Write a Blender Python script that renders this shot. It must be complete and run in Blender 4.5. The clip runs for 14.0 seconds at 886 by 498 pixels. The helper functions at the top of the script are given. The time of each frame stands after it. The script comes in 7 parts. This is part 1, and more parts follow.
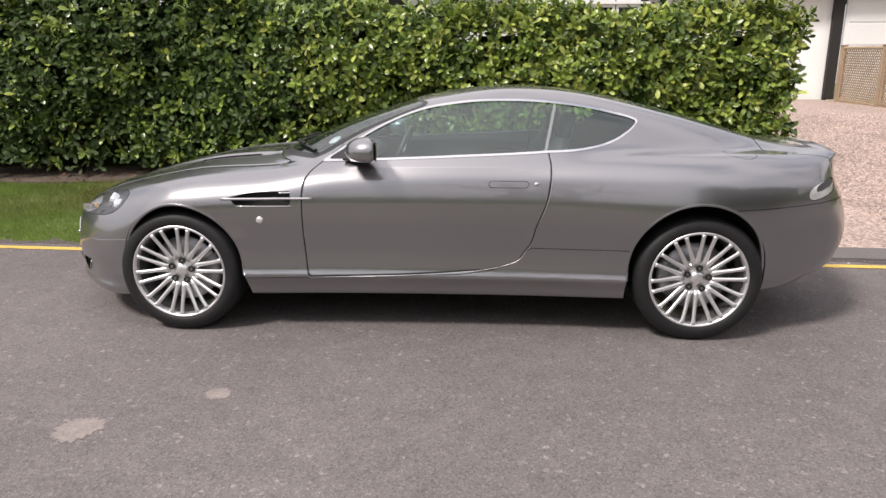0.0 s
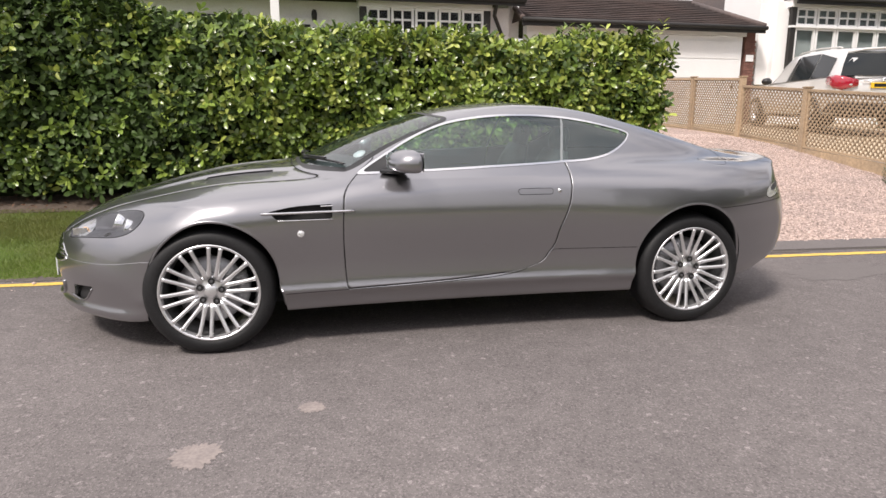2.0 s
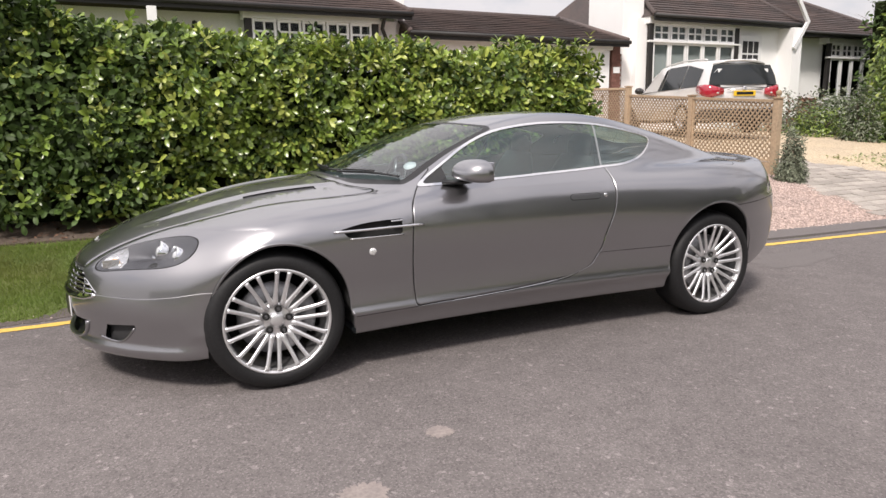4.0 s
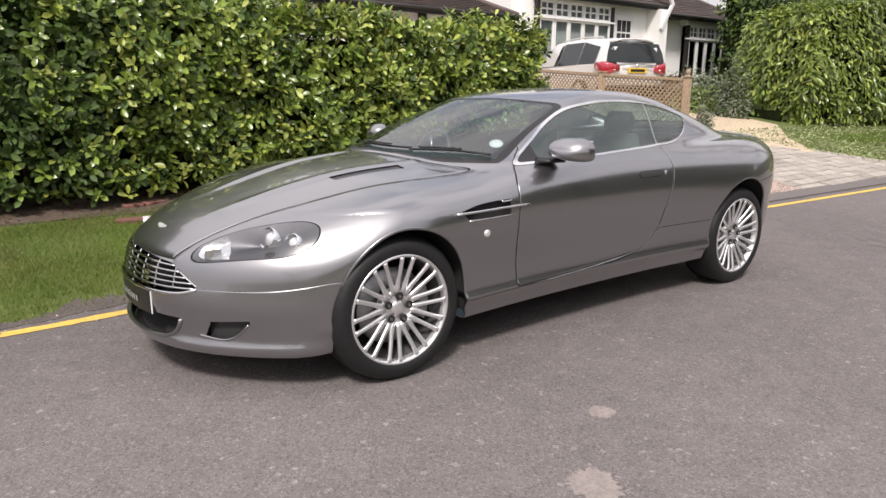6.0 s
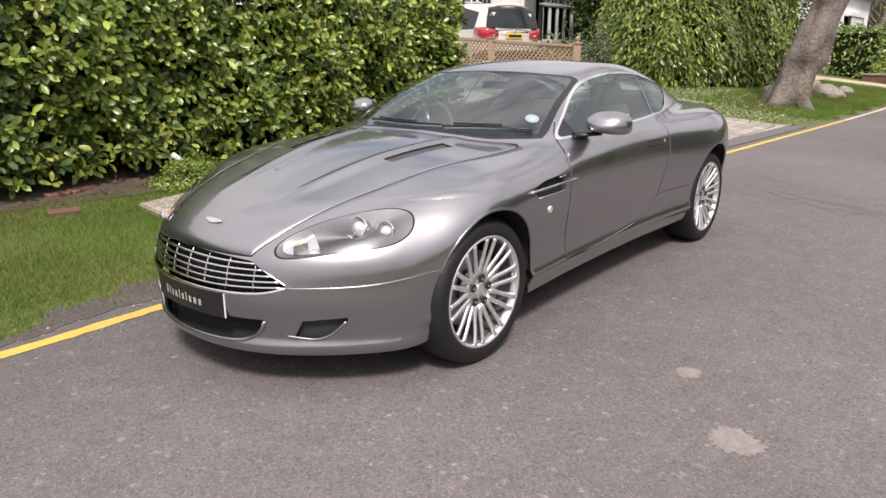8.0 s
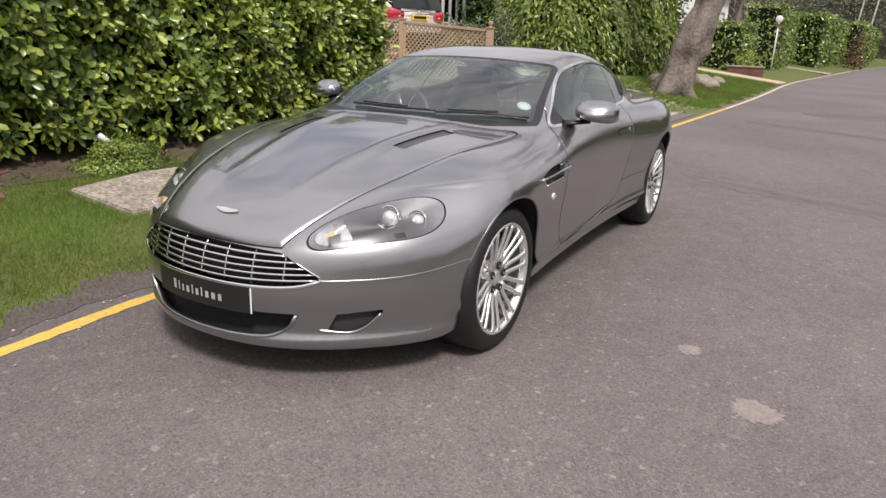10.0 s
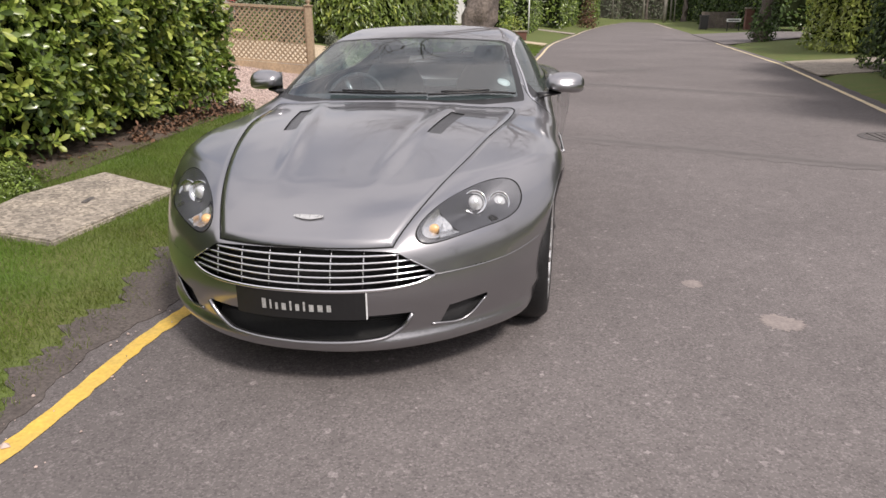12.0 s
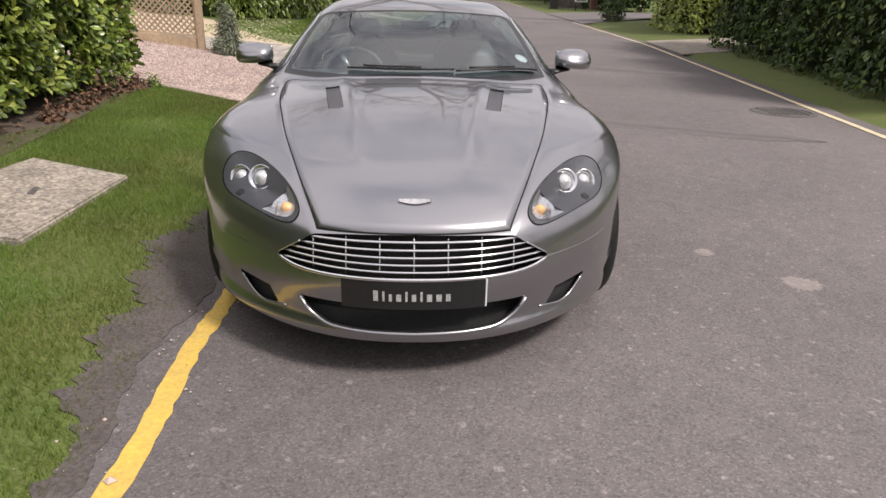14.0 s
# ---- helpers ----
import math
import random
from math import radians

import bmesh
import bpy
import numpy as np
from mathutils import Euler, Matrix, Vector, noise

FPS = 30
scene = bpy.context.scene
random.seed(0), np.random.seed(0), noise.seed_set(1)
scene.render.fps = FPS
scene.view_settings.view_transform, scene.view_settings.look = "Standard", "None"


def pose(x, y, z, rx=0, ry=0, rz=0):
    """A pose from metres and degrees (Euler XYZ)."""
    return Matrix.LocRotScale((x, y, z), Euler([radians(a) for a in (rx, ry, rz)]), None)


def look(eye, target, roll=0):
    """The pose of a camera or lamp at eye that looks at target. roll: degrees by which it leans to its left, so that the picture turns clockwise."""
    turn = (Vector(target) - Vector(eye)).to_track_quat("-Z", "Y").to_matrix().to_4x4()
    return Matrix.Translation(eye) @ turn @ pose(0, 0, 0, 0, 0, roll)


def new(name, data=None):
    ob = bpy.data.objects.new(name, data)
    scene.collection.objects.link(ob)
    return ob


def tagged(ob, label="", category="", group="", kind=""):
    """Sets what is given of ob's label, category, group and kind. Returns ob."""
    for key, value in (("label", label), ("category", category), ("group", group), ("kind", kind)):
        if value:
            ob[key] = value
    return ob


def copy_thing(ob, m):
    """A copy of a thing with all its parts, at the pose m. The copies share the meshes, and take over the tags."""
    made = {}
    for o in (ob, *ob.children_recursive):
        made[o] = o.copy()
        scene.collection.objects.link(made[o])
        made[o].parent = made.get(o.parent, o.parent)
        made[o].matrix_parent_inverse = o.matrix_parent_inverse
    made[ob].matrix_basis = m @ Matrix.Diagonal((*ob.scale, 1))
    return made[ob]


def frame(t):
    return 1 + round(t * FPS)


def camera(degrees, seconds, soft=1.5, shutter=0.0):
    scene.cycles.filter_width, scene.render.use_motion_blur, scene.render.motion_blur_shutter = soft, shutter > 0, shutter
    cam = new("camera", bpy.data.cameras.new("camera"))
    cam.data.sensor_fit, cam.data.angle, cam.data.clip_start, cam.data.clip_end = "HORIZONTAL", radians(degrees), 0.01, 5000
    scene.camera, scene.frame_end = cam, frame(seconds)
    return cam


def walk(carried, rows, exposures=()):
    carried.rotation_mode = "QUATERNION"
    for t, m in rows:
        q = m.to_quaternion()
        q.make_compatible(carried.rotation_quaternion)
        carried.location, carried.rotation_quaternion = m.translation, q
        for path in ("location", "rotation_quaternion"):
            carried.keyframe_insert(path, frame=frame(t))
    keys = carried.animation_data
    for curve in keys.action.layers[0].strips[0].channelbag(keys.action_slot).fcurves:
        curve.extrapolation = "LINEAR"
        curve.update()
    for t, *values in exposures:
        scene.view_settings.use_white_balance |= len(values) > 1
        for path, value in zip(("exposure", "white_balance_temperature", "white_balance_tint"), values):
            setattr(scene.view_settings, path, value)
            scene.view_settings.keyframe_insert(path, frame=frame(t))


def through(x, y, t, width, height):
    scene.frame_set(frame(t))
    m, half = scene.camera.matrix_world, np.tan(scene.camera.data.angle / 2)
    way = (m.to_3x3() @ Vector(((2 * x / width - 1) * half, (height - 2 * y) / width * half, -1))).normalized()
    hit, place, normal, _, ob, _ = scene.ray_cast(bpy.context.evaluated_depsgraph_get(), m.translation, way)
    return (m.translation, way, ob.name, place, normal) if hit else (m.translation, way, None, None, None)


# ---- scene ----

cam = camera(66.4, 14.0)
PATH = [
    (0, (0.23, -4.32, 1.338), (0.128, -2.382, 0.854), -0.0),
    (0.5, (0.031, -4.356, 1.324), (0.038, -2.413, 0.851), 0.4),
    (1, (-0.313, -4.413, 1.309), (-0.177, -2.467, 0.865), 0.2),
    (1.5, (-0.642, -4.435, 1.26), (-0.334, -2.503, 0.844), 1.2),
    (2, (-0.953, -4.431, 1.27), (-0.518, -2.521, 0.864), 0.3),
    (2.5, (-1.236, -4.412, 1.274), (-0.645, -2.542, 0.882), 1.0),
    (2.7, (-1.338, -4.37, 1.27), (-0.697, -2.515, 0.885), 0.9),
    (4.8, (-2.356, -3.756, 1.249), (-1.392, -2.048, 0.857), -1.0),
    (5, (-2.457, -3.689, 1.259), (-1.448, -2.012, 0.849), -0.7),
    (5.5, (-2.706, -3.47, 1.285), (-1.627, -1.843, 0.849), -0.2),
    (6, (-2.973, -3.292, 1.291), (-1.794, -1.743, 0.835), 0.3),
    (6.5, (-3.196, -3.092, 1.306), (-1.906, -1.642, 0.823), 1.1),
    (7, (-3.395, -2.896, 1.329), (-2.052, -1.502, 0.827), 1.0),
    (7.5, (-3.559, -2.706, 1.332), (-2.143, -1.397, 0.801), 0.9),
    (8, (-3.669, -2.543, 1.345), (-2.188, -1.318, 0.792), 0.1),
    (8.2, (-3.703, -2.485, 1.339), (-2.193, -1.298, 0.782), 0.3),
    (10.3, (-4.069, -1.931, 1.364), (-2.375, -1.05, 0.769), 1.5),
    (10.5, (-4.128, -1.841, 1.368), (-2.409, -1.007, 0.777), 0.8),
    (11, (-4.264, -1.565, 1.38), (-2.472, -0.928, 0.764), 0.3),
    (11.5, (-4.361, -1.24, 1.385), (-2.535, -0.732, 0.747), -0.0),
    (12, (-4.449, -0.93, 1.382), (-2.589, -0.596, 0.726), -0.4),
    (12.5, (-4.48, -0.639, 1.38), (-2.608, -0.459, 0.701), -0.2),
    (13, (-4.499, -0.361, 1.383), (-2.625, -0.268, 0.691), -0.5),
    (13.5, (-4.478, -0.139, 1.37), (-2.609, -0.167, 0.658), 1.1),
    (14, (-4.425, 0.002, 1.366), (-2.559, -0.085, 0.65), 1.4),
]
walk(cam, [(t, look(eye, target, roll)) for t, eye, target, roll in PATH],
     exposures=[(0, -.02, 6600, 14), (1.5, .07, 6600, 14), (5, .02, 6600, 14), (8, .04, 6600, 14), (10.5, -.15, 6600, 14), (14, -.15, 6600, 15)])

# ---- sky and sun ----
SUN_FROM = Vector((-.58, -.60, 1.0)).normalized()
world = bpy.data.worlds.new("sky")
scene.world = world
world.use_nodes = True
wn, wl = world.node_tree.nodes, world.node_tree.links
wn.clear()
w_out, w_back, w_sky = wn.new("ShaderNodeOutputWorld"), wn.new("ShaderNodeBackground"), wn.new("ShaderNodeTexSky")
w_sky.sky_type, w_sky.sun_disc = "NISHITA", False
w_sky.sun_elevation = math.asin(SUN_FROM.z)
w_sky.sun_rotation = math.atan2(SUN_FROM.x, SUN_FROM.y)
w_sky.air_density, w_sky.dust_density = 1.0, 1.5
w_co, w_map, w_cloud, w_ramp, w_mix = (wn.new("ShaderNodeTexCoord"), wn.new("ShaderNodeMapping"), wn.new("ShaderNodeTexNoise"),
                                       wn.new("ShaderNodeValToRGB"), wn.new("ShaderNodeMixRGB"))
w_map.inputs["Scale"].default_value = (1.2, 1.2, 2.6)
w_cloud.inputs["Scale"].default_value, w_cloud.inputs["Detail"].default_value = 1.9, 7.0
w_cloud.inputs["Roughness"].default_value = .58
w_ramp.color_ramp.elements[0].position, w_ramp.color_ramp.elements[1].position = .24, .50
w_ramp.color_ramp.elements[1].color = (.92, .92, .92, 1)
w_mix.inputs["Color2"].default_value = (9.4, 9.2, 9.3, 1)
wl.new(w_co.outputs["Generated"], w_map.inputs["Vector"])
wl.new(w_map.outputs["Vector"], w_cloud.inputs["Vector"])
wl.new(w_cloud.outputs["Fac"], w_ramp.inputs["Fac"])
wl.new(w_ramp.outputs["Color"], w_mix.inputs["Fac"])
wl.new(w_sky.outputs["Color"], w_mix.inputs["Color1"])
w_split, w_rise, w_scale = wn.new("ShaderNodeSeparateXYZ"), wn.new("ShaderNodeMapRange"), wn.new("ShaderNodeVectorMath")
w_rise.inputs["To Min"].default_value, w_rise.inputs["To Max"].default_value = .74, 1.5
w_scale.operation = "SCALE"
wl.new(w_co.outputs["Generated"], w_split.inputs["Vector"])
wl.new(w_split.outputs["Z"], w_rise.inputs["Value"])
wl.new(w_mix.outputs["Color"], w_scale.inputs[0])
wl.new(w_rise.outputs["Result"], w_scale.inputs["Scale"])
wl.new(w_scale.outputs["Vector"], w_back.inputs["Color"])
w_back.inputs["Strength"].default_value = .106
wl.new(w_back.outputs["Background"], w_out.inputs["Surface"])
sun = new("sun", bpy.data.lights.new("sun", "SUN"))
sun.data.energy, sun.data.angle, sun.data.color = 4.0, radians(10), (1.0, .95, .88)
sun.matrix_world = look(SUN_FROM * 50, (0, 0, 0))

# ---- materials ----
def material(name, colour, rough=.6, metal=0.0, vary=.15, grain=60.0, patch=1.5, bump=.15, depth=.004, tint=None, spots=0.0,
             island=0.0, single=0.0, coat=0.0, spec=.5, sheen=0.0, through=0.0):
    """A surface with fine grain and broad stains. tint: a second colour for the broad stains; island, single: how much pieces or objects differ."""
    m = bpy.data.materials.new(name)
    m.use_nodes = True
    n, l = m.node_tree.nodes, m.node_tree.links
    b = n["Principled BSDF"]
    b.inputs["Roughness"].default_value, b.inputs["Metallic"].default_value = rough, metal
    b.inputs["Specular IOR Level"].default_value, b.inputs["Coat Weight"].default_value = spec, coat
    b.inputs["Coat Roughness"].default_value = .028
    b.inputs["Coat IOR"].default_value = 1.75
    b.inputs["Sheen Weight"].default_value = sheen
    co = n.new("ShaderNodeTexCoord")
    fine, broad = n.new("ShaderNodeTexNoise"), n.new("ShaderNodeTexNoise")
    fine.inputs["Scale"].default_value, broad.inputs["Scale"].default_value = grain, patch
    fine.inputs["Detail"].default_value, broad.inputs["Detail"].default_value = 4, 5
    for t in (fine, broad):
        l.new(co.outputs["Object"], t.inputs["Vector"])
    mix = n.new("ShaderNodeMixRGB")
    mix.inputs["Color1"].default_value = (*colour, 1)
    mix.inputs["Color2"].default_value = (*(tint or [c * (1 - vary) for c in colour]), 1)
    br = n.new("ShaderNodeMapRange")
    br.inputs["From Min"].default_value, br.inputs["From Max"].default_value = .35, .65
    l.new(broad.outputs["Fac"], br.inputs["Value"])
    l.new(br.outputs["Result"], mix.inputs["Fac"])
    level = n.new("ShaderNodeMapRange")
    level.inputs["From Min"].default_value, level.inputs["From Max"].default_value = .3, .7
    level.inputs["To Min"].default_value, level.inputs["To Max"].default_value = 1 - vary, 1 + vary
    l.new(fine.outputs["Fac"], level.inputs["Value"])
    last = level.outputs["Result"]
    for amount, node, out in ((island, "ShaderNodeNewGeometry", "Random Per Island"), (single, "ShaderNodeObjectInfo", "Random")):
        if amount:
            src, mr, mul = n.new(node), n.new("ShaderNodeMapRange"), n.new("ShaderNodeMath")
            mr.inputs["To Min"].default_value, mr.inputs["To Max"].default_value = 1 - amount, 1 + amount
            mul.operation = "MULTIPLY"
            l.new(src.outputs[out], mr.inputs["Value"])
            l.new(last, mul.inputs[0]), l.new(mr.outputs["Result"], mul.inputs[1])
            last = mul.outputs[0]
    scale = n.new("ShaderNodeVectorMath")
    scale.operation = "SCALE"
    l.new(mix.outputs["Color"], scale.inputs[0]), l.new(last, scale.inputs["Scale"])
    l.new(scale.outputs["Vector"], b.inputs["Base Color"])
    height = fine.outputs["Fac"]
    if spots:
        v, vr, sm = n.new("ShaderNodeTexVoronoi"), n.new("ShaderNodeMapRange"), n.new("ShaderNodeMixRGB")
        v.inputs["Scale"].default_value = spots
        sep = n.new("ShaderNodeSeparateColor")
        l.new(co.outputs["Object"], v.inputs["Vector"])
        l.new(v.outputs["Color"], sep.inputs["Color"])
        vr.inputs["To Min"].default_value, vr.inputs["To Max"].default_value = .62, 1.38
        l.new(sep.outputs["Red"], vr.inputs["Value"])
        again = n.new("ShaderNodeVectorMath")
        again.operation = "SCALE"
        l.new(scale.outputs["Vector"], again.inputs[0]), l.new(vr.outputs["Result"], again.inputs["Scale"])
        l.new(again.outputs["Vector"], b.inputs["Base Color"])
        height = v.outputs["Distance"]
    if bump:
        bm = n.new("ShaderNodeBump")
        bm.inputs["Strength"].default_value, bm.inputs["Distance"].default_value = bump, depth
        l.new(height, bm.inputs["Height"])
        l.new(bm.outputs["Normal"], b.inputs["Normal"])
    if through:
        tr, ms, out = n.new("ShaderNodeBsdfTranslucent"), n.new("ShaderNodeMixShader"), n["Material Output"]
        l.new(b.inputs["Base Color"].links[0].from_socket, tr.inputs["Color"])
        ms.inputs["Fac"].default_value = through
        l.new(b.outputs["BSDF"], ms.inputs[1]), l.new(tr.outputs["BSDF"], ms.inputs[2])
        l.new(ms.outputs["Shader"], out.inputs["Surface"])
    return m


def glass(name, colour, rough=.0, ior=1.45, sky_sheen=.0):
    """A thin pane: tinted see-through with a glossy surface. Its last number: how much pale teal colour stands in for
    reflected sky.
    """
    m = bpy.data.materials.new(name)
    m.use_nodes = True
    n, l = m.node_tree.nodes, m.node_tree.links
    n.remove(n["Principled BSDF"])
    see, shine, edge_on, mix = (n.new("ShaderNodeBsdfTransparent"), n.new("ShaderNodeBsdfGlossy"), n.new("ShaderNodeLayerWeight"), n.new("ShaderNodeMixShader"))
    steep, gloss = n.new("ShaderNodeMath"), n.new("ShaderNodeMath")
    see.inputs["Color"].default_value = (*colour, 1)
    shine.inputs["Roughness"].default_value = rough
    # the same gloss on both sides of the pane
    least = ((ior - 1) / (ior + 1)) ** 2
    steep.operation, gloss.operation = "POWER", "MULTIPLY_ADD"
    steep.inputs[1].default_value = 5
    gloss.inputs[1].default_value, gloss.inputs[2].default_value = 1 - least, least
    l.new(edge_on.outputs["Facing"], steep.inputs[0])
    l.new(steep.outputs["Value"], gloss.inputs[0])
    l.new(gloss.outputs["Value"], mix.inputs["Fac"])
    l.new(see.outputs["BSDF"], mix.inputs[1]), l.new(shine.outputs["BSDF"], mix.inputs[2])
    last = mix.outputs["Shader"]
    # pale teal diffuse share: reflected sky put into the colour
    if sky_sheen:
        film, both = n.new("ShaderNodeBsdfDiffuse"), n.new("ShaderNodeMixShader")
        film.inputs["Color"].default_value = (.48, .66, .65, 1)
        both.inputs["Fac"].default_value = sky_sheen
        l.new(last, both.inputs[1]), l.new(film.outputs["BSDF"], both.inputs[2])
        last = both.outputs["Shader"]
    l.new(last, n["Material Output"].inputs["Surface"])
    return m


def tarmac(name):
    """Worn asphalt: grey binder, pale and dark stones, broad lighter wheel tracks and darker mends."""
    m = material(name, (.170, .153, .150), rough=.9, vary=.08, grain=7, patch=.38, bump=0, tint=(.138, .124, .122), spec=.3)
    n, l = m.node_tree.nodes, m.node_tree.links
    b = n["Principled BSDF"]
    base = b.inputs["Base Color"].links[0].from_socket
    co = n.new("ShaderNodeTexCoord")
    last, heights = base, []
    for size, lo, gain in ((160.0, .76, 1.40), (55.0, .968, 3.2), (115.0, .18, .70)):
        v, sep, cmp, sc = n.new("ShaderNodeTexVoronoi"), n.new("ShaderNodeSeparateColor"), n.new("ShaderNodeMapRange"), n.new("ShaderNodeVectorMath")
        v.inputs["Scale"].default_value = size
        l.new(co.outputs["Object"], v.inputs["Vector"])
        l.new(v.outputs["Color"], sep.inputs["Color"])
        if gain > 1:
            cmp.inputs["From Min"].default_value, cmp.inputs["From Max"].default_value = lo, lo + .12
            cmp.inputs["To Min"].default_value, cmp.inputs["To Max"].default_value = 1, gain
        else:
            cmp.inputs["From Min"].default_value, cmp.inputs["From Max"].default_value = 0, lo + .2
            cmp.inputs["To Min"].default_value, cmp.inputs["To Max"].default_value = gain, 1
        l.new(sep.outputs["Green"], cmp.inputs["Value"])
        sc.operation = "SCALE"
        l.new(last, sc.inputs[0]), l.new(cmp.outputs["Result"], sc.inputs["Scale"])
        last = sc.outputs["Vector"]
        heights.append(v.outputs["Distance"])
    l.new(last, b.inputs["Base Color"])
    bm = n.new("ShaderNodeBump")
    bm.inputs["Strength"].default_value, bm.inputs["Distance"].default_value = .45, .005
    l.new(heights[0], bm.inputs["Height"])
    l.new(bm.outputs["Normal"], b.inputs["Normal"])
    return m


PAINT = material("grey metallic paint", (.305, .302, .316), rough=.30, metal=.95, vary=.03, grain=900, patch=.6, bump=.02, depth=.0004, coat=1.0)
SHADOW_GAP = material("panel gap", (.012, .012, .012), rough=.8, bump=0)
BLACK = material("black trim", (.014, .014, .015), rough=.38, vary=.1, bump=.03)
RUBBER = material("tyre rubber", (.015, .015, .016), rough=.55, spec=.35, vary=.25, grain=80, patch=6, bump=.1)
DUCT = material("dark mesh", (.045, .045, .047), rough=.5, metal=.3, vary=.3, grain=300, bump=.3)
LINER = material("arch liner", (.020, .020, .020), rough=.9, bump=.2)
CHROME = material("bright metal", (.78, .78, .79), rough=.13, metal=1, vary=.04, bump=0)
ALLOY = material("alloy wheel", (.82, .82, .83), rough=.33, metal=.85, vary=.05, grain=300, patch=5, bump=.01, coat=.4)
# darker than the alloy: shade behind the spokes is in the colour
BARREL = material("shaded inner rim", (.20, .20, .205), rough=.42, metal=.7, vary=.2, grain=60, patch=4, bump=.05)
STEEL = material("brake steel", (.34, .34, .35), rough=.38, metal=1, vary=.12, grain=120, bump=.03)
CALIPER = material("grey caliper", (.28, .28, .29), rough=.45, metal=.4, vary=.08)
CLEAR = glass("lamp glass", (.94, .95, .96), rough=.20, ior=1.42)
WINDOW = glass("car window glass", (.64, .82, .80), ior=2.05, sky_sheen=.045)
SCREEN = glass("windscreen glass", (.62, .74, .75), ior=2.4, sky_sheen=.015)
PANE = glass("house window glass", (.62, .66, .66), ior=1.3)
LEATHER = material("dark leather", (.05, .05, .052), rough=.45, vary=.15, grain=200, bump=.1)
RED_LENS = material("red lens", (.38, .010, .030), rough=.12, vary=.1, coat=1, bump=0)
CLEAR_LENS = material("pale lamp lens", (.78, .78, .78), rough=.12, metal=.5, vary=.15, grain=90, bump=.25, coat=1)
RIBBED = material("ribbed indicator lens", (.72, .72, .73), rough=.14, metal=.85, vary=.25, grain=160, bump=.35, coat=1)
AMBER = material("amber bulb", (.85, .48, .18), rough=.2, coat=1, bump=.1)
REFLECTOR = material("lamp reflector", (.85, .85, .86), rough=.06, metal=1, vary=.02, bump=0)
BOWL = material("lamp housing", (.13, .13, .14), rough=.5, metal=.9, vary=.1, bump=0)
PLATE_WORDS = material("pale wording", (.46, .46, .45), rough=.5, vary=.3, grain=120, bump=0)
WHITE_PLASTIC = material("white sticker", (.75, .76, .76), rough=.5, vary=.06)
YELLOW_PLATE = material("yellow plate", (.72, .47, .03), rough=.4, vary=.05)
SILVER_PAINT = material("silver paint", (.74, .73, .71), rough=.32, metal=.35, vary=.03, grain=600, bump=0, coat=1)
TARMAC = tarmac("worn tarmac")
TAR_DARK = material("dark mended tarmac", (.115, .105, .104), rough=.9, vary=.2, grain=140, patch=3, bump=.4, spots=120)
PATCH = material("pale worn patch", (.27, .232, .216), rough=.9, vary=.16, grain=70, patch=14, bump=.25, tint=(.22, .19, .18))
MEND = material("faded mended tarmac", (.132, .119, .116), rough=.9, vary=.14, grain=90, patch=4, bump=.25, tint=(.142, .128, .125))
SEAM = material("dark tarmac seam", (.108, .097, .095), rough=.9, vary=.16, grain=90, patch=4, bump=.25, tint=(.125, .113, .110))
DIRT = material("trodden dirt", (.108, .092, .084), rough=.95, vary=.34, grain=70, patch=6, bump=.7, depth=.010, tint=(.088, .074, .068))
# dark filling colour that stands in for the unlit inside of the wood
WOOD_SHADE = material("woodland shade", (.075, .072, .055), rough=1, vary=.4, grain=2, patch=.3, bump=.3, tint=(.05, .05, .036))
BRUSH = material("bare brown undergrowth", (.21, .185, .150), rough=.95, vary=.3, grain=4, patch=.4, bump=.3, tint=(.13, .115, .10))
LIGHT_TRIM = material("grey window bar", (.30, .32, .32), rough=.3, metal=.6, vary=.1, bump=0)
PLANT = material("pale ground cover", (.31, .35, .16), rough=.6, vary=.25, grain=30, bump=.1, island=.4, through=.2)
BADGE = material("bright badge", (.86, .86, .86), rough=.3, metal=.3, vary=.03, bump=0)
VENT = material("bonnet vent mesh", (.19, .19, .195), rough=.34, metal=.9, vary=.2, grain=500, bump=.2)
FADED = material("faded road paint", (.70, .57, .34), rough=.8, vary=.16, grain=40, patch=3, bump=.2, tint=(.55, .47, .34))
YELLOW = material("yellow road paint", (.70, .46, .09), rough=.75, vary=.14, grain=70, patch=7, bump=.35, tint=(.58, .40, .10))
TURF = material("turf", (.085, .125, .025), rough=.95, vary=.3, grain=60, patch=2.2, bump=.5, depth=.02, tint=(.115, .125, .035))
BLADE = material("grass blade", (.175, .29, .045), rough=.6, vary=.15, grain=3, patch=.7, bump=0, tint=(.155, .175, .042), island=.18, through=.5)
SOIL = material("dry soil", (.115, .088, .068), rough=.95, vary=.3, grain=45, patch=3, bump=.7, depth=.02, tint=(.085, .062, .046))
LITTER = material("dead leaves", (.16, .085, .05), rough=.85, vary=.3, grain=20, bump=.2, island=.5)
LEAF = material("laurel leaf", (.262, .345, .066), rough=.29, vary=.2, grain=30, patch=2.5, bump=.08, tint=(.155, .235, .045), island=.45, through=.3, spec=.8)
LEAF_MID = material("long laurel leaf", (.215, .285, .055), rough=.32, vary=.2, grain=30, patch=2.5, bump=.08, tint=(.13, .19, .035), island=.45, through=.3, spec=.8)
# dark evergreen leaves; also holds the laurel hedge's shade in its colour
LEAF_DARK = material("dark and shaded leaf", (.056, .096, .022), rough=.55, spec=.3, vary=.25, grain=20, bump=.1, island=.5, through=.15)
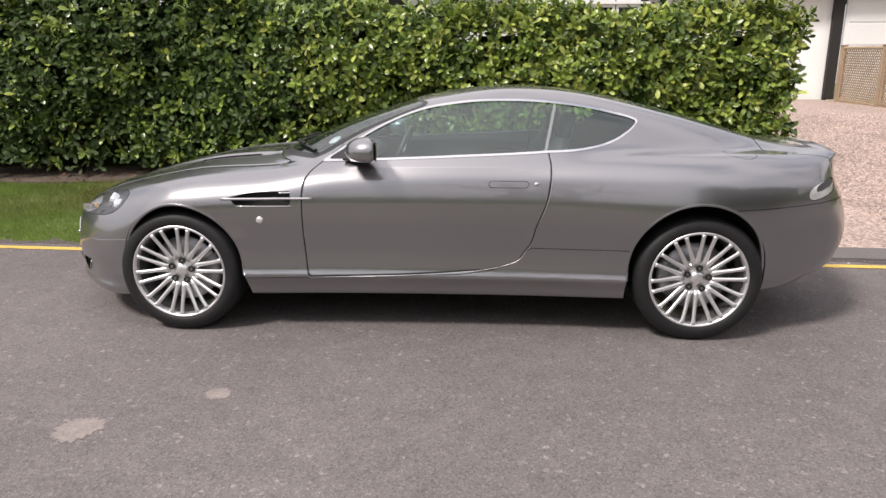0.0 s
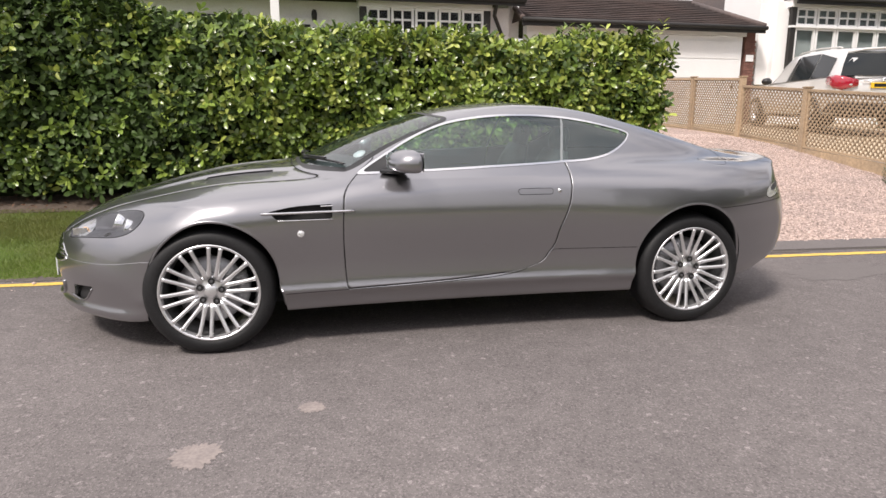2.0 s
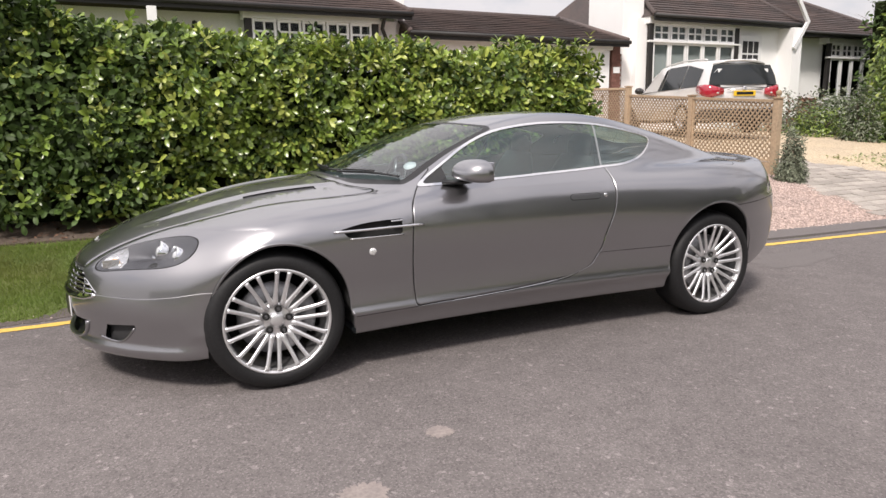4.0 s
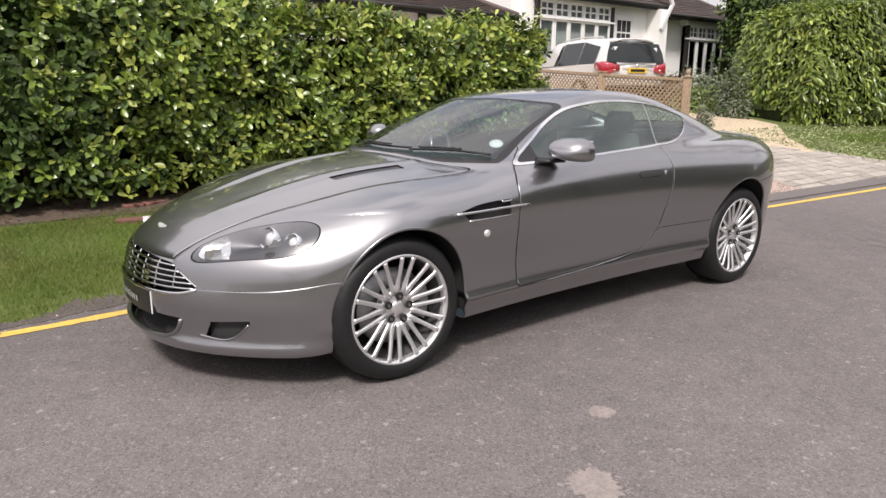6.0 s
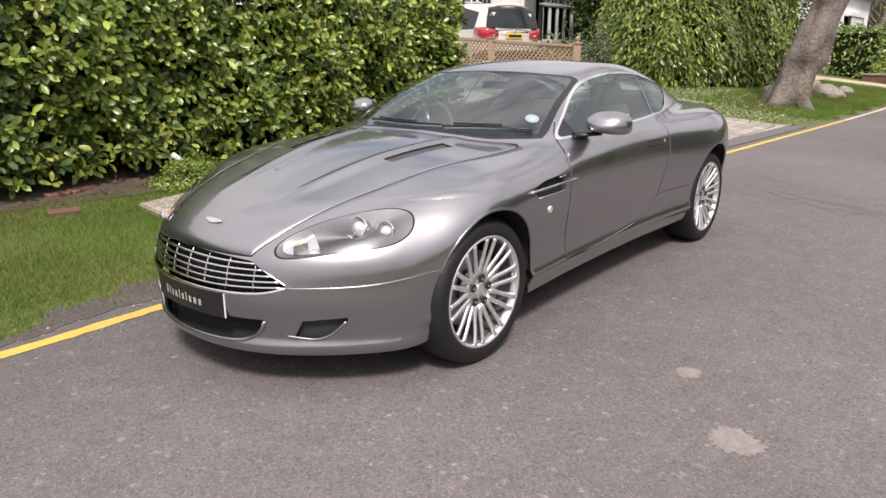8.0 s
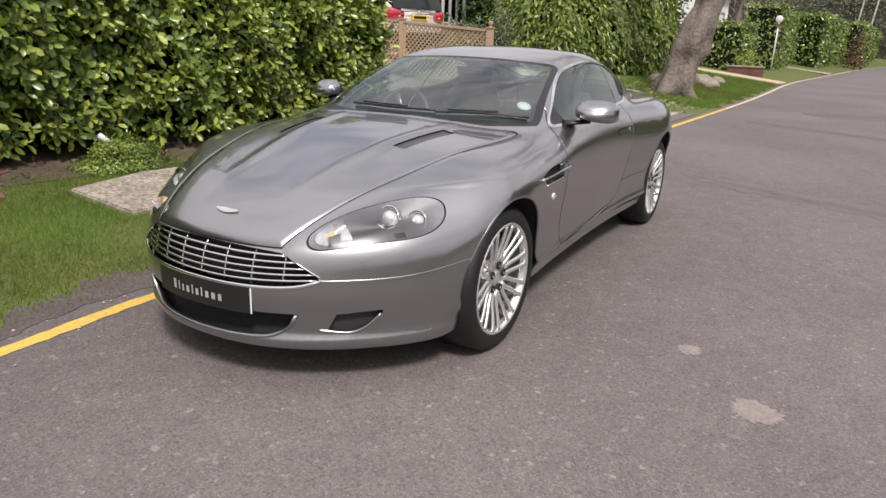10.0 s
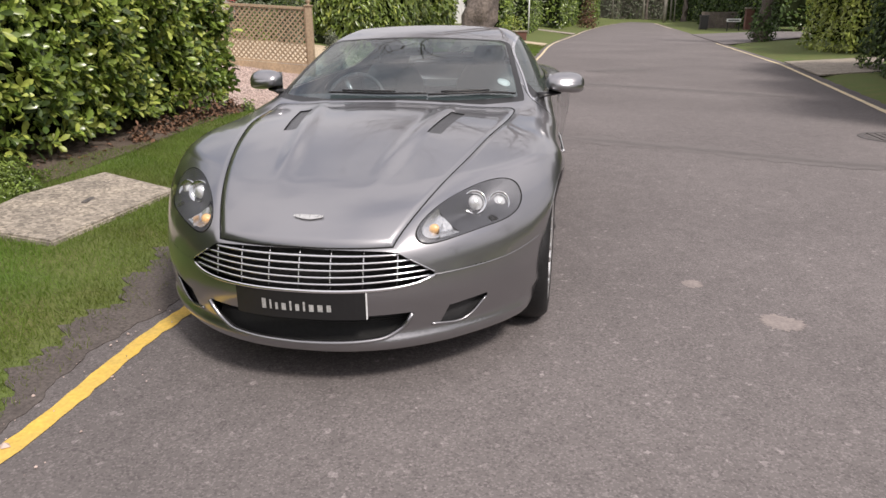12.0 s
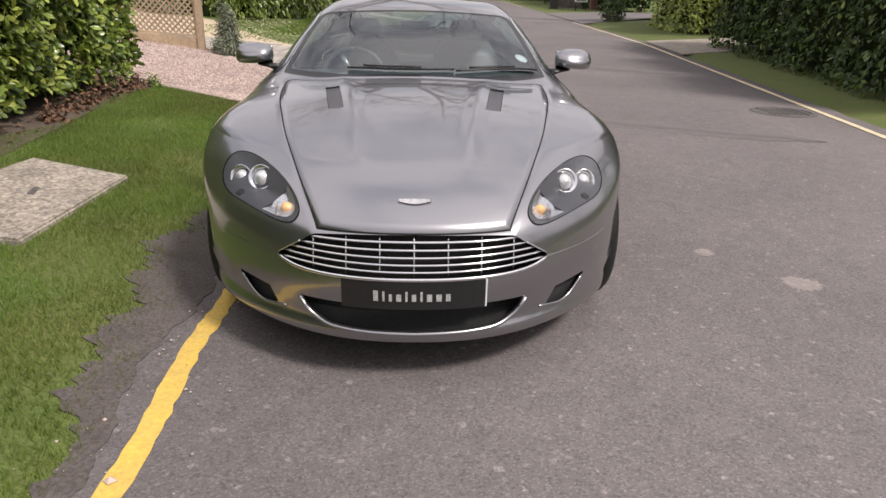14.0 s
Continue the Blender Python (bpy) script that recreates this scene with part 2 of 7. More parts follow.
LEAF_PALE = material("yellow-green leaf", (.40, .46, .10), rough=.4, vary=.2, grain=30, bump=.08, island=.4, through=.25)
LEAF_GREY = material("grey-green leaf", (.20, .225, .155), rough=.7, vary=.2, grain=30, bump=.1, island=.4, through=.15)
# near-black, with the shade inside the hedges put into the colour
CORE = material("hedge inner shade", (.028, .036, .016), rough=1, vary=.5, grain=30, bump=0, spec=0)
TWIG = material("twig bark", (.10, .075, .055), rough=.9, vary=.3, grain=60, bump=.4)
PALE_BARK = material("pale birch bark", (.42, .39, .35), rough=.9, vary=.3, grain=6, patch=1, bump=.3)
BARK = material("grey-brown bark", (.20, .165, .14), rough=.95, vary=.3, grain=14, patch=2, bump=.9, depth=.04, tint=(.12, .10, .09))
TIMBER = material("pale fence timber", (.42, .31, .20), rough=.8, vary=.18, grain=30, patch=2, bump=.25, tint=(.33, .25, .17), single=.15)
LATTICE = material("trellis slat", (.40, .30, .20), rough=.85, vary=.15, grain=30, bump=.15, single=.12, island=.15)
CONCRETE = material("weathered concrete", (.35, .305, .25), rough=.95, vary=.2, grain=60, patch=4, bump=.5, depth=.008, tint=(.25, .22, .185), spots=45)
IRON = material("cast iron cover", (.14, .127, .122), rough=.7, metal=.3, vary=.3, grain=50, bump=.5)
GRAVEL = material("pink-grey gravel", (.44, .335, .29), rough=.95, vary=.2, grain=30, patch=1.2, bump=.9, depth=.015, spots=42, tint=(.36, .28, .25))
PEBBLE = material("gravel stone", (.48, .38, .34), rough=.9, vary=.15, grain=40, bump=.2, island=.45)
SAND = material("tan drive", (.52, .42, .29), rough=.95, vary=.15, grain=50, patch=1.0, bump=.5, spots=60, tint=(.44, .36, .26))
SETT = material("grey sett", (.36, .325, .29), rough=.9, vary=.15, grain=45, patch=5, bump=.4, single=.18)
RENDER_WALL = material("white render", (.88, .88, .87), rough=.9, vary=.05, grain=50, patch=.8, bump=.25, tint=(.84, .83, .82))
WHITE_PAINT = material("white painted wood", (.80, .80, .80), rough=.45, vary=.04, grain=40, bump=.05)
DARK_WOOD = material("dark stained wood", (.02, .018, .017), rough=.6, vary=.2, bump=.1)
ROOF_TILE = material("brown roof tile", (.115, .085, .078), rough=.85, vary=.2, grain=20, patch=.8, bump=.3, single=.22, tint=(.085, .070, .068))
BRICK = material("red brick", (.20, .095, .075), rough=.9, vary=.25, grain=40, patch=3, bump=.4, single=.2)
CURTAIN = material("net curtain", (.62, .62, .60), rough=.9, vary=.1, grain=12, bump=.3)
# near-black: the darkness of unlit rooms is put into the colour
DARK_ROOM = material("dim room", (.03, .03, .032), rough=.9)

# ---- making things ----
def link(name, mesh, mat, parent=None, label=""):
    if mat is not None and not mesh.materials:
        mesh.materials.append(mat)
    ob = new(name, mesh)
    ob.parent = parent
    return tagged(ob, label)


def thing(name, label, category, at=None, group="", kind=""):
    ob = new(name)
    ob.empty_display_size = .2
    if at is not None:
        ob.matrix_world = at if isinstance(at, Matrix) else Matrix.Translation(at)
    return tagged(ob, label, category, group, kind)


def shape(name, verts, faces, mat, parent=None, label="", smooth=False, normals=None):
    """An object from arrays; faces all of one size."""
    verts, faces = np.asarray(verts, np.float32), np.asarray(faces, np.int32)
    mesh = bpy.data.meshes.new(name)
    k = faces.shape[1]
    mesh.vertices.add(len(verts)), mesh.loops.add(faces.size), mesh.polygons.add(len(faces))
    mesh.vertices.foreach_set("co", verts.ravel())
    mesh.loops.foreach_set("vertex_index", faces.ravel())
    mesh.polygons.foreach_set("loop_start", np.arange(0, faces.size, k, dtype=np.int32))
    mesh.polygons.foreach_set("use_smooth", np.full(len(faces), smooth))
    mesh.update(calc_edges=True)
    if normals is not None:
        mesh.normals_split_custom_set_from_vertices(np.asarray(normals, np.float32))
    return link(name, mesh, mat, parent, label)


def part(name, bm, mat, parent=None, label="", smooth=False):
    mesh = bpy.data.meshes.new(name)
    bm.to_mesh(mesh), bm.free()
    if smooth:
        mesh.polygons.foreach_set("use_smooth", np.full(len(mesh.polygons), True))
    return link(name, mesh, mat, parent, label)


def box(bm, lo, hi, bevel=0.0, turn=None):
    """A box between two corners, its edges bevelled, added to bm."""
    lo, hi = Vector(lo), Vector(hi)
    made = bmesh.ops.create_cube(bm, size=1, matrix=(turn or Matrix()) @ Matrix.Translation((lo + hi) / 2) @ Matrix.Diagonal((*(hi - lo), 1)))
    if bevel:
        edges = list({e for v in made["verts"] for e in v.link_edges})
        bmesh.ops.bevel(bm, geom=edges, offset=bevel, segments=2, affect="EDGES", profile=.6)
    return bm


def boxed(name, lo, hi, mat, parent=None, label="", bevel=.004, turn=None):
    return part(name, box(bmesh.new(), lo, hi, bevel, turn), mat, parent, label)


def lathe(bm, profile, n=48, axis="y", at=(0, 0, 0), closed=False):
    """Turns (radius, height) pairs round an axis through at."""
    rings = []
    for r, h in profile:
        ring = []
        for i in range(n):
            c, s = math.cos(2 * math.pi * i / n) * r, math.sin(2 * math.pi * i / n) * r
            p = {"y": (c, h, s), "z": (c, s, h), "x": (h, c, s)}[axis]
            ring.append(bm.verts.new(Vector(at) + Vector(p)))
        rings.append(ring)
    pairs = list(zip(rings, rings[1:])) + ([(rings[-1], rings[0])] if closed else [])
    for a, b in pairs:
        for i in range(n):
            bm.faces.new((a[i], a[(i + 1) % n], b[(i + 1) % n], b[i]))
    return bm


def sweep(bm, path, wide, high=None, up=(0, 0, 1), sides=8, ends=True):
    """A bar of oval section along a path; wide and high are half sizes, numbers or one for each point."""
    path = [Vector(p) for p in path]
    rings = []
    for i, p in enumerate(path):
        ahead = (path[min(i + 1, len(path) - 1)] - path[max(i - 1, 0)]).normalized()
        across = ahead.cross(Vector(up[i] if isinstance(up, list) else up)).normalized()
        above = across.cross(ahead)
        w = wide[i] if isinstance(wide, (list, tuple)) else wide
        h = w if high is None else (high[i] if isinstance(high, (list, tuple)) else high)
        rings.append([bm.verts.new(p + across * w * math.cos(2 * math.pi * (k + .5) / sides) + above * h * math.sin(2 * math.pi * (k + .5) / sides))
                      for k in range(sides)])
    for a, b in zip(rings, rings[1:]):
        for k in range(sides):
            bm.faces.new((a[k], a[(k + 1) % sides], b[(k + 1) % sides], b[k]))
    if ends:
        bm.faces.new(rings[0][::-1]), bm.faces.new(rings[-1])
    return bm


def slab(bm, outline, low, high):
    """A plate with an outline in x and y; low, high: heights, or functions of x and y."""
    f = (lambda h: h if callable(h) else (lambda x, y: h))
    a = [bm.verts.new((x, y, f(low)(x, y))) for x, y in outline]
    b = [bm.verts.new((x, y, f(high)(x, y))) for x, y in outline]
    bm.faces.new(a[::-1]), bm.faces.new(b)
    for i in range(len(a)):
        j = (i + 1) % len(a)
        bm.faces.new((a[i], a[j], b[j], b[i]))
    return bm

# ---- the sports coupe's body, as a smooth solid: below zero inside ----
def curve(x, *pairs):
    """A smooth curve through a few (x, value) pairs, flat beyond the ends."""
    px, pv = np.array(pairs[0::2], float), np.array(pairs[1::2], float)
    x = np.clip(x, px[0], px[-1])
    slope = np.gradient(pv, px)
    step = np.diff(pv) / np.diff(px)
    for i in range(len(px)):
        lo, hi = step[max(i - 1, 0)], step[min(i, len(step) - 1)]
        slope[i] = 0 if lo * hi <= 0 else np.sign(slope[i]) * min(abs(slope[i]), 2.5 * abs(lo), 2.5 * abs(hi))
    i = np.clip(np.searchsorted(px, x) - 1, 0, len(px) - 2)
    h = px[i + 1] - px[i]
    u = (x - px[i]) / h
    return (pv[i] * (1 + 2 * u) * (1 - u) ** 2 + pv[i + 1] * u * u * (3 - 2 * u)
            + h * slope[i] * u * (1 - u) ** 2 - h * slope[i + 1] * u * u * (1 - u))


def smax(p, q, k):
    d = np.clip(1 - np.abs(p - q) / k, 0, None)
    return np.maximum(p, q) + d * d * k / 4


def smin(p, q, k):
    return -smax(-p, -q, k)


def ramp(x, lo, hi):
    u = np.clip((x - lo) / (hi - lo), 0, 1)
    return u * u * (3 - 2 * u)


def body(p):
    """The coupe's outer skin; p: n x 3 in the car's own axes, nose towards -x."""
    x, a, z = p[:, 0], np.sqrt(p[:, 1] ** 2 + 1e-6), p[:, 2]
    # lower body: bonnet, wings, deck
    top = curve(x, -2.36, .545, -2.27, .63, -2.18, .685, -2.0, .757, -1.8, .811, -1.6, .853, -1.4, .887, -1.2, .913,
                -1.0, .932, -.8, .948, -.5, .962, .3, .985, 1.0, 1.0, 1.5, 1.004, 1.7, .997, 1.9, .984, 2.05, .984, 2.18, .990, 2.4, .96)
    crown = curve(x, -2.3, .10, -1.8, .10, -1.4, .10, -.9, .12, -.5, .06, .6, .04, 1.2, .06, 2.2, .07)
    line = curve(x, -2.2, .17, -1.2, .305, -.8, .375)
    top = top - crown * a * a + .012 * np.exp(-((a - line) / .040) ** 2) * ramp(x, -2.1, -1.6) * (1 - ramp(x, -1.05, -.75))
    wide = curve(x, -2.2, .90, -1.7, .905, -1.35, .915, -1.0, .905, -.6, .888, 0, .878, .5, .885, .9, .91, 1.35, .937, 1.58, .918, 1.8, .862, 2.0, .778, 2.2, .67, 2.35, .56)
    tuck = curve(z, .12, .09, .20, .062, .285, .036, .325, .012, .36, .022, .44, .026, .54, .018, .64, .007, .72, .004, .80, .013, .88, .036, .96, .078, 1.05, .14)
    smooth = curve(z, .12, .13, .25, .07, .36, .030, .54, .018, .64, .007, .72, .004, .80, .013, .88, .036, .96, .078, 1.05, .14)
    tuck = tuck + (smooth - tuck) * ramp(x, 1.35, 1.7)
    flare = .018 * np.exp(-((x + 1.335) / .45) ** 2) + .018 * np.exp(-((x - 1.34) / .5) ** 2)
    flare = flare * np.exp(-((z - .62) / .22) ** 2)
    side = a - (wide - tuck + flare)
    nose = curve(z, .10, .14, .16, .06, .20, .022, .235, .010, .27, .024, .32, .016, .42, 0, .5, .012, .6, .05, .68, .13, .78, .26)
    front = (-2.335 + nose + .30 * (a / .66) ** 2.3) - x
    tail = curve(z, .18, .40, .25, .27, .31, .17, .38, .05, .56, 0, .70, .03, .86, .10, .92, .105, .95, .085, 1.0, .12)
    rear = x - (2.365 - tail - .092 * (a / .5) ** 2.4)
    floor = curve(x, -2.3, .188, -1.7, .195, -1.0, .205, 1.0, .215, 1.7, .26, 2.3, .30) - z
    low = smax(z - top, side, .13)
    low = smax(low, front * .85, curve(z, .3, .06, .6, .07, .75, .10))
    low = smax(low, rear, .07)
    low = smax(low, floor, .03)
    # cabin
    bow = -.20 * (a / .69) ** 4 * (1 - ramp(x, -.1, .5)) + .10 * (a / .6) ** 2 * ramp(x, .6, 1.2)
    roof = curve(x + bow, -1.4, .62, -1.15, .80, -.92, .935, -.7, 1.04, -.5, 1.122, -.3, 1.19, -.1, 1.25, .17, 1.295, .4, 1.311, .6, 1.305,
                 .87, 1.272, 1.07, 1.234, 1.34, 1.168, 1.58, 1.10, 1.8, 1.035, 2.1, .96) - .085 * a * a
    waist = curve(x, -.9, .70, -.6, .745, 0, .775, .5, .768, 1.0, .715, 1.4, .63, 1.8, .52)
    lean = waist - .60 * (np.maximum(z, .90) - .96) - .25 * np.clip(z - 1.1, 0, None) ** 2
    cabin = smax(z - roof, a - lean, .11)
    cabin = np.maximum(cabin, np.maximum(np.maximum(-1.2 - x, x - 2.05), .6 - z))
    return smin(low, cabin * .9, .045)


def slope_of(p, e=2e-4):
    g = np.stack([body(p + e * np.eye(3)[i]) - body(p - e * np.eye(3)[i]) for i in range(3)], 1) / (2 * e)
    return g


def onto(p, rounds=5):
    """Moves points onto the skin."""
    for _ in range(rounds):
        g = slope_of(p)
        p = p - np.clip(body(p) / np.maximum((g * g).sum(1), .05), -.03, .03)[:, None] * g
    return p


def outward(p):
    g = slope_of(p)
    return g / np.linalg.norm(g, axis=1, keepdims=True)

# ---- ground, road, drives ----
rng = np.random.default_rng(7)


def edge(x):
    """The far side of the yellow line beside the car."""
    return .845 - .0475 * x - .062 * ramp(-x, 1.9, 2.8) - .0009 * np.clip(x - 32, 0, 90) ** 2 + .42 * np.exp(-((x - 29) / 9.0) ** 2)


def edge_right(x):
    return -4.72 - .1275 * np.minimum(x, 16) - .070 * np.clip(x - 16, 0, None)


def land(x, y):
    """The height of the verge and gardens over the road."""
    d = np.clip(y - edge(x) - .12, 0, None)
    up = .115 * d
    up = np.where(up > .6, .6 + .28 * (1 - np.exp(-(np.clip(up, .6, None) - .6) / .28)), up)
    return up + .05 * np.clip(edge_right(x) - .15 - y, 0, 4)


def flat_piece(name, outline, lift, mat, label, category, kind="structure", thick=.03):
    """A sheet laid on the land, cut into a fine grid so that it follows the slope."""
    bm = bmesh.new()
    vs = [bm.verts.new((x, y, 0)) for x, y in outline]
    bm.faces.new(vs)
    xs, ys = [p[0] for p in outline], [p[1] for p in outline]
    for axis, lo, hi in ((0, min(xs), max(xs)), (1, min(ys), max(ys))):
        for c in np.arange(lo + .5, hi, .5):
            no, co = [0, 0, 0], [0, 0, 0]
            no[axis], co[axis] = 1, c
            bmesh.ops.bisect_plane(bm, geom=bm.verts[:] + bm.edges[:] + bm.faces[:], plane_co=co, plane_no=no)
    for v in bm.verts:
        v.co.z = float(land(v.co.x, v.co.y)) + lift
    bmesh.ops.recalc_face_normals(bm, faces=bm.faces[:])
    for f in bm.faces:
        if f.normal.z < 0:
            f.normal_flip()
    ring = bmesh.ops.extrude_face_region(bm, geom=[e for e in bm.edges if e.is_boundary])
    for v in ring["geom"]:
        if isinstance(v, bmesh.types.BMVert):
            v.co.z -= thick
    return tagged(part(name, bm, mat), label, category, kind=kind)


gx = np.unique(np.concatenate([np.arange(-70, -8, 6), np.arange(-8, 5, .12), np.arange(5, 12, .4), np.arange(12, 40, 2), np.arange(40, 260, 12)]))
gy = np.unique(np.concatenate([np.arange(-90, -10, 8), np.arange(-10, -4, .5), np.arange(-4, 0, 1), np.arange(0, .4, .2), np.arange(.4, 1.6, .05), np.arange(1.6, 12, .25), np.arange(12, 30, 2), np.arange(30, 120, 10)]))
px, py = np.meshgrid(gx, gy, indexing="ij")
pz = land(px, py) + .012 * np.sin(px * 3.1 + np.sin(py * 2.3)) * np.sin(py * 4.7) * (py > edge(px) + .3)
on_road = (py < edge(px) + .07) & (py > edge_right(px) - .3)
pz = np.where(on_road, -.08, pz)
quad = np.arange(px.size).reshape(px.shape)
faces = np.stack([quad[:-1, :-1], quad[1:, :-1], quad[1:, 1:], quad[:-1, 1:]], -1).reshape(-1, 4)
tagged(shape("ground", np.stack([px, py, pz], -1).reshape(-1, 3), faces, TURF, smooth=True), "rough green turf verge rising from the road", "ground", kind="structure")

rx = np.concatenate([np.arange(-70, -6, 4), np.arange(-6, 12, .3), np.arange(12, 260, 5)])
bm = bmesh.new()
rows = []
for x in rx:
    wob = .02 * math.sin(x * 5.3) + .015 * math.sin(x * 11.7 + 1)
    rows.append([bm.verts.new((x, y, z)) for y, z in ((edge(x) + .24 + wob, -.03), (edge(x) + .12 + wob, .003), (edge(x) * .75 + edge_right(x) * .25, .002), ((edge(x) + edge_right(x)) / 2, .004), (edge(x) * .25 + edge_right(x) * .75, .002),
                                                    (edge_right(x) - .22 + wob, 0), (edge_right(x) - .26 + wob, -.06))])
for a, b in zip(rows, rows[1:]):
    for i in range(6):
        bm.faces.new((a[i], a[i + 1], b[i + 1], b[i]))
tagged(part("road", bm, TARMAC, smooth=True), "grey worn tarmac residential road with pale stones", "road", kind="structure")


def painted_line(name, of, x0, x1, label, mat=YELLOW):
    bm = bmesh.new()
    rows = []
    for i, x in enumerate(np.arange(x0, x1, .05 if x1 < 30 else .6)):
        w = rng.normal(0, .004, 2)
        rows.append([bm.verts.new((x, of(x) - .10 + w[0], .0065)), bm.verts.new((x, of(x) - .012 + w[1], .0065))])
    for a, b in zip(rows, rows[1:]):
        bm.faces.new((a[1], a[0], b[0], b[1]))
    tagged(part(name, bm, mat), label, "road marking", kind="structure")


painted_line("yellow_line", edge, -14, 13, "worn yellow line painted along the kerbless road edge")
painted_line("yellow_line", edge, 13, 110, "pale yellow line along the far road edge", FADED)
painted_line("yellow_line", lambda x: edge_right(x) + .1, -14, 31, "thin pale yellow line along the opposite road edge", FADED)
painted_line("yellow_line", lambda x: edge_right(x) + .1, 62, 110, "thin pale yellow line along the opposite road edge", FADED)


def blot(name, at, size, mat, label, lift=.0052, n=60, turn=0.0, rough=.18):
    bm = bmesh.new()
    r = 1 + rough * (.5 * rng.normal(0, 1, n) + np.convolve(rng.normal(0, 1, n + 4), [.2, .2, .2, .2, .2], "same")[2:-2])
    c, s = math.cos(turn), math.sin(turn)
    ring = []
    for i in range(n):
        u, v = size[0] * r[i] * math.cos(2 * math.pi * i / n), size[1] * r[i] * math.sin(2 * math.pi * i / n)
        ring.append(bm.verts.new((at[0] + c * u - s * v, at[1] + s * u + c * v, lift)))
    bm.faces.new(ring)
    tagged(part(name, bm, mat), label, "road mark", kind="structure")


blot("worn_patch", (-1.33, -1.975), (.085, .10), PATCH, "pale worn patch in the tarmac")
blot("worn_patch", (-.895, -1.655), (.055, .05), PATCH, "small pale worn patch in the tarmac")
def seam(x0, y0, x1, y1, w, mat=MEND, label="dark mended seam across the tarmac", lift=.0052):
    """A ragged mended strip across the road."""
    bm = bmesh.new()
    n = 60
    d = Vector((x1 - x0, y1 - y0, 0))
    side = Vector((-d.y, d.x, 0)).normalized()
    bend = np.convolve(rng.normal(0, 1, n + 8), np.ones(9) / 9, "valid")
    rows = []
    for i in range(n):
        u = i / (n - 1)
        taper = min(1, 6 * u + .15, 6 * (1 - u) + .15)
        c = Vector((x0, y0, lift)) + d * u + side * (.04 * bend[i])
        k = w * taper * (1 + .25 * rng.normal(0, 1))
        rows.append((bm.verts.new(c - side * max(k, .01)), bm.verts.new(c + side * max(w * taper * (1 + .25 * rng.normal(0, 1)), .01))))
    for a, b in zip(rows, rows[1:]):
        bm.faces.new((a[0], a[1], b[1], b[0]))
    tagged(part("tarmac_mend", bm, mat), label, "road mark", kind="structure")


for x0, y0, x1, y1, w in ((3.75, -.75, 2.25, -4.2, .17), (10.6, -.5, 8.2, -4.8, .22), (13.4, -1.4, 13.9, -3.0, .5)):
    seam(x0, y0, x1, y1, w * 1.25)
    seam(x0, y0, x1, y1, w * .42, SEAM, "darker worn line along the mended seam", .0064)
blot("tarmac_mend", (3.35, .05), (.50, .22), MEND, "dark mended tarmac beside the drive", .0042, 60, .2)
flat_piece("side_road", [(28.5, edge_right(28.5) - .1), (44, edge_right(44) - .1), (42, -14), (44, -40), (34, -40), (32, -12)], .03, TARMAC, "grey tarmac side road joining", "road")

# gravel drive, neighbour's drive, soil bed
flat_piece("gravel_drive", [(2.95, edge(2.95) + .30), (6.1, edge(6.1) + .30), (7.42, 3.3), (7.9, 8.6), (8.4, 12.9), (3.2, 12.9), (3.55, 5), (3.75, 3.2)], .02, GRAVEL,
           "pink-grey gravel drive sloping up to the garage", "drive")
flat_piece("tarmac_apron", [(2.55, edge(2.55) + .12), (10.9, edge(10.9) + .12), (10.5, edge(10.5) + .36), (2.85, edge(2.85) + .36)], .024, MEND, "dark tarmac strip along the drive mouths", "pavement")
flat_piece("tan_drive", [(7.5, 3.4), (8.6, 2.55), (9.9, 2.5), (11.3, 3.7), (13.2, 4.9), (14.4, 8), (16, 12.9), (8.6, 12.9), (8.0, 8)], .02, SAND, "tan gravel neighbouring drive", "drive")
flat_piece("soil_bed", [(-14, 3.0), (-2.2, 3.0), (.1, 2.82), (2.5, 3.0), (3.72, 3.02), (3.6, 4.6), (-14, 4.6)], .015, SOIL, "dry brown soil bed under the hedge", "soil")
def bare_top(x):
    return edge(x) + .15 + .07 * ramp(x, -3.2, -2.4) + .045 * np.sin(x * 5) + .04 * np.sin(x * 13 + 1) + .02 * np.sin(x * 31) + .015 * np.sin(x * 67 + 2) + .012 * np.sin(x * 143) + .27 * ramp(x, -2.7, -1.0) * (1 - ramp(x, .2, 1.2))


bare = [(x, edge(x) + .075 + .03 * math.sin(x * 5.1) + .012 * math.sin(x * 23) + .006 * math.sin(x * 61)) for x in np.arange(-5.0, 3.7, .03)]
bare += [(x, max(float(bare_top(x)) - .02, edge(x) + .14)) for x in np.arange(3.7, -5.0, -.03)]
flat_piece("bare_edge", bare, .007, DIRT, "bare trodden dirt along the road edge", "soil", thick=.012)
flat_piece("opposite_drive", [(12.6, edge_right(12.6) - .25), (17.2, edge_right(17.2) - .25), (17.6, -14), (14.2, -14)], .02, CONCRETE, "pale concrete drive across the road", "drive")
flat_piece("far_drive", [(26.4, edge(26.4) + .2), (29.4, edge(29.4) + .2), (29.0, 9), (26.8, 9)], .02, SAND, "pale drive further along the road", "drive")
flat_piece("far_drive", [(44.5, edge(44.5) + .2), (47, edge(47) + .2), (47, 1.2), (44.8, 1.2)], .02, CONCRETE, "pale drive mouth further along the road", "drive")

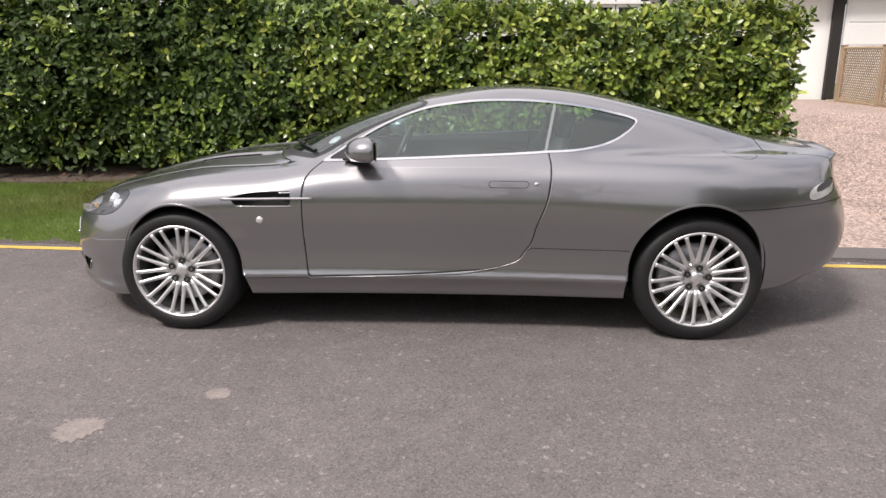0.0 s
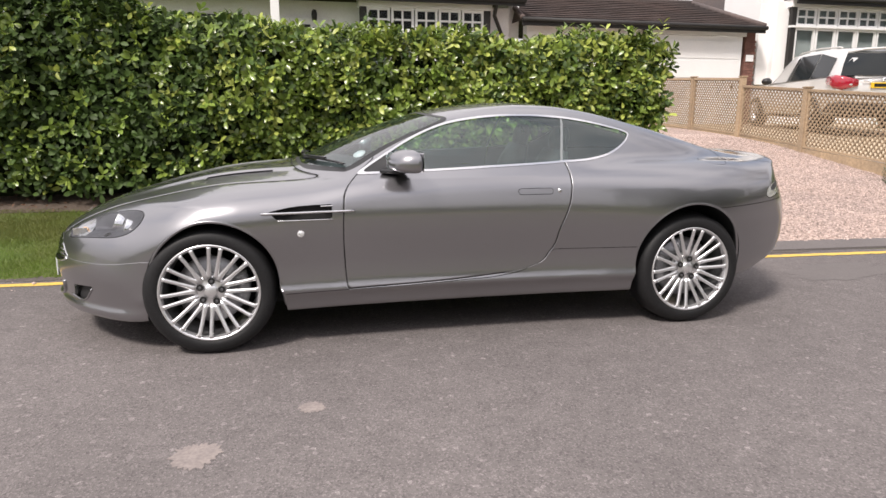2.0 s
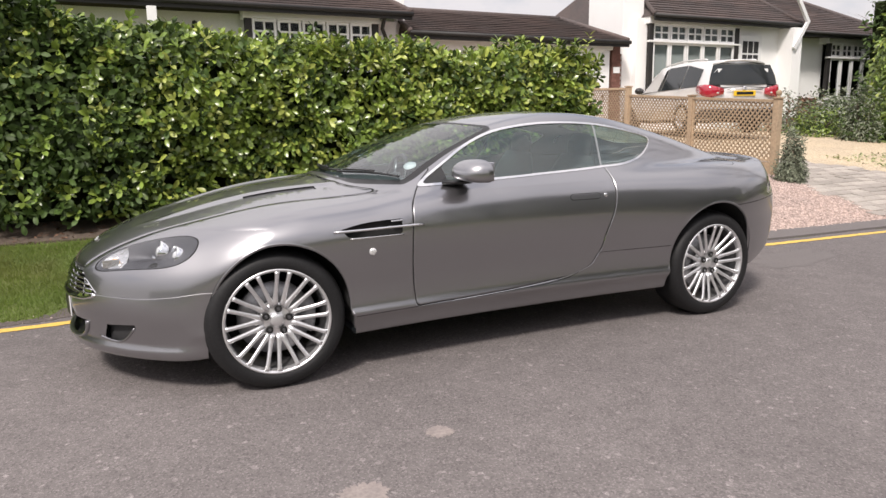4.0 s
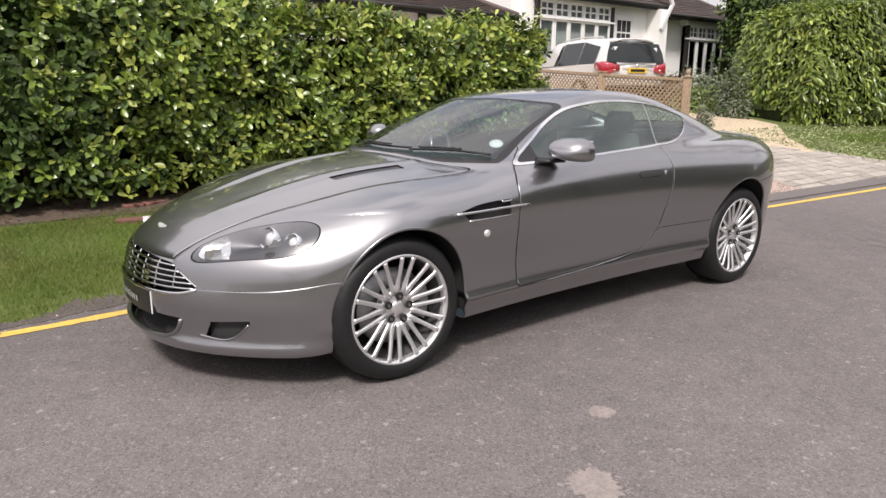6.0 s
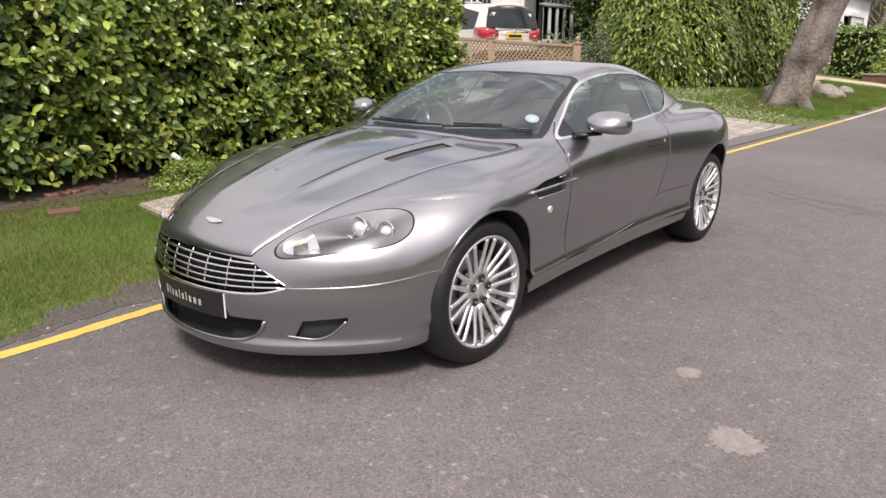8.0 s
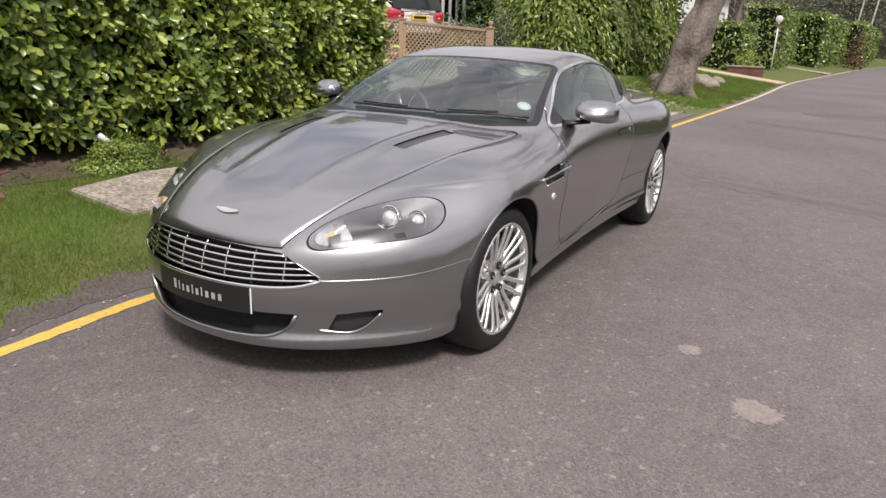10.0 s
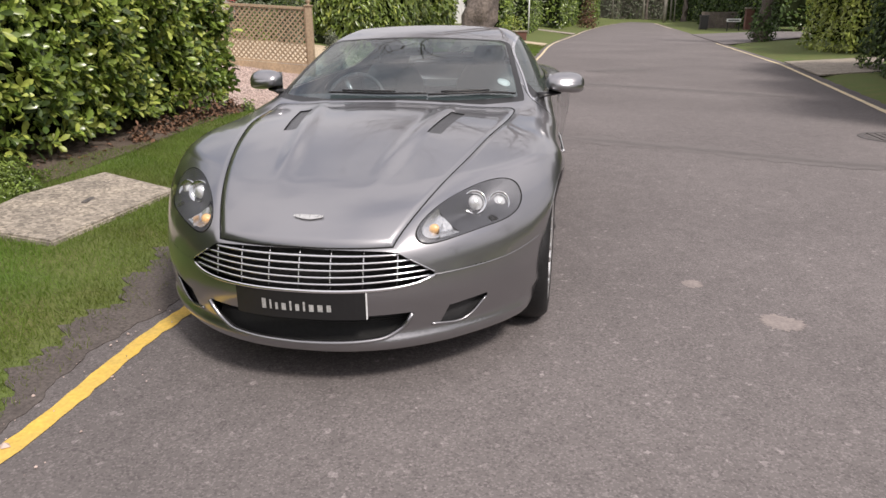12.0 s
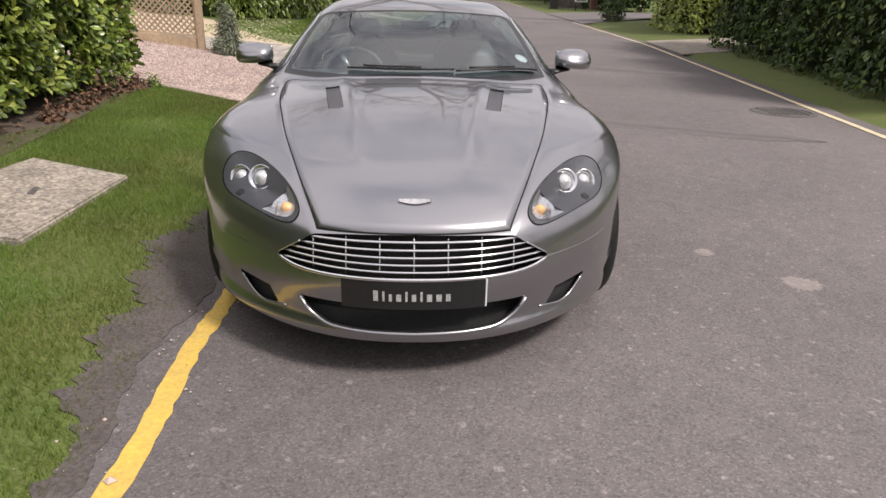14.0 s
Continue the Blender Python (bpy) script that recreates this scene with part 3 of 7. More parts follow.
bm = bmesh.new()
cov = [(.10, 1.93), (.25, 2.62), (-.52, 2.72), (-1.18, 2.62), (-1.16, 1.98)]
slab(bm, cov, lambda x, y: float(land(x, y)) - .05, lambda x, y: float(land(x, y)) + .035)
bmesh.ops.bevel(bm, geom=[e for e in bm.edges], offset=.012, segments=2, affect="EDGES")
cover = thing("concrete_slab", "weathered concrete manhole slab set in the grass", "manhole slab")
part("slab_top", bm, CONCRETE, cover)
t = Matrix.Translation((-.42, 2.28, float(land(-.42, 2.28)) + .034)) @ pose(0, 0, 0, 6.6, 0, 12)
part("lifting_slot", box(bmesh.new(), (-.07, -.018, -.01), (.07, .018, .006), .003), IRON, cover, "dark iron lifting slot").matrix_local = t

man = thing("manhole_cover", "dark cast iron drain cover set in the road", "drain cover", (4.1, -4.70, .006))
part("cover_plate", lathe(bmesh.new(), ((.001, .004), (.30, .004), (.31, 0)), 40, "z"), IRON, man)
for i in range(6):
    boxed("cover_rib", (-.24, -.22 + .085 * i, .003), (.24, -.19 + .085 * i, .012), IRON, man, bevel=.003)
part("cover_frame", lathe(bmesh.new(), ((.33, -.002), (.335, .005), (.39, .005), (.40, -.002)), 40, "z"), TAR_DARK, man)


# ---- leaves ----
LEAF_SHAPE = np.array([(0, 0, 0), (-.10, .18, .03), (0, .20, 0), (.10, .18, .03), (-.20, .48, .06), (0, .50, .01), (.20, .48, .06),
                       (-.20, .78, .03), (0, .80, -.02), (.20, .78, .03), (0, 1.0, -.08)])
LEAF_TRIS = np.array([(0, 2, 1), (0, 3, 2), (1, 2, 5), (1, 5, 4), (2, 3, 6), (2, 6, 5), (4, 5, 8), (4, 8, 7), (5, 6, 9), (5, 9, 8), (7, 8, 10), (8, 9, 10)])


def leaf_cloud(name, at, facing, size, mat, parent=None, label="", droop=.5, loose=.6, slim=1.0, whorl=1):
    """One mesh of many leaves at the points, each turned about the way it faces; whorl: leaves that spring from one shoot."""
    n = len(at) // whorl * whorl
    at, facing = at[:n].copy(), facing[:n].copy()
    if whorl > 1:
        lead = np.repeat(np.arange(0, n, whorl), whorl)
        at, facing = at[lead], facing[lead]
        tilt = np.repeat(rng.normal(0, .38, (n // whorl, 3)), whorl, 0) + np.array([0, 0, .30])
        out = facing + tilt
        out /= np.linalg.norm(out, axis=1, keepdims=True)
        e1 = np.cross(out, np.array([.3, .2, .93]))
        e1 /= np.linalg.norm(e1, axis=1, keepdims=True)
        e2 = np.cross(out, e1)
        a = np.tile(np.arange(whorl), n // whorl) * 2.4 + np.repeat(rng.uniform(0, 6.28, n // whorl), whorl) + rng.normal(0, .25, n)
        rise = np.tile(np.linspace(.15, 1.1, whorl), n // whorl) + rng.normal(0, .15, n)
        along = np.cos(a)[:, None] * e1 + np.sin(a)[:, None] * e2 + rise[:, None] * out + np.array([0, 0, -.12])
        at = at + (np.tile(np.linspace(-.02, .03, whorl), n // whorl))[:, None] * out
        up = out + rng.normal(0, .12, (n, 3))
        along /= np.linalg.norm(along, axis=1, keepdims=True)
        up -= (along * up).sum(1, keepdims=True) * along
        up /= np.linalg.norm(up, axis=1, keepdims=True)
    else:
        up = facing + rng.normal(0, loose, (n, 3)) + np.array([0, 0, .35])
        up /= np.linalg.norm(up, axis=1, keepdims=True)
        along = rng.normal(0, 1, (n, 3)) + facing * .5 + np.array([0, 0, -droop])
        along -= (along * up).sum(1, keepdims=True) * up
        along /= np.linalg.norm(along, axis=1, keepdims=True)
    across = np.cross(along, up)
    k = (size * rng.uniform(.65, 1.2, n))[:, None, None]
    form = LEAF_SHAPE[None] * np.array([slim, 1, 1])
    v = at[:, None] + k * (form[..., 0:1] * across[:, None] + form[..., 1:2] * along[:, None] + form[..., 2:3] * up[:, None])
    t = LEAF_TRIS[None] + len(LEAF_SHAPE) * np.arange(n)[:, None, None]
    return shape(name, v.reshape(-1, 3), t.reshape(-1, 3), mat, parent, label, True)


def wavy(p):
    return .07 * np.sin(p[:, 0] * 2.1 + 1.3 * np.sin(p[:, 2] * 2.7)) + .05 * np.sin(p[:, 0] * 5.3 + p[:, 2] * 4.1) + .05 * np.sin(p[:, 1] * 4.7 + p[:, 2] * 3)


def make_hedge(label, lo, hi, density, size, top=None, sides="fteb", mats=(LEAF, LEAF_DARK, LEAF_PALE), turn=0.0, stems=True, group="", heart=CORE, old=None, pale_share=None, slim=1.0, droop=None, dome=0.0):
    """A clipped hedge: dark boxes with its inner shade in their colour, stems and layers of leaves. lo, hi: corners of
    the leafy block; top: its height along x.
    """
    hedge = thing("hedge", label, "hedge", pose(lo[0], lo[1], 0, 0, 0, turn), group)
    l, w = hi[0] - lo[0], hi[1] - lo[1]
    z0, z1 = lo[2], hi[2]
    high = top or (lambda x: 0 * x + z1)
    pts, nor = [], []
    for key, area in (("f", l * (z1 - z0)), ("b", l * (z1 - z0)), ("t", l * w), ("e", w * (z1 - z0)), ("s", w * (z1 - z0))):
        if key not in sides:
            continue
        n = int(area * density)
        u, v = rng.uniform(0, 1, n), rng.uniform(0, 1, n)
        deep = rng.uniform(0, 1, n) ** 1.6 * .24
        hx = high(u * l)
        if key in "fb":
            zz = z0 + v * (hx - z0) + np.where(v < .10, rng.uniform(-.16, .05, n), 0)
            p = np.stack([u * l, (deep if key == "f" else w - deep), zz], 1)
            q = np.tile([0, -1 if key == "f" else 1, .1], (n, 1))
            p[:, 1] += wavy(p) * (1 if key == "f" else -1)
        elif key == "t":
            p = np.stack([u * l, v * w, hx - deep + rng.exponential(.03, n)], 1)
            q = np.tile([0, -.1, 1], (n, 1))
            p[:, 2] += wavy(p) * .6
        else:
            he = high(np.full(n, l if key == "e" else 0.0))
            p = np.stack([(l - deep if key == "e" else deep), u * w, z0 + v * (he - z0)], 1)
            q = np.tile([1 if key == "e" else -1, 0, .1], (n, 1))
            p[:, 0] += wavy(p) * .8
        pts.append(p), nor.append(q)
    p, q = np.concatenate(pts), np.concatenate(nor).astype(float)
    if dome:
        rise = np.abs((p[:, 2] - z0) / (z1 - z0) - .35) / .65
        draw = 1 - dome * rise ** 2.2
        p[:, 1] = w / 2 + (p[:, 1] - w / 2) * draw
        p[:, 0] = l / 2 + (p[:, 0] - l / 2) * (1 - .12 * dome * rise ** 2.2)
        q[:, 2] += .8 * dome * np.sign(p[:, 2] - z0 - .35 * (z1 - z0)) * rise
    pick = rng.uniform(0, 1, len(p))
    # extra dark leaves along x, shade put into the hedge's colour, not age
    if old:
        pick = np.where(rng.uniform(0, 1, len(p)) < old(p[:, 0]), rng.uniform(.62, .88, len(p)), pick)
    # extra pale leaves along x lighten the hedge by colour
    if pale_share:
        pick = np.where(rng.uniform(0, 1, len(p)) < pale_share(p[:, 0]), rng.uniform(.88, 1, len(p)), pick)
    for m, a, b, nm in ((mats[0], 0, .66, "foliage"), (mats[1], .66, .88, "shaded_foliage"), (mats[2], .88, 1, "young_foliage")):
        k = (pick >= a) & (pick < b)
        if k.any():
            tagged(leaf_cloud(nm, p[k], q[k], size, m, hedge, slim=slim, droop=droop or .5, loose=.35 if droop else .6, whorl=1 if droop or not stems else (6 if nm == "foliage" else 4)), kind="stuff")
    # opaque dark boxes stand in for the shade behind the leaves
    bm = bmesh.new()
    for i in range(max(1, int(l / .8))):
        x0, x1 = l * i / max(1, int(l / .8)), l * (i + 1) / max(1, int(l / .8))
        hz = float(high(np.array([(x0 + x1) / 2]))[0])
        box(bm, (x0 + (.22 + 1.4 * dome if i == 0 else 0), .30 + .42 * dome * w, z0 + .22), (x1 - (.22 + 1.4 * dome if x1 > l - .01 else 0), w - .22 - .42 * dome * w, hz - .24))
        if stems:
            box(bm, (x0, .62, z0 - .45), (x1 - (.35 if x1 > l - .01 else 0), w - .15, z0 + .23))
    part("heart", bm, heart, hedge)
    if stems:
        for i in range(int(l / .55)):
            x = .3 + i * .55 + rng.uniform(-.15, .15)
            y = w * .5 + rng.uniform(-.15, .1)
            g0 = float(land(lo[0] + x, lo[1] + y)) - .05
            part("stem", sweep(bmesh.new(), [(x, y, g0), (x + rng.normal(0, .05), y - .05, g0 + .25), (x + rng.normal(0, .1), y - .1, z0 + .3)], [.03, .024, .02], sides=6), TWIG, hedge, smooth=True)
    return hedge

# ---- the sports coupe ----
def skin(h=.0156):
    """The body's skin as triangles, from a grid of cells h wide."""
    nx, ny, nz = int(4.9 / h), int(.99 / h), int(1.32 / h)
    gx, gy, gz = -2.45 + h * np.arange(nx), h * (np.arange(2 * ny + 1) - ny), .10 + h * np.arange(nz)
    pts = np.stack(np.meshgrid(gx, gy, gz, indexing="ij"), -1)
    val = body(pts.reshape(-1, 3)).reshape(pts.shape[:3])
    ins = val < 0
    corner = [(i, j, k) for i in (0, 1) for j in (0, 1) for k in (0, 1)]
    cut = lambda a, c: a[c[0]:a.shape[0] - 1 + c[0], c[1]:a.shape[1] - 1 + c[1], c[2]:a.shape[2] - 1 + c[2]]
    count = sum(cut(ins, c).astype(int) for c in corner)
    mixed = (count > 0) & (count < 8)
    total, hits = np.zeros((*mixed.shape, 3)), np.zeros(mixed.shape)
    for c in corner:
        for ax in range(3):
            if c[ax] == 0:
                d = tuple(v + (i == ax) for i, v in enumerate(c))
                va, vb = cut(val, c)[mixed], cut(val, d)[mixed]
                ok = (va < 0) != (vb < 0)
                t = np.where(ok, va / np.where(ok, va - vb, 1), 0)
                pa, pb = (np.stack([cut(pts[..., i], q)[mixed] for i in range(3)], -1) for q in (c, d))
                total[mixed] += np.where(ok[:, None], pa + t[:, None] * (pb - pa), 0)
                hits[mixed] += ok
    index = np.full(mixed.shape, -1)
    index[mixed] = np.arange(mixed.sum())
    verts = total[mixed] / hits[mixed][:, None]
    quads = []
    for ax in range(3):
        lo = [slice(None)] * 3
        hi = [slice(None)] * 3
        lo[ax], hi[ax] = slice(0, -1), slice(1, None)
        u, v = [i for i in range(3) if i != ax]
        for i in (u, v):
            lo[i] = hi[i] = slice(1, -1)
        a, b = ins[tuple(lo)], ins[tuple(hi)]
        where = np.argwhere(a != b)
        flip = a[tuple(where.T)] ^ (ax == 1)
        base = where.copy()
        base[:, u] += 1
        base[:, v] += 1
        q = []
        for du, dv in ((0, 0), (-1, 0), (-1, -1), (0, -1)):
            cell = base.copy()
            cell[:, u] += du
            cell[:, v] += dv
            q.append(index[tuple(cell.T)])
        q = np.stack(q, 1)
        q[~flip] = q[~flip][:, ::-1]
        quads.append(q)
    q = np.concatenate(quads)
    return finer(onto(verts), np.concatenate([q[:, [0, 1, 2]], q[:, [0, 2, 3]]]))


def finer(v, t):
    """Quarters the triangles of the bonnet and front wings, where the skin bends most."""
    pick = ((v[t][:, :, 0] < -.9) & (v[t][:, :, 2] > .50)).all(1)
    s = t[pick]
    ends = np.sort(np.concatenate([s[:, [0, 1]], s[:, [1, 2]], s[:, [2, 0]]]), 1)
    uniq, back = np.unique(ends, axis=0, return_inverse=True)
    back = back.ravel() + len(v)
    a, b, c = back[:len(s)], back[len(s):2 * len(s)], back[2 * len(s):]
    mid = onto((v[uniq[:, 0]] + v[uniq[:, 1]]) / 2, 2)
    four = [np.stack(k, 1) for k in ((s[:, 0], a, c), (a, s[:, 1], b), (c, b, s[:, 2]), (a, b, c))]
    return np.concatenate([v, mid]), np.concatenate([t[~pick], *four])


class Skin:
    """The skin, cut into panels along the zero lines of functions."""

    def __init__(self):
        self.v, self.t = skin()
        self.lab = np.zeros(len(self.t), int)
        self.names = ["body"]

    def cut(self, name, g, of="body"):
        """What lies below zero of g, of one panel, becomes the panel called name."""
        if name not in self.names:
            self.names.append(name)
        new_id, sel = self.names.index(name), self.lab == self.names.index(of)
        val = g(self.v)
        val = np.where(np.abs(val) < 1e-5, 1e-5, val)
        neg = val < 0
        k = neg[self.t].sum(1)
        self.lab[sel & (k == 3)] = new_id
        cross = np.where(sel & (k > 0) & (k < 3))[0]
        if not len(cross):
            return
        tri = self.t[cross]
        lone = np.where((k[cross] == 1)[:, None], neg[tri], ~neg[tri])
        tri = np.stack([np.roll(row, -s) for row, s in zip(tri, lone.argmax(1))])
        ends = np.sort(np.concatenate([tri[:, [0, 1]], tri[:, [0, 2]]]), 1)
        uniq, back = np.unique(ends, axis=0, return_inverse=True)
        a, b = self.v[uniq[:, 0]], self.v[uniq[:, 1]]
        lo, hi, fa = np.zeros(len(a)), np.ones(len(a)), val[uniq[:, 0]]
        s = fa / (fa - val[uniq[:, 1]])
        for _ in range(4):
            fm = g(a + s[:, None] * (b - a))
            same = (fm < 0) == (fa < 0)
            lo, hi = np.where(same, s, lo), np.where(same, hi, s)
            s = (lo + hi) / 2
        at = len(self.v) + back.ravel()
        self.v = np.concatenate([self.v, onto(a + s[:, None] * (b - a), 2)])
        p, q = at[:len(tri)], at[len(tri):]
        one = np.stack([tri[:, 0], p, q], 1)
        two, three = np.stack([p, tri[:, 1], tri[:, 2]], 1), np.stack([p, tri[:, 2], q], 1)
        alone = neg[tri[:, 0]]
        old = self.names.index(of)
        keep = np.ones(len(self.t), bool)
        keep[cross] = False
        self.t = np.concatenate([self.t[keep], one, two, three])
        self.lab = np.concatenate([self.lab[keep], np.where(alone, new_id, old), np.where(alone, old, new_id), np.where(alone, old, new_id)])

    def panel(self, name, g, gap=.0028, of="body", seam="gap", round=0.0):
        """A panel and the gap round it; round: the width of the rounded edges on both sides of the gap."""
        self.cut(name, lambda p: g(p) + gap, of)
        self.cut(seam, lambda p: g(p) - gap, of)
        if round:
            self.cut(name + "_edge", lambda p: -g(p) - gap - round, name)
            self.cut(name + "_border", lambda p: g(p) - gap - round, of)

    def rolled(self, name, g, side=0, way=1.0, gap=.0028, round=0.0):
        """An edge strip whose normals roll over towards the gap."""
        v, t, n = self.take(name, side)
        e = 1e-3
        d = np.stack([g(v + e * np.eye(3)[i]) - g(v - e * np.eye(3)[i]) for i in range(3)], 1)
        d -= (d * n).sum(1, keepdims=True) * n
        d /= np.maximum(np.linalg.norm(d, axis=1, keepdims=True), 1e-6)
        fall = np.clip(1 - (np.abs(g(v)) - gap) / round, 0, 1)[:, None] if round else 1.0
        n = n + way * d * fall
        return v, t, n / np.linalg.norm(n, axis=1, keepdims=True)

    def take(self, name, side=0, push=0.0):
        """A panel's points, triangles and normals; side: -1 or 1 for one side alone."""
        t = self.t[self.lab == self.names.index(name)]
        if side:
            t = t[np.sign(self.v[t][:, :, 1].mean(1)) == side]
        used, back = np.unique(t, return_inverse=True)
        v = self.v[used]
        n = outward(v)
        return v + push * n, back.reshape(t.shape), n


def side_g(f):
    return lambda p: f(p[:, 0], np.abs(p[:, 1]), p[:, 2])


def arch_g(cx, cz, r, back):
    def f(x, a, z):
        reach = np.where(x > cx, x - cx - back * np.clip(cz - z, 0, None), cx - x)
        return np.maximum(np.where(z > cz, np.hypot(x - cx, z - cz), reach) - r, .46 - a)
    return side_g(f)


ARCH = ((-1.366, .362, .353, .17), (1.352, .384, .354, .05))


def waist_of(x, z):
    return curve(x, -.9, .70, -.6, .745, 0, .775, .5, .768, 1.0, .715, 1.4, .63, 1.8, .52) - .60 * (z - .96)


def grille_g(x, a, z):
    top = curve(a, 0, .600, .34, .585, .40, .553, .49, .495)
    low = curve(a, 0, .458, .25, .459, .40, .466, .46, .480, .49, .492)
    return np.maximum(np.maximum(z - top, low - z), x + 2.0)


def intake_g(x, a, z):
    low = curve(a, 0, .245, .26, .252, .34, .272, .39, .315, .41, .352)
    return np.maximum(np.maximum(z - .352, low - z), np.maximum(x + 2.0, a - .405))


def fog_g(x, a, z):
    low = curve(a, .50, .280, .56, .272, .61, .292, .66, .350)
    inner = .535 - .5 * (.355 - z)
    return np.maximum(np.maximum(z - (.352 + .10 * (a - .53)), low - z), np.maximum(inner - a, np.maximum(a - .665, x + 1.85)))


def lamp_g(x, a, z):
    s, q = .747 * (x + 1.97) + .665 * (a - .6225), -.665 * (x + 1.97) + .747 * (a - .6225)
    s = s / .281
    q = (q + .040 + .014 * s) / (.065 + .015 * s)
    return np.maximum(.075 * ((np.abs(s) ** 2.3 + np.abs(q) ** 2.3 + 1e-9) ** (1 / 2.3) - 1), .5 - z)


def glass_low(x):
    return curve(x, -.62, .925, -.39, .935, .09, .955, .55, .977, .80, .995, .90, 1.018, .99, 1.06, 1.05, 1.105, 1.08, 1.14)


def glass_top(x):
    return curve(x, -.62, .905, -.53, .962, -.40, 1.039, -.28, 1.105, -.10, 1.178, .14, 1.222, .38, 1.233, .68, 1.215, .94, 1.168, 1.03, 1.145, 1.09, 1.12)


def dlo_g(x, a, z):
    return np.maximum(smax(glass_low(x) - z, z - glass_top(x), .02), .5 - a)


def bow_of(x, a):
    return -.20 * (a / .69) ** 4 * (1 - ramp(x, -.1, .5)) + .10 * (a / .6) ** 2 * ramp(x, .6, 1.2)


def screen_g(x, a, z):
    xs = x + bow_of(x, a)
    g = smax(smax(-.905 - xs, xs + .115, .05), a - (waist_of(x, z) - .062), .06)
    return np.maximum(g, .93 - z)


def rear_glass_g(x, a, z):
    xs = x + bow_of(x, a)
    return np.maximum(smax(smax(1.12 - xs, xs - 1.70, .05), a - (waist_of(x, z) - .10), .08), .95 - z)


def door_g(x, a, z):
    front = curve(z, .30, -.665, .45, -.678, .62, -.684, .80, -.677, .87, -.65, .93, -.585, 1.0, -.50)
    back = curve(z, .34, .10, .367, .26, .40, .39, .477, .48, .614, .535, .762, .586, .906, .600, 1.0, .588)
    low = curve(x, -.7, .322, -.06, .344, .25, .366)
    return np.maximum(smax(np.maximum(front - x, x - back), low - z, .02), .6 - a)


def bonnet_g(x, a, z):
    edge = curve(x, -2.25, .325, -2.05, .408, -1.7, .520, -1.3, .604, -.95, .650, -.6, .66)
    back = x + bow_of(x, a) + .935
    return np.maximum(smax(a - edge, back, .06), np.maximum(.60 - z, -x - 2.6))


def bumper_g(x, a, z):
    return np.maximum(z - curve(x, -2.25, .488, -2.0, .492, -1.73, .520), x + 1.5)


def sill_g(x, a, z):
    line = curve(x, -1.0, .312, -.06, .335, .20, .350, .34, .38, .47, .465, .52, .489, 1.1, .489)
    return np.maximum(np.maximum(z - line, np.abs(x) - 1.1), .6 - a)


def rear_bumper_g(x, a, z):
    return np.maximum(z - curve(x, 1.5, .708, 1.85, .722, 2.1, .735), 1.45 - x)


def boot_g(x, a, z):
    return np.maximum(smax(a - .62, 1.76 - x, .08), .78 - z)


def tail_lamp_g(x, a, z):
    s, q = (x - 2.0) / .095, (z - .786 - .25 * (x - 1.965)) / .040
    return np.maximum(.06 * ((np.abs(s) ** 2.6 + np.abs(q) ** 2.6 + 1e-9) ** (1 / 2.6) - 1), .45 - a)


def tail_core_g(x, a, z):
    s, q = (x - 2.035) / .082, (z - .800 - .30 * (x - 1.965)) / .020
    return np.maximum(.05 * ((np.abs(s) ** 3 + np.abs(q) ** 3 + 1e-9) ** (1 / 3) - 1), .45 - a)


def bonnet_vent_g(x, a, z):
    return np.maximum(np.abs(x + 1.23) - .185, np.abs(a - .375 - .15 * (x + 1.23)) - .032)


def side_vent_g(x, a, z):
    low = curve(x, -1.06, .748, -1.02, .712, -.74, .705)
    high = curve(x, -1.06, .752, -.95, .772, -.745, .782)
    return np.maximum(np.maximum(low - z, z - high), np.maximum(np.maximum(-1.058 - x, x + .742), .7 - a))


def handle_g(x, a, z):
    s = np.maximum(np.abs(x - .385) - .085, 0)
    return np.maximum(np.hypot(s, z - .822) - .016, .7 - a)


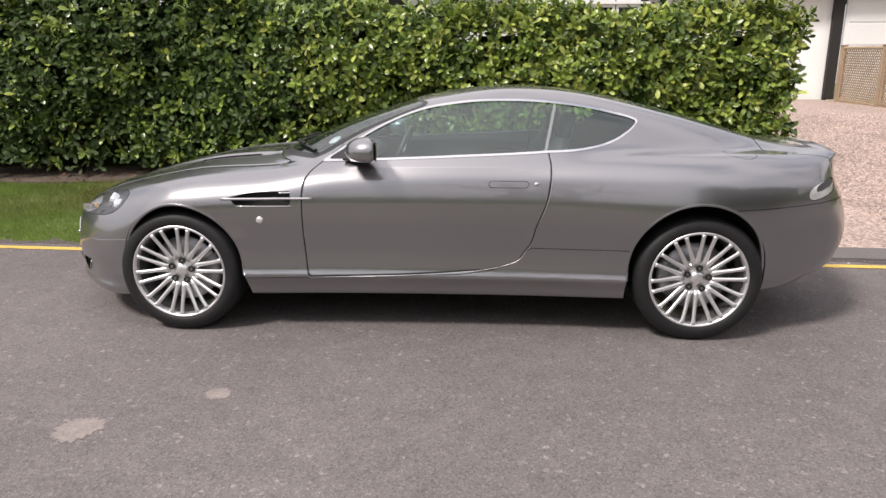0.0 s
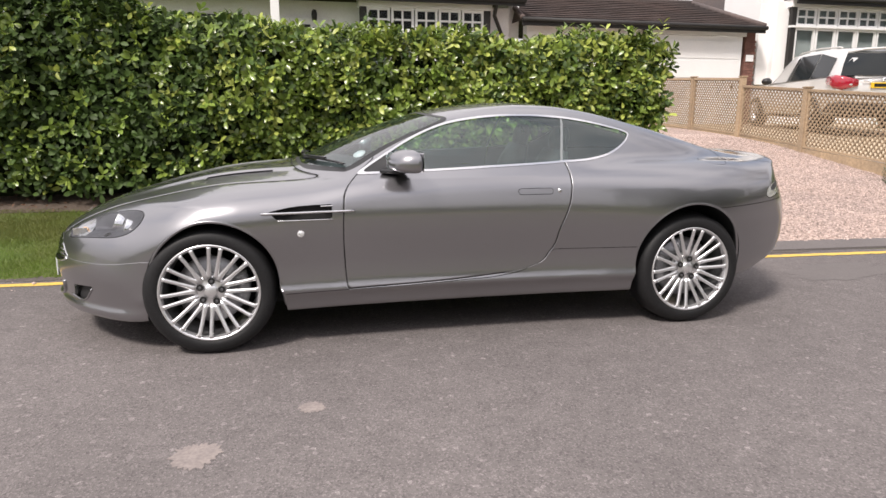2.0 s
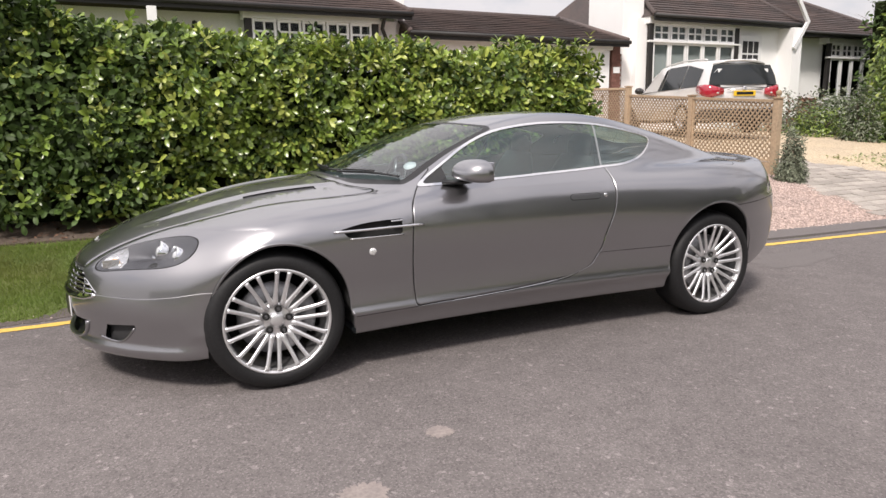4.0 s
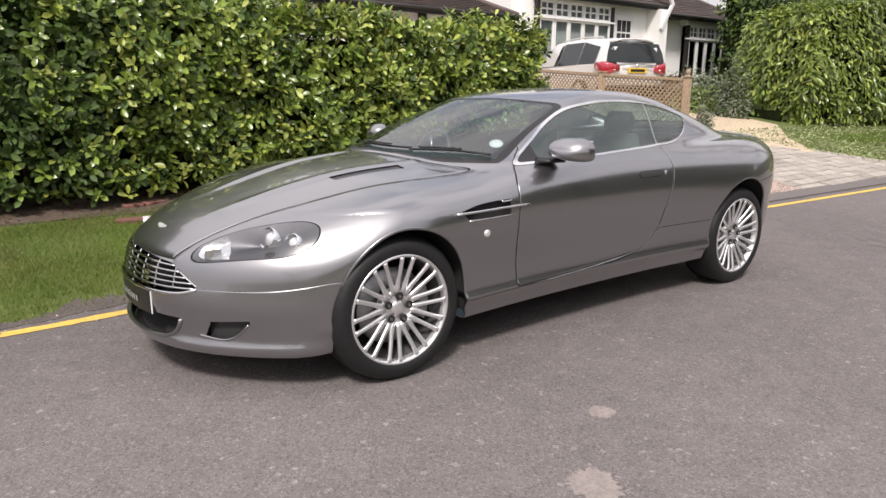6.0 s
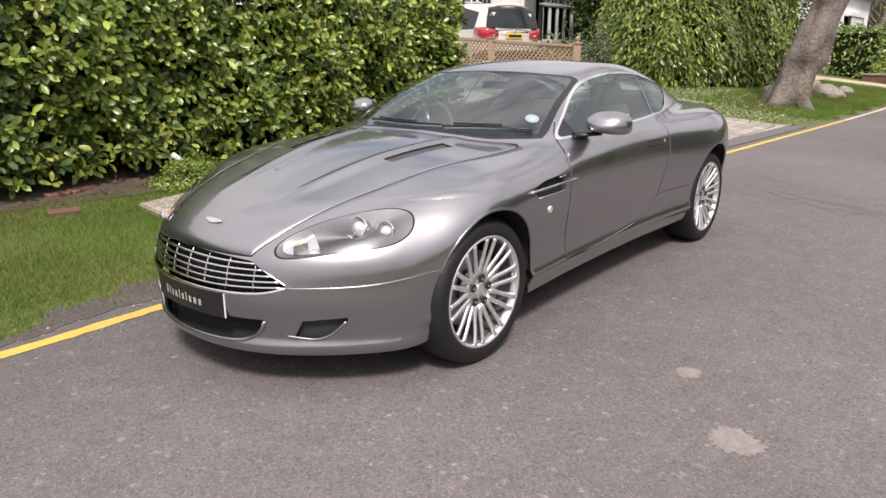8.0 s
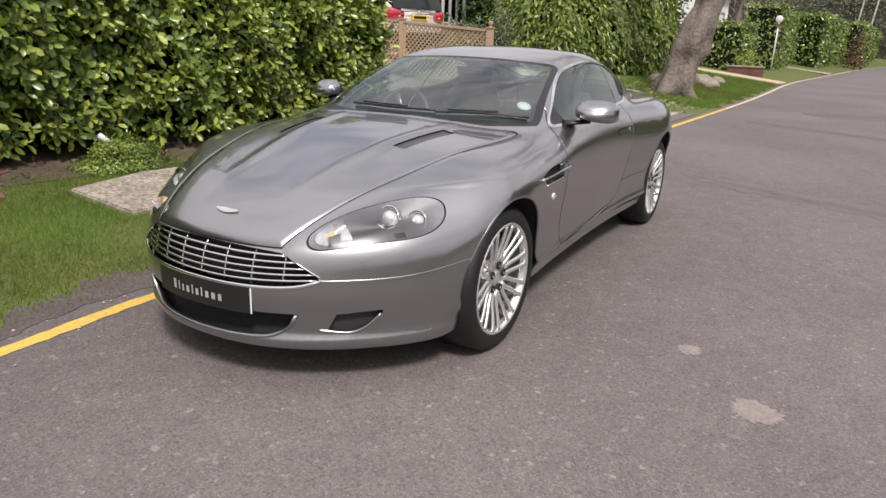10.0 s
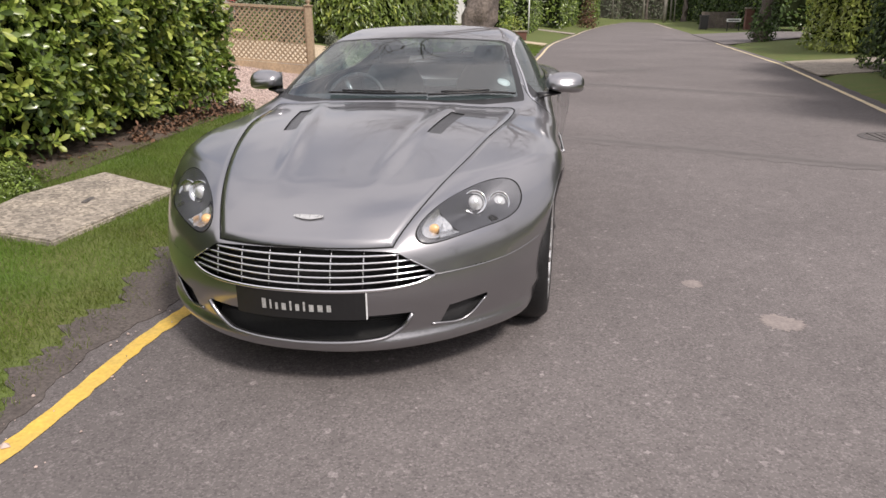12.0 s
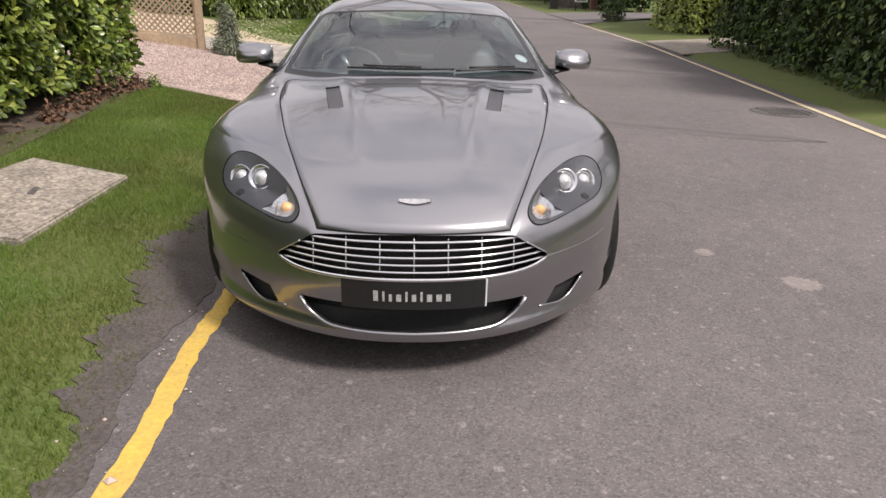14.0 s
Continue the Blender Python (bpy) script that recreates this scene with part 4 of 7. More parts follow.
def make_coupe():
    car = thing("sports_coupe", "grey metallic two-door sports coupe parked along a yellow kerb line", "car")
    s = Skin()
    for cx, cz, r, back in ARCH:
        s.cut("hole", arch_g(cx, cz, r, back))
    for g in (grille_g, intake_g, fog_g, side_vent_g):
        s.cut("hole", side_g(g))
    s.panel("lamp", side_g(lamp_g), .0011)
    s.cut("indicator", side_g(lambda x, a, z: np.maximum(lamp_g(x, a, z) + .008, .70 * (x + 2.045) + .30 * (a - .53))), "lamp")
    s.cut("screen_edge", side_g(screen_g))
    s.cut("screen", lambda p: side_g(screen_g)(p) + .022, "screen_edge")
    s.cut("rear_edge", side_g(rear_glass_g))
    s.cut("rear_screen", lambda p: side_g(rear_glass_g)(p) + .02, "rear_edge")
    s.cut("trim", lambda p: side_g(dlo_g)(p) - .007)
    s.cut("glass", lambda p: side_g(dlo_g)(p) + .004, "trim")
    pillar = lambda x, z: x - (.602 + .235 * (z - 1.09))
    s.cut("door_glass", side_g(lambda x, a, z: np.maximum(pillar(x, z) + .008, -.43 - x)), "glass")
    s.cut("sail", side_g(lambda x, a, z: x + .43), "glass")
    s.cut("quarter_glass", side_g(lambda x, a, z: .008 - pillar(x, z)), "glass")
    s.cut("sail", side_g(lambda x, a, z: x - .40), "glass")
    s.panel("door", side_g(door_g), round=.004)
    s.panel("handle", side_g(handle_g), .0015, "door")
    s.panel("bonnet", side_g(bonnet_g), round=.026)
    s.panel("bonnet_vent", side_g(bonnet_vent_g), .0012, "bonnet")
    s.panel("tail_lamp", side_g(tail_lamp_g), .002)
    s.cut("tail_core", side_g(tail_core_g), "tail_lamp")
    s.panel("front_bumper", side_g(bumper_g), .0012, seam="bumper_seam")
    s.panel("sill", side_g(sill_g), .0018)
    s.panel("rear_bumper", side_g(rear_bumper_g), .0018)
    s.panel("boot_lid", side_g(boot_g))
    s.panel("fuel_flap", lambda p: .08 * (np.hypot((p[:, 0] - 1.585) / .078, (p[:, 1] + .70) / .085) - 1) + np.where(p[:, 2] > .85, 0, 1), .0012)

    def add(name, key, mat, side=0, push=0.0, parent=car, label=""):
        v, t, n = s.take(key, side, push)
        return shape(name, v, t, mat, parent, label, True, n)

    shell = add("body", "body", PAINT)
    add("panel_gap", "gap", SHADOW_GAP, push=-.004)
    v, t, n = s.take("bumper_seam")
    rounded = n + np.array([0, 0, .40])
    shape("bumper_seam", v, t, PAINT, car, "", True, rounded / np.linalg.norm(rounded, axis=1, keepdims=True))
    bonnet = add("bonnet", "bonnet", PAINT)
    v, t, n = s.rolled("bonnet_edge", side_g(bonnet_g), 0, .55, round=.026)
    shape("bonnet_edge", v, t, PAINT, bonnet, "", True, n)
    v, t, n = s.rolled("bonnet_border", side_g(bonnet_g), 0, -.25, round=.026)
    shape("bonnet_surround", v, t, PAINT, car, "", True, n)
    add("front_bumper", "front_bumper", PAINT)
    add("rear_bumper", "rear_bumper", PAINT)
    add("boot_lid", "boot_lid", PAINT)
    add("fuel_flap", "fuel_flap", PAINT)
    add("windscreen", "screen", SCREEN, push=-.002, label="tinted curved windscreen").visible_shadow = False
    add("windscreen_border", "screen_edge", BLACK, push=-.001)
    add("rear_window", "rear_screen", WINDOW, push=-.002).visible_shadow = False
    add("rear_window_border", "rear_edge", BLACK, push=-.001)
    for sd in (-1, 1):
        door = add("door", "door", PAINT, sd)
        add("door_handle", "handle", PAINT, sd, .002, door)
        v, t, n = s.rolled("door_edge", side_g(door_g), sd, .6)
        shape("door_edge", v, t, PAINT, door, "", True, n)
        v, t, n = s.rolled("door_border", side_g(door_g), sd, -.6)
        shape("door_surround", v, t, PAINT, car, "", True, n)
        add("door_window", "door_glass", WINDOW, sd, -.003, door, "grey-tinted side window glass").visible_shadow = False
        add("window_trim", "trim", CHROME, sd, .002, label="bright window surround")
        add("quarter_window", "quarter_glass", WINDOW, sd, -.003).visible_shadow = False
        add("window_pillar", "glass", LIGHT_TRIM, sd, -.001)
        add("mirror_sail", "sail", BLACK, sd, -.001)
        add("sill", "sill", PAINT, sd)
        add("bonnet_vent", "bonnet_vent", VENT, sd, -.006, bonnet, "black mesh bonnet vent")
        tail = add("tail_lamp", "tail_lamp", CLEAR_LENS, sd, -.002, label="clear tail lamp with a pale rim")
        add("lamp_core", "tail_core", BOWL, sd, -.002, tail, "dark smoked middle of the tail lamp")
        # lock, front side repeater, blade across the side vent
        bm = lathe(bmesh.new(), ((.0, -.003), (.010, -.003), (.013, .001)), 16)
        p = onto(np.array([[.525, sd * .87, .822]]))[0]
        lock = part("door_lock", bm, CHROME, door, smooth=True)
        lock.matrix_local = Matrix.Translation(p) @ pose(0, 0, 0, 0, 0, 0 if sd < 0 else 180)
        p = onto(np.array([[-.905, sd * .90, .632]]))[0]
        bm = lathe(bmesh.new(), ((.0, -.010), (.012, -.010), (.018, -.006), (.020, .002)), 20)
        rep = part("side_repeater", bm, CLEAR_LENS, car, "round clear side indicator", True)
        rep.matrix_local = Matrix.Translation(p) @ pose(0, 0, 0, 0, 0, 0 if sd < 0 else 180)
        xs = np.linspace(-1.10, -.625, 14)
        line = onto(np.stack([xs, np.full(14, sd * .92), .744 + .02 * (xs + 1.10) * .4], 1))
        line = line + .006 * outward(line)
        part("side_strake", sweep(bmesh.new(), line, .006, .0065), CHROME, car, "bright strake across the side vent", True)
        for zz, x0, x1 in ((.782, -.80, -.735), (.704, -1.02, -.735)):
            xs = np.linspace(x0, x1, 10)
            line = onto(np.stack([xs, np.full(10, sd * .92), np.full(10, zz) + (.0 if zz > .75 else 0) * xs], 1))
            part("vent_edge", sweep(bmesh.new(), line, .004), CHROME, car, smooth=True)
        bm = bmesh.new()
        box(bm, (-1.08, sd * .83 - .03, .69), (-.72, sd * .83 + .03, .80), .004)
        part("side_vent_recess", bm, LINER, car)
        # wheel arch lips and liners
        for cx, cz, r, back in ARCH:
            ang = np.linspace(-.38, math.pi + .16, 60)
            zz, xx = cz + r * np.sin(ang), cx + r * np.cos(ang)
            low = ang < 0
            xx = np.where(low, cx + r + back * np.clip(cz - zz, 0, None), np.where(ang > math.pi, cx - r, xx))
            line = onto(np.stack([xx, np.full(60, sd * .93), zz], 1))
            line[:, 1] = sd * np.maximum(np.abs(line[:, 1]), .6)
            part("arch_lip", sweep(bmesh.new(), line - np.array([0, sd * .008, 0]), .009), PAINT, car, smooth=True)
            bm = bmesh.new()
            rings = []
            for y in (.925, .50):
                rings.append([bm.verts.new((q[0] + (q[0] - cx) * .012, sd * (min(y, abs(q[1]) - .004) if y > .9 else y), q[2] + max(q[2] - cz, 0) * .012)) for q in line])
            for i in range(59):
                bm.faces.new((rings[0][i], rings[0][i + 1], rings[1][i + 1], rings[1][i]))
            bm.faces.new(rings[1])
            part("arch_liner", bm, LINER, car, smooth=True)
        make_headlamp(car, s, sd)
        make_mirror(car, sd)
        make_wheel(car, (-1.372, sd * (.774 if sd < 0 else .752), .335), sd, -1.0)
        make_wheel(car, (1.372, sd * .79, .335), sd, 0.0)
    make_front(car, bonnet)
    make_cabin(car)
    # underside
    boxed("underbody", (-1.9, -.60, .20), (1.2, .60, .28), LINER, car, bevel=.02)
    return car


def make_headlamp(car, s, sd):
    v, t, n = s.take("lamp", sd)
    lamp = shape("headlamp", v - .055 * n * np.clip(-lamp_g(v[:, 0], np.abs(v[:, 1]), v[:, 2]) / .072, 0, 1)[:, None], t, BOWL, car, "teardrop headlamp under clear cover", True)
    cover = shape("lamp_cover", v, t, CLEAR, lamp, "", True, n)
    cover.visible_shadow = False
    for x, a, r in ((-1.893, .598, .046), (-1.838, .705, .044)):
        p = onto(np.array([[x, sd * a, .70]]))[0]
        q = outward(p[None])[0]
        aim = Vector((-1, 0, .12)).lerp(Vector(q), .35).normalized()
        m = Matrix.Translation(Vector(p) - .030 * Vector(q)) @ aim.to_track_quat("Z", "Y").to_matrix().to_4x4()
        bm = lathe(bmesh.new(), ((r * .72, -.02), (r, .012), (r * 1.06, .010), (r * 1.02, -.03)), 32, "z")
        ring = part("lamp_ring", bm, REFLECTOR, lamp, "bright lamp ring", True)
        ring.matrix_local = m
        bm = lathe(bmesh.new(), ((.001, .014), (r * .35, .011), (r * .6, .002), (r * .74, -.012)), 32, "z")
        eye = part("lamp_lens", bm, CLEAR_LENS, lamp, "round glass projector lens", True)
        eye.matrix_local = m
    p = onto(np.array([[-1.950, sd * .712, .64]]))[0]
    q = Vector(outward(p[None])[0])
    bm = lathe(bmesh.new(), ((.001, .010), (.028, .006), (.042, -.004), (.048, -.03)), 24, "z")
    dome = part("lamp_washer", bm, LINER, lamp, "dark round washer cap", True)
    dome.matrix_local = Matrix.Translation(Vector(p) - q * .012) @ q.to_track_quat("Z", "Y").to_matrix().to_4x4()
    iv, it, inn = s.take("indicator", sd)
    deep = .026 * np.clip(-lamp_g(iv[:, 0], np.abs(iv[:, 1]), iv[:, 2]) / .02 - .3, 0, 1)
    indicator = shape("indicator", iv - (deep + .002)[:, None] * inn, it, RIBBED, lamp, "ribbed bright indicator", True)
    shape("indicator_cover", iv, it, CLEAR, indicator, "", True, inn).visible_shadow = False
    p = onto(np.array([[-2.098, sd * .478, .655]]))[0]
    q = Vector(outward(p[None])[0])
    turned = q.to_track_quat("Z", "Y").to_matrix().to_4x4()
    bm = lathe(bmesh.new(), ((.001, .008), (.012, .006), (.019, -.002), (.021, -.012)), 20, "z")
    bulb = part("indicator_bulb", bm, AMBER, indicator, "amber bulb", True)
    bulb.matrix_local = Matrix.Translation(Vector(p) - q * .014) @ turned
    # a bright wall beside the bulb, so that it shows from ahead alone
    wall = bmesh.new()
    box(wall, (-.042, sd * .020 - .0015, -.034), (.030, sd * .020 + .0015, .004), .001)
    part("indicator_wall", wall, RIBBED, indicator).matrix_local = Matrix.Translation(Vector(p) - q * .004)


def make_mirror(car, sd):
    mirror = thing("door_mirror", "", "")
    mirror.parent = car
    shell = bmesh.new()
    bmesh.ops.create_uvsphere(shell, u_segments=36, v_segments=20, radius=1)
    for v in shell.verts:
        x, y, z = v.co
        q = Vector((math.copysign(abs(x) ** .85, x), math.copysign(abs(y) ** .78, y), z ** .88 if z > 0 else -.86 * abs(z) ** .45))
        q.x = max(q.x, -1) if q.x < 0 else q.x * .30
        v.co = (q.x * .104 - .036 * q.y, q.y * .110 + .012 * q.x, q.z * .062 * (1 - .10 * q.y) + .006 * q.y - .012 * min(q.x, 0) ** 2 * (q.z > 0))
    ob = part("mirror_shell", shell, PAINT, mirror, "", True)
    at = Matrix.Translation((-.335, sd * .905, .998))
    ob.matrix_local = at @ Matrix.Diagonal((1, -sd, 1, 1))
    if sd > 0:
        ob.data.flip_normals()
    bm = bmesh.new()
    box(bm, (.0315, -.092, -.050), (.037, .092, .048), .004)
    gl = part("mirror_glass", bm, REFLECTOR, mirror)
    gl.matrix_local = at @ pose(0, 0, 0, 0, 0, -18 * sd)
    arm = sweep(bmesh.new(), [(-.345, sd * .86, .944), (-.39, sd * .80, .938), (-.45, sd * .755, .938)], [.045, .04, .05], [.012, .013, .016], up=(0, 0, 1), sides=12)
    part("mirror_arm", arm, BLACK, mirror, "", True)


def make_wheel(car, at, sd, steer):
    """A wheel at its hub: tyre, rim, ten pairs of spokes, bolts, disc and caliper. Its outer side is towards -y, turned round for the far side."""
    wheel = thing("wheel", "", "")
    wheel.parent = car
    wheel.matrix_local = Matrix.Translation(at) @ pose(0, 0, 0, 0, 0, steer) @ (Matrix() if sd < 0 else pose(0, 0, 0, 0, 0, 180))
    w = .118
    tyre = [(.246, -w + .012), (.254, -w), (.275, -w - .008), (.305, -w - .004), (.322, -w + .012), (.332, -w + .035), (.336, -w + .06), (.337, 0),
            (.336, w - .06), (.330, w - .03), (.31, w), (.246, w - .01)]
    part("tyre", lathe(bmesh.new(), tyre, 72), RUBBER, wheel, "black low-profile tyre", True)
    rim = [(.257, -w + .004), (.253, -w - .004), (.246, -w - .003), (.240, -w + .006), (.235, -w + .030)]
    part("rim", lathe(bmesh.new(), rim, 72), ALLOY, wheel, "", True)
    barrel = [(.235, -w + .030), (.227, -w + .09), (.223, .06), (.250, .10)]
    part("rim_barrel", lathe(bmesh.new(), barrel, 72), BARREL, wheel, "inner rim with the shade behind the spokes in its grey", True)
    hub = [(.001, -.088), (.028, -.088), (.033, -.084), (.036, -.080), (.060, -.083), (.078, -.080), (.088, -.072), (.090, -.04)]
    part("hub", lathe(bmesh.new(), hub, 40), ALLOY, wheel, "", True)
    for i in range(10):
        base = 2 * math.pi * (i + .25) / 10
        for d in (-1, 1):
            path, wid = [], []
            for k, r in enumerate((.066, .093, .126, .163, .201, .230, .242)):
                a = base + d * (.215, .200, .165, .142, .130, .126, .125)[k]
                y = -.078 - .010 * math.sin((r - .06) / .19 * math.pi) - .036 * max(0, (r - .12) / .13) ** 1.3
                path.append((r * math.cos(a), y, r * math.sin(a)))
                wid.append((.0150, .0140, .0118, .0108, .0106, .0112, .014)[k])
            part("spoke", sweep(bmesh.new(), path, wid, .009, up=(0, -1, 0), sides=8), ALLOY, wheel, "", True)
    for i in range(5):
        a = 2 * math.pi * (i + .15) / 5
        bm = lathe(bmesh.new(), ((.001, -.084), (.007, -.084), (.0085, -.080), (.0095, -.0848)), 12)
        bolt = part("wheel_bolt", bm, STEEL, wheel, "", True)
        bolt.matrix_local = Matrix.Translation((.057 * math.cos(a), -.006, .057 * math.sin(a)))
        # black ring on the hub: the bolt recess's shade as colour
        part("bolt_well", lathe(bmesh.new(), ((.0085, -.0862), (.0175, -.0862), (.0180, -.08)), 16), SHADOW_GAP, bolt)
    part("brake_disc", lathe(bmesh.new(), ((.07, -.022), (.176, -.022), (.178, -.018), (.178, .008), (.07, .008)), 56), STEEL, wheel, "", True)
    side = 1 if at[0] < 0 else -1
    bm = bmesh.new()
    rings = []
    for k in range(9):
        a = math.radians(-28 + 7 * k)
        rings.append([bm.verts.new((side * sd * -1 * r * math.cos(a), y, r * math.sin(a))) for r, y in ((.125, -.05), (.188, -.05), (.198, -.035), (.198, .03), (.125, .03))])
    for p, q in zip(rings, rings[1:]):
        for k in range(5):
            bm.faces.new((p[k], p[(k + 1) % 5], q[(k + 1) % 5], q[k]))
    bm.faces.new(rings[0]), bm.faces.new(rings[-1][::-1])
    part("brake_caliper", bm, CALIPER, wheel, "", True)


def front_line(a0, a1, z, n=24, out=0.0):
    ys = np.linspace(a0, a1, n)
    zz = z(np.abs(ys)) if callable(z) else np.full(n, z)
    p = onto(np.stack([-2.34 + .30 * (np.abs(ys) / .66) ** 2.3, ys, zz], 1), 6)
    p[:, 2] = zz
    p = np.stack([p[:, 0], ys, zz], 1)
    q = p.copy()
    for _ in range(6):
        g = slope_of(q)
        q[:, 0] -= np.clip(body(q) / np.where(np.abs(g[:, 0]) < .2, -.2, g[:, 0]), -.02, .02)
    return q + np.array([-out, 0, 0])


def make_front(car, bonnet):
    # radiator grille: dark recess, slats, uprights, surround
    grille = thing("radiator_grille", "", "")
    grille.parent = car
    rear = front_line(-.47, .47, .53, 30, -.10)
    bm = bmesh.new()
    a = [bm.verts.new((p[0], p[1], .41)) for p in rear]
    b = [bm.verts.new((p[0] + .03, p[1], .64)) for p in rear]
    for i in range(len(a) - 1):
        bm.faces.new((a[i], a[i + 1], b[i + 1], b[i]))
    part("grille_recess", bm, LINER, grille)
    low = lambda q: curve(q, 0, .458, .25, .459, .40, .466, .46, .480, .49, .492)
    top = lambda q: curve(q, 0, .600, .34, .585, .40, .553, .49, .495)
    for k in range(5):
        u = (k + .62) / 5.15
        z = lambda q: low(q * 0) + .004 + (.588 - .462) * u + .012 * (q / .45) ** 2 * (1 - u * 1.3)
        ends = [q for q in np.linspace(.20, .485, 60) if low(np.array([q]))[0] + .004 < z(np.array([q]))[0] < top(np.array([q]))[0] - .004]
        e = max(ends)
        part("grille_slat", sweep(bmesh.new(), front_line(-e, e, z, 40, -.012), .011, .0048, sides=10), CHROME, grille, "", True)
    for k in range(-3, 4):
        y = k * .118
        zz = np.linspace(float(low(np.array([abs(y)]))[0]), float(top(np.array([abs(y)]))[0]), 6)
        path = [front_line(y, y, float(z), 1, -.022)[0] for z in zz]
        part("grille_upright", sweep(bmesh.new(), path, .005, .004, up=(0, 1, 0), sides=6), CHROME, grille, "", True)
    part("grille_surround", sweep(bmesh.new(), front_line(-.487, .487, lambda q: low(q) - .004, 50, .002), .006, .0075), CHROME, grille, "bright lower grille surround", True)
    for sd in (-1, 1):
        part("grille_corner", sweep(bmesh.new(), front_line(sd * .487, sd * .40, lambda q: top(q) + .001, 14, .0), .003), CHROME, grille, "", True)
    # lower intake and its bright lip, corner ducts
    bm = bmesh.new()
    rear = front_line(-.41, .41, .30, 24, -.09)
    a, b = [bm.verts.new((p[0] - .04, p[1], .20)) for p in rear], [bm.verts.new((p[0], p[1], .37)) for p in rear]
    for i in range(len(a) - 1):
        bm.faces.new((a[i], a[i + 1], b[i + 1], b[i]))
    part("lower_intake", bm, LINER, car, "dark mesh lower air intake")
    for k in range(9):
        path = front_line(-.37, .37, .262 + .0105 * k, 24, -.07)
        part("intake_bar", sweep(bmesh.new(), path, .0025, sides=4), BLACK, car)
    il = lambda q: curve(q, 0, .243, .26, .250, .34, .270, .39, .313, .41, .350)
    part("intake_lip", sweep(bmesh.new(), front_line(-.408, .408, il, 44, .001), .013, .009), PAINT, car, "rounded painted lip of the intake", True)
    for sd in (-1, 1):
        bm = bmesh.new()
        rear = front_line(sd * .49, sd * .69, .31, 10, -.035)
        a, b = [bm.verts.new((p[0], p[1], .24)) for p in rear], [bm.verts.new((p[0], p[1], .39)) for p in rear]
        for i in range(len(a) - 1):
            bm.faces.new((a[i], a[i + 1], b[i + 1], b[i]))
        part("corner_duct", bm, DUCT, car, "dark grey mesh duct")
        fl = lambda q: curve(q, .45, .286, .50, .279, .56, .271, .61, .291, .66, .348)
        part("duct_lip", sweep(bmesh.new(), front_line(sd * .47, sd * .66, fl, 20, .000), .006), PAINT, car, "", True)
    # dealer's plate on the bumper, its wording plain pale bars
    plate = thing("number_plate", "", "")
    plate.parent = car
    line = front_line(-.252, .252, .40, 14, .012)
    bm = bmesh.new()
    rows = []
    for dx, z in ((.006, .343), (0, .343), (0, .449), (.006, .449)):
        rows.append([bm.verts.new((p[0] + dx + .010, p[1], z)) for p in line])
    for r0, r1 in zip(rows, rows[1:] + rows[:1]):
        for i in range(len(line) - 1):
            bm.faces.new((r0[i], r0[i + 1], r1[i + 1], r1[i]))
    part("plate_board", bm, BLACK, plate, "black dealer's plate")
    bm = bmesh.new()
    y = .140
    for wide, tall in ((.017, .9), (.008, .85), (.011, .62), (.017, .62), (.008, .85), (.015, .62), (.008, .85), (.018, .62), (.019, .62), (.016, .62)):
        corner = []
        for yy, z in ((y, .376), (y - wide, .376), (y - wide, .376 + .044 * tall), (y, .376 + .044 * tall)):
            corner.append(bm.verts.new((float(np.interp(yy, line[:, 1], line[:, 0])) + .0065, yy, z)))
        bm.faces.new(corner)
        y -= wide + .0145
    part("plate_wording", bm, PLATE_WORDS, plate, "pale plain bars of wording")
    for end, out in ((line[0], -.002),):
        part("plate_edge", sweep(bmesh.new(), [tuple(end + np.array([.009, out, z - .40])) for z in (.345, .396, .447)], .0034, up=(0, 1, 0), sides=8), WHITE_PLASTIC, plate, "white plate edge")
    # badge on the bonnet, a plain winged plate
    bm = bmesh.new()
    top_v, low_v = [], []
    for k in range(15):
        y = (k - 7) / 7 * .058
        u = abs(y) / .058
        for lst, dx in ((top_v, .014 * (1 - .15 * u)), (low_v, -.016 * (1 - u ** 1.7))):
            p = onto(np.array([[-2.175 + dx, y, .70]]))[0]
            lst.append(bm.verts.new(p + .006 * outward(p[None])[0]))
    for i in range(14):
        bm.faces.new((low_v[i], low_v[i + 1], top_v[i + 1], top_v[i]))
    bmesh.ops.solidify(bm, geom=bm.faces[:], thickness=.003)
    part("bonnet_badge", bm, BADGE, bonnet, "plain silver winged badge", True)
    # wipers
    for y0, y1, x0, x1 in ((.35, -.20, -.83, -.85), (-.21, -.66, -.865, -.67)):
        ys = np.linspace(y0, y1, 14)
        p = onto(np.stack([np.linspace(x0, x1, 14) + .05 * np.sin(np.linspace(0, math.pi, 14)) * -.5, ys, np.full(14, 1.0)], 1), 8)
        p = p + .012 * outward(p)
        wiper = part("wiper", sweep(bmesh.new(), p, .011, .006), BLACK, car, "black wiper blade", True)
        q = p + .014 * outward(p)
        part("wiper_arm", sweep(bmesh.new(), q[2:10], .008, .005), BLACK, wiper, "", True)
    p = onto(np.array([[-.575, -.590, 1.045]]), 8)[0]
    q = Vector(outward(p[None])[0])
    disc = part("tax_disc", lathe(bmesh.new(), ((.001, -.001), (.036, -.001), (.036, -.003)), 28, "z"), WHITE_PLASTIC, car, "round white paper disc", True)
    disc.matrix_local = Matrix.Translation(Vector(p) - q * .006) @ q.to_track_quat("Z", "Y").to_matrix().to_4x4()


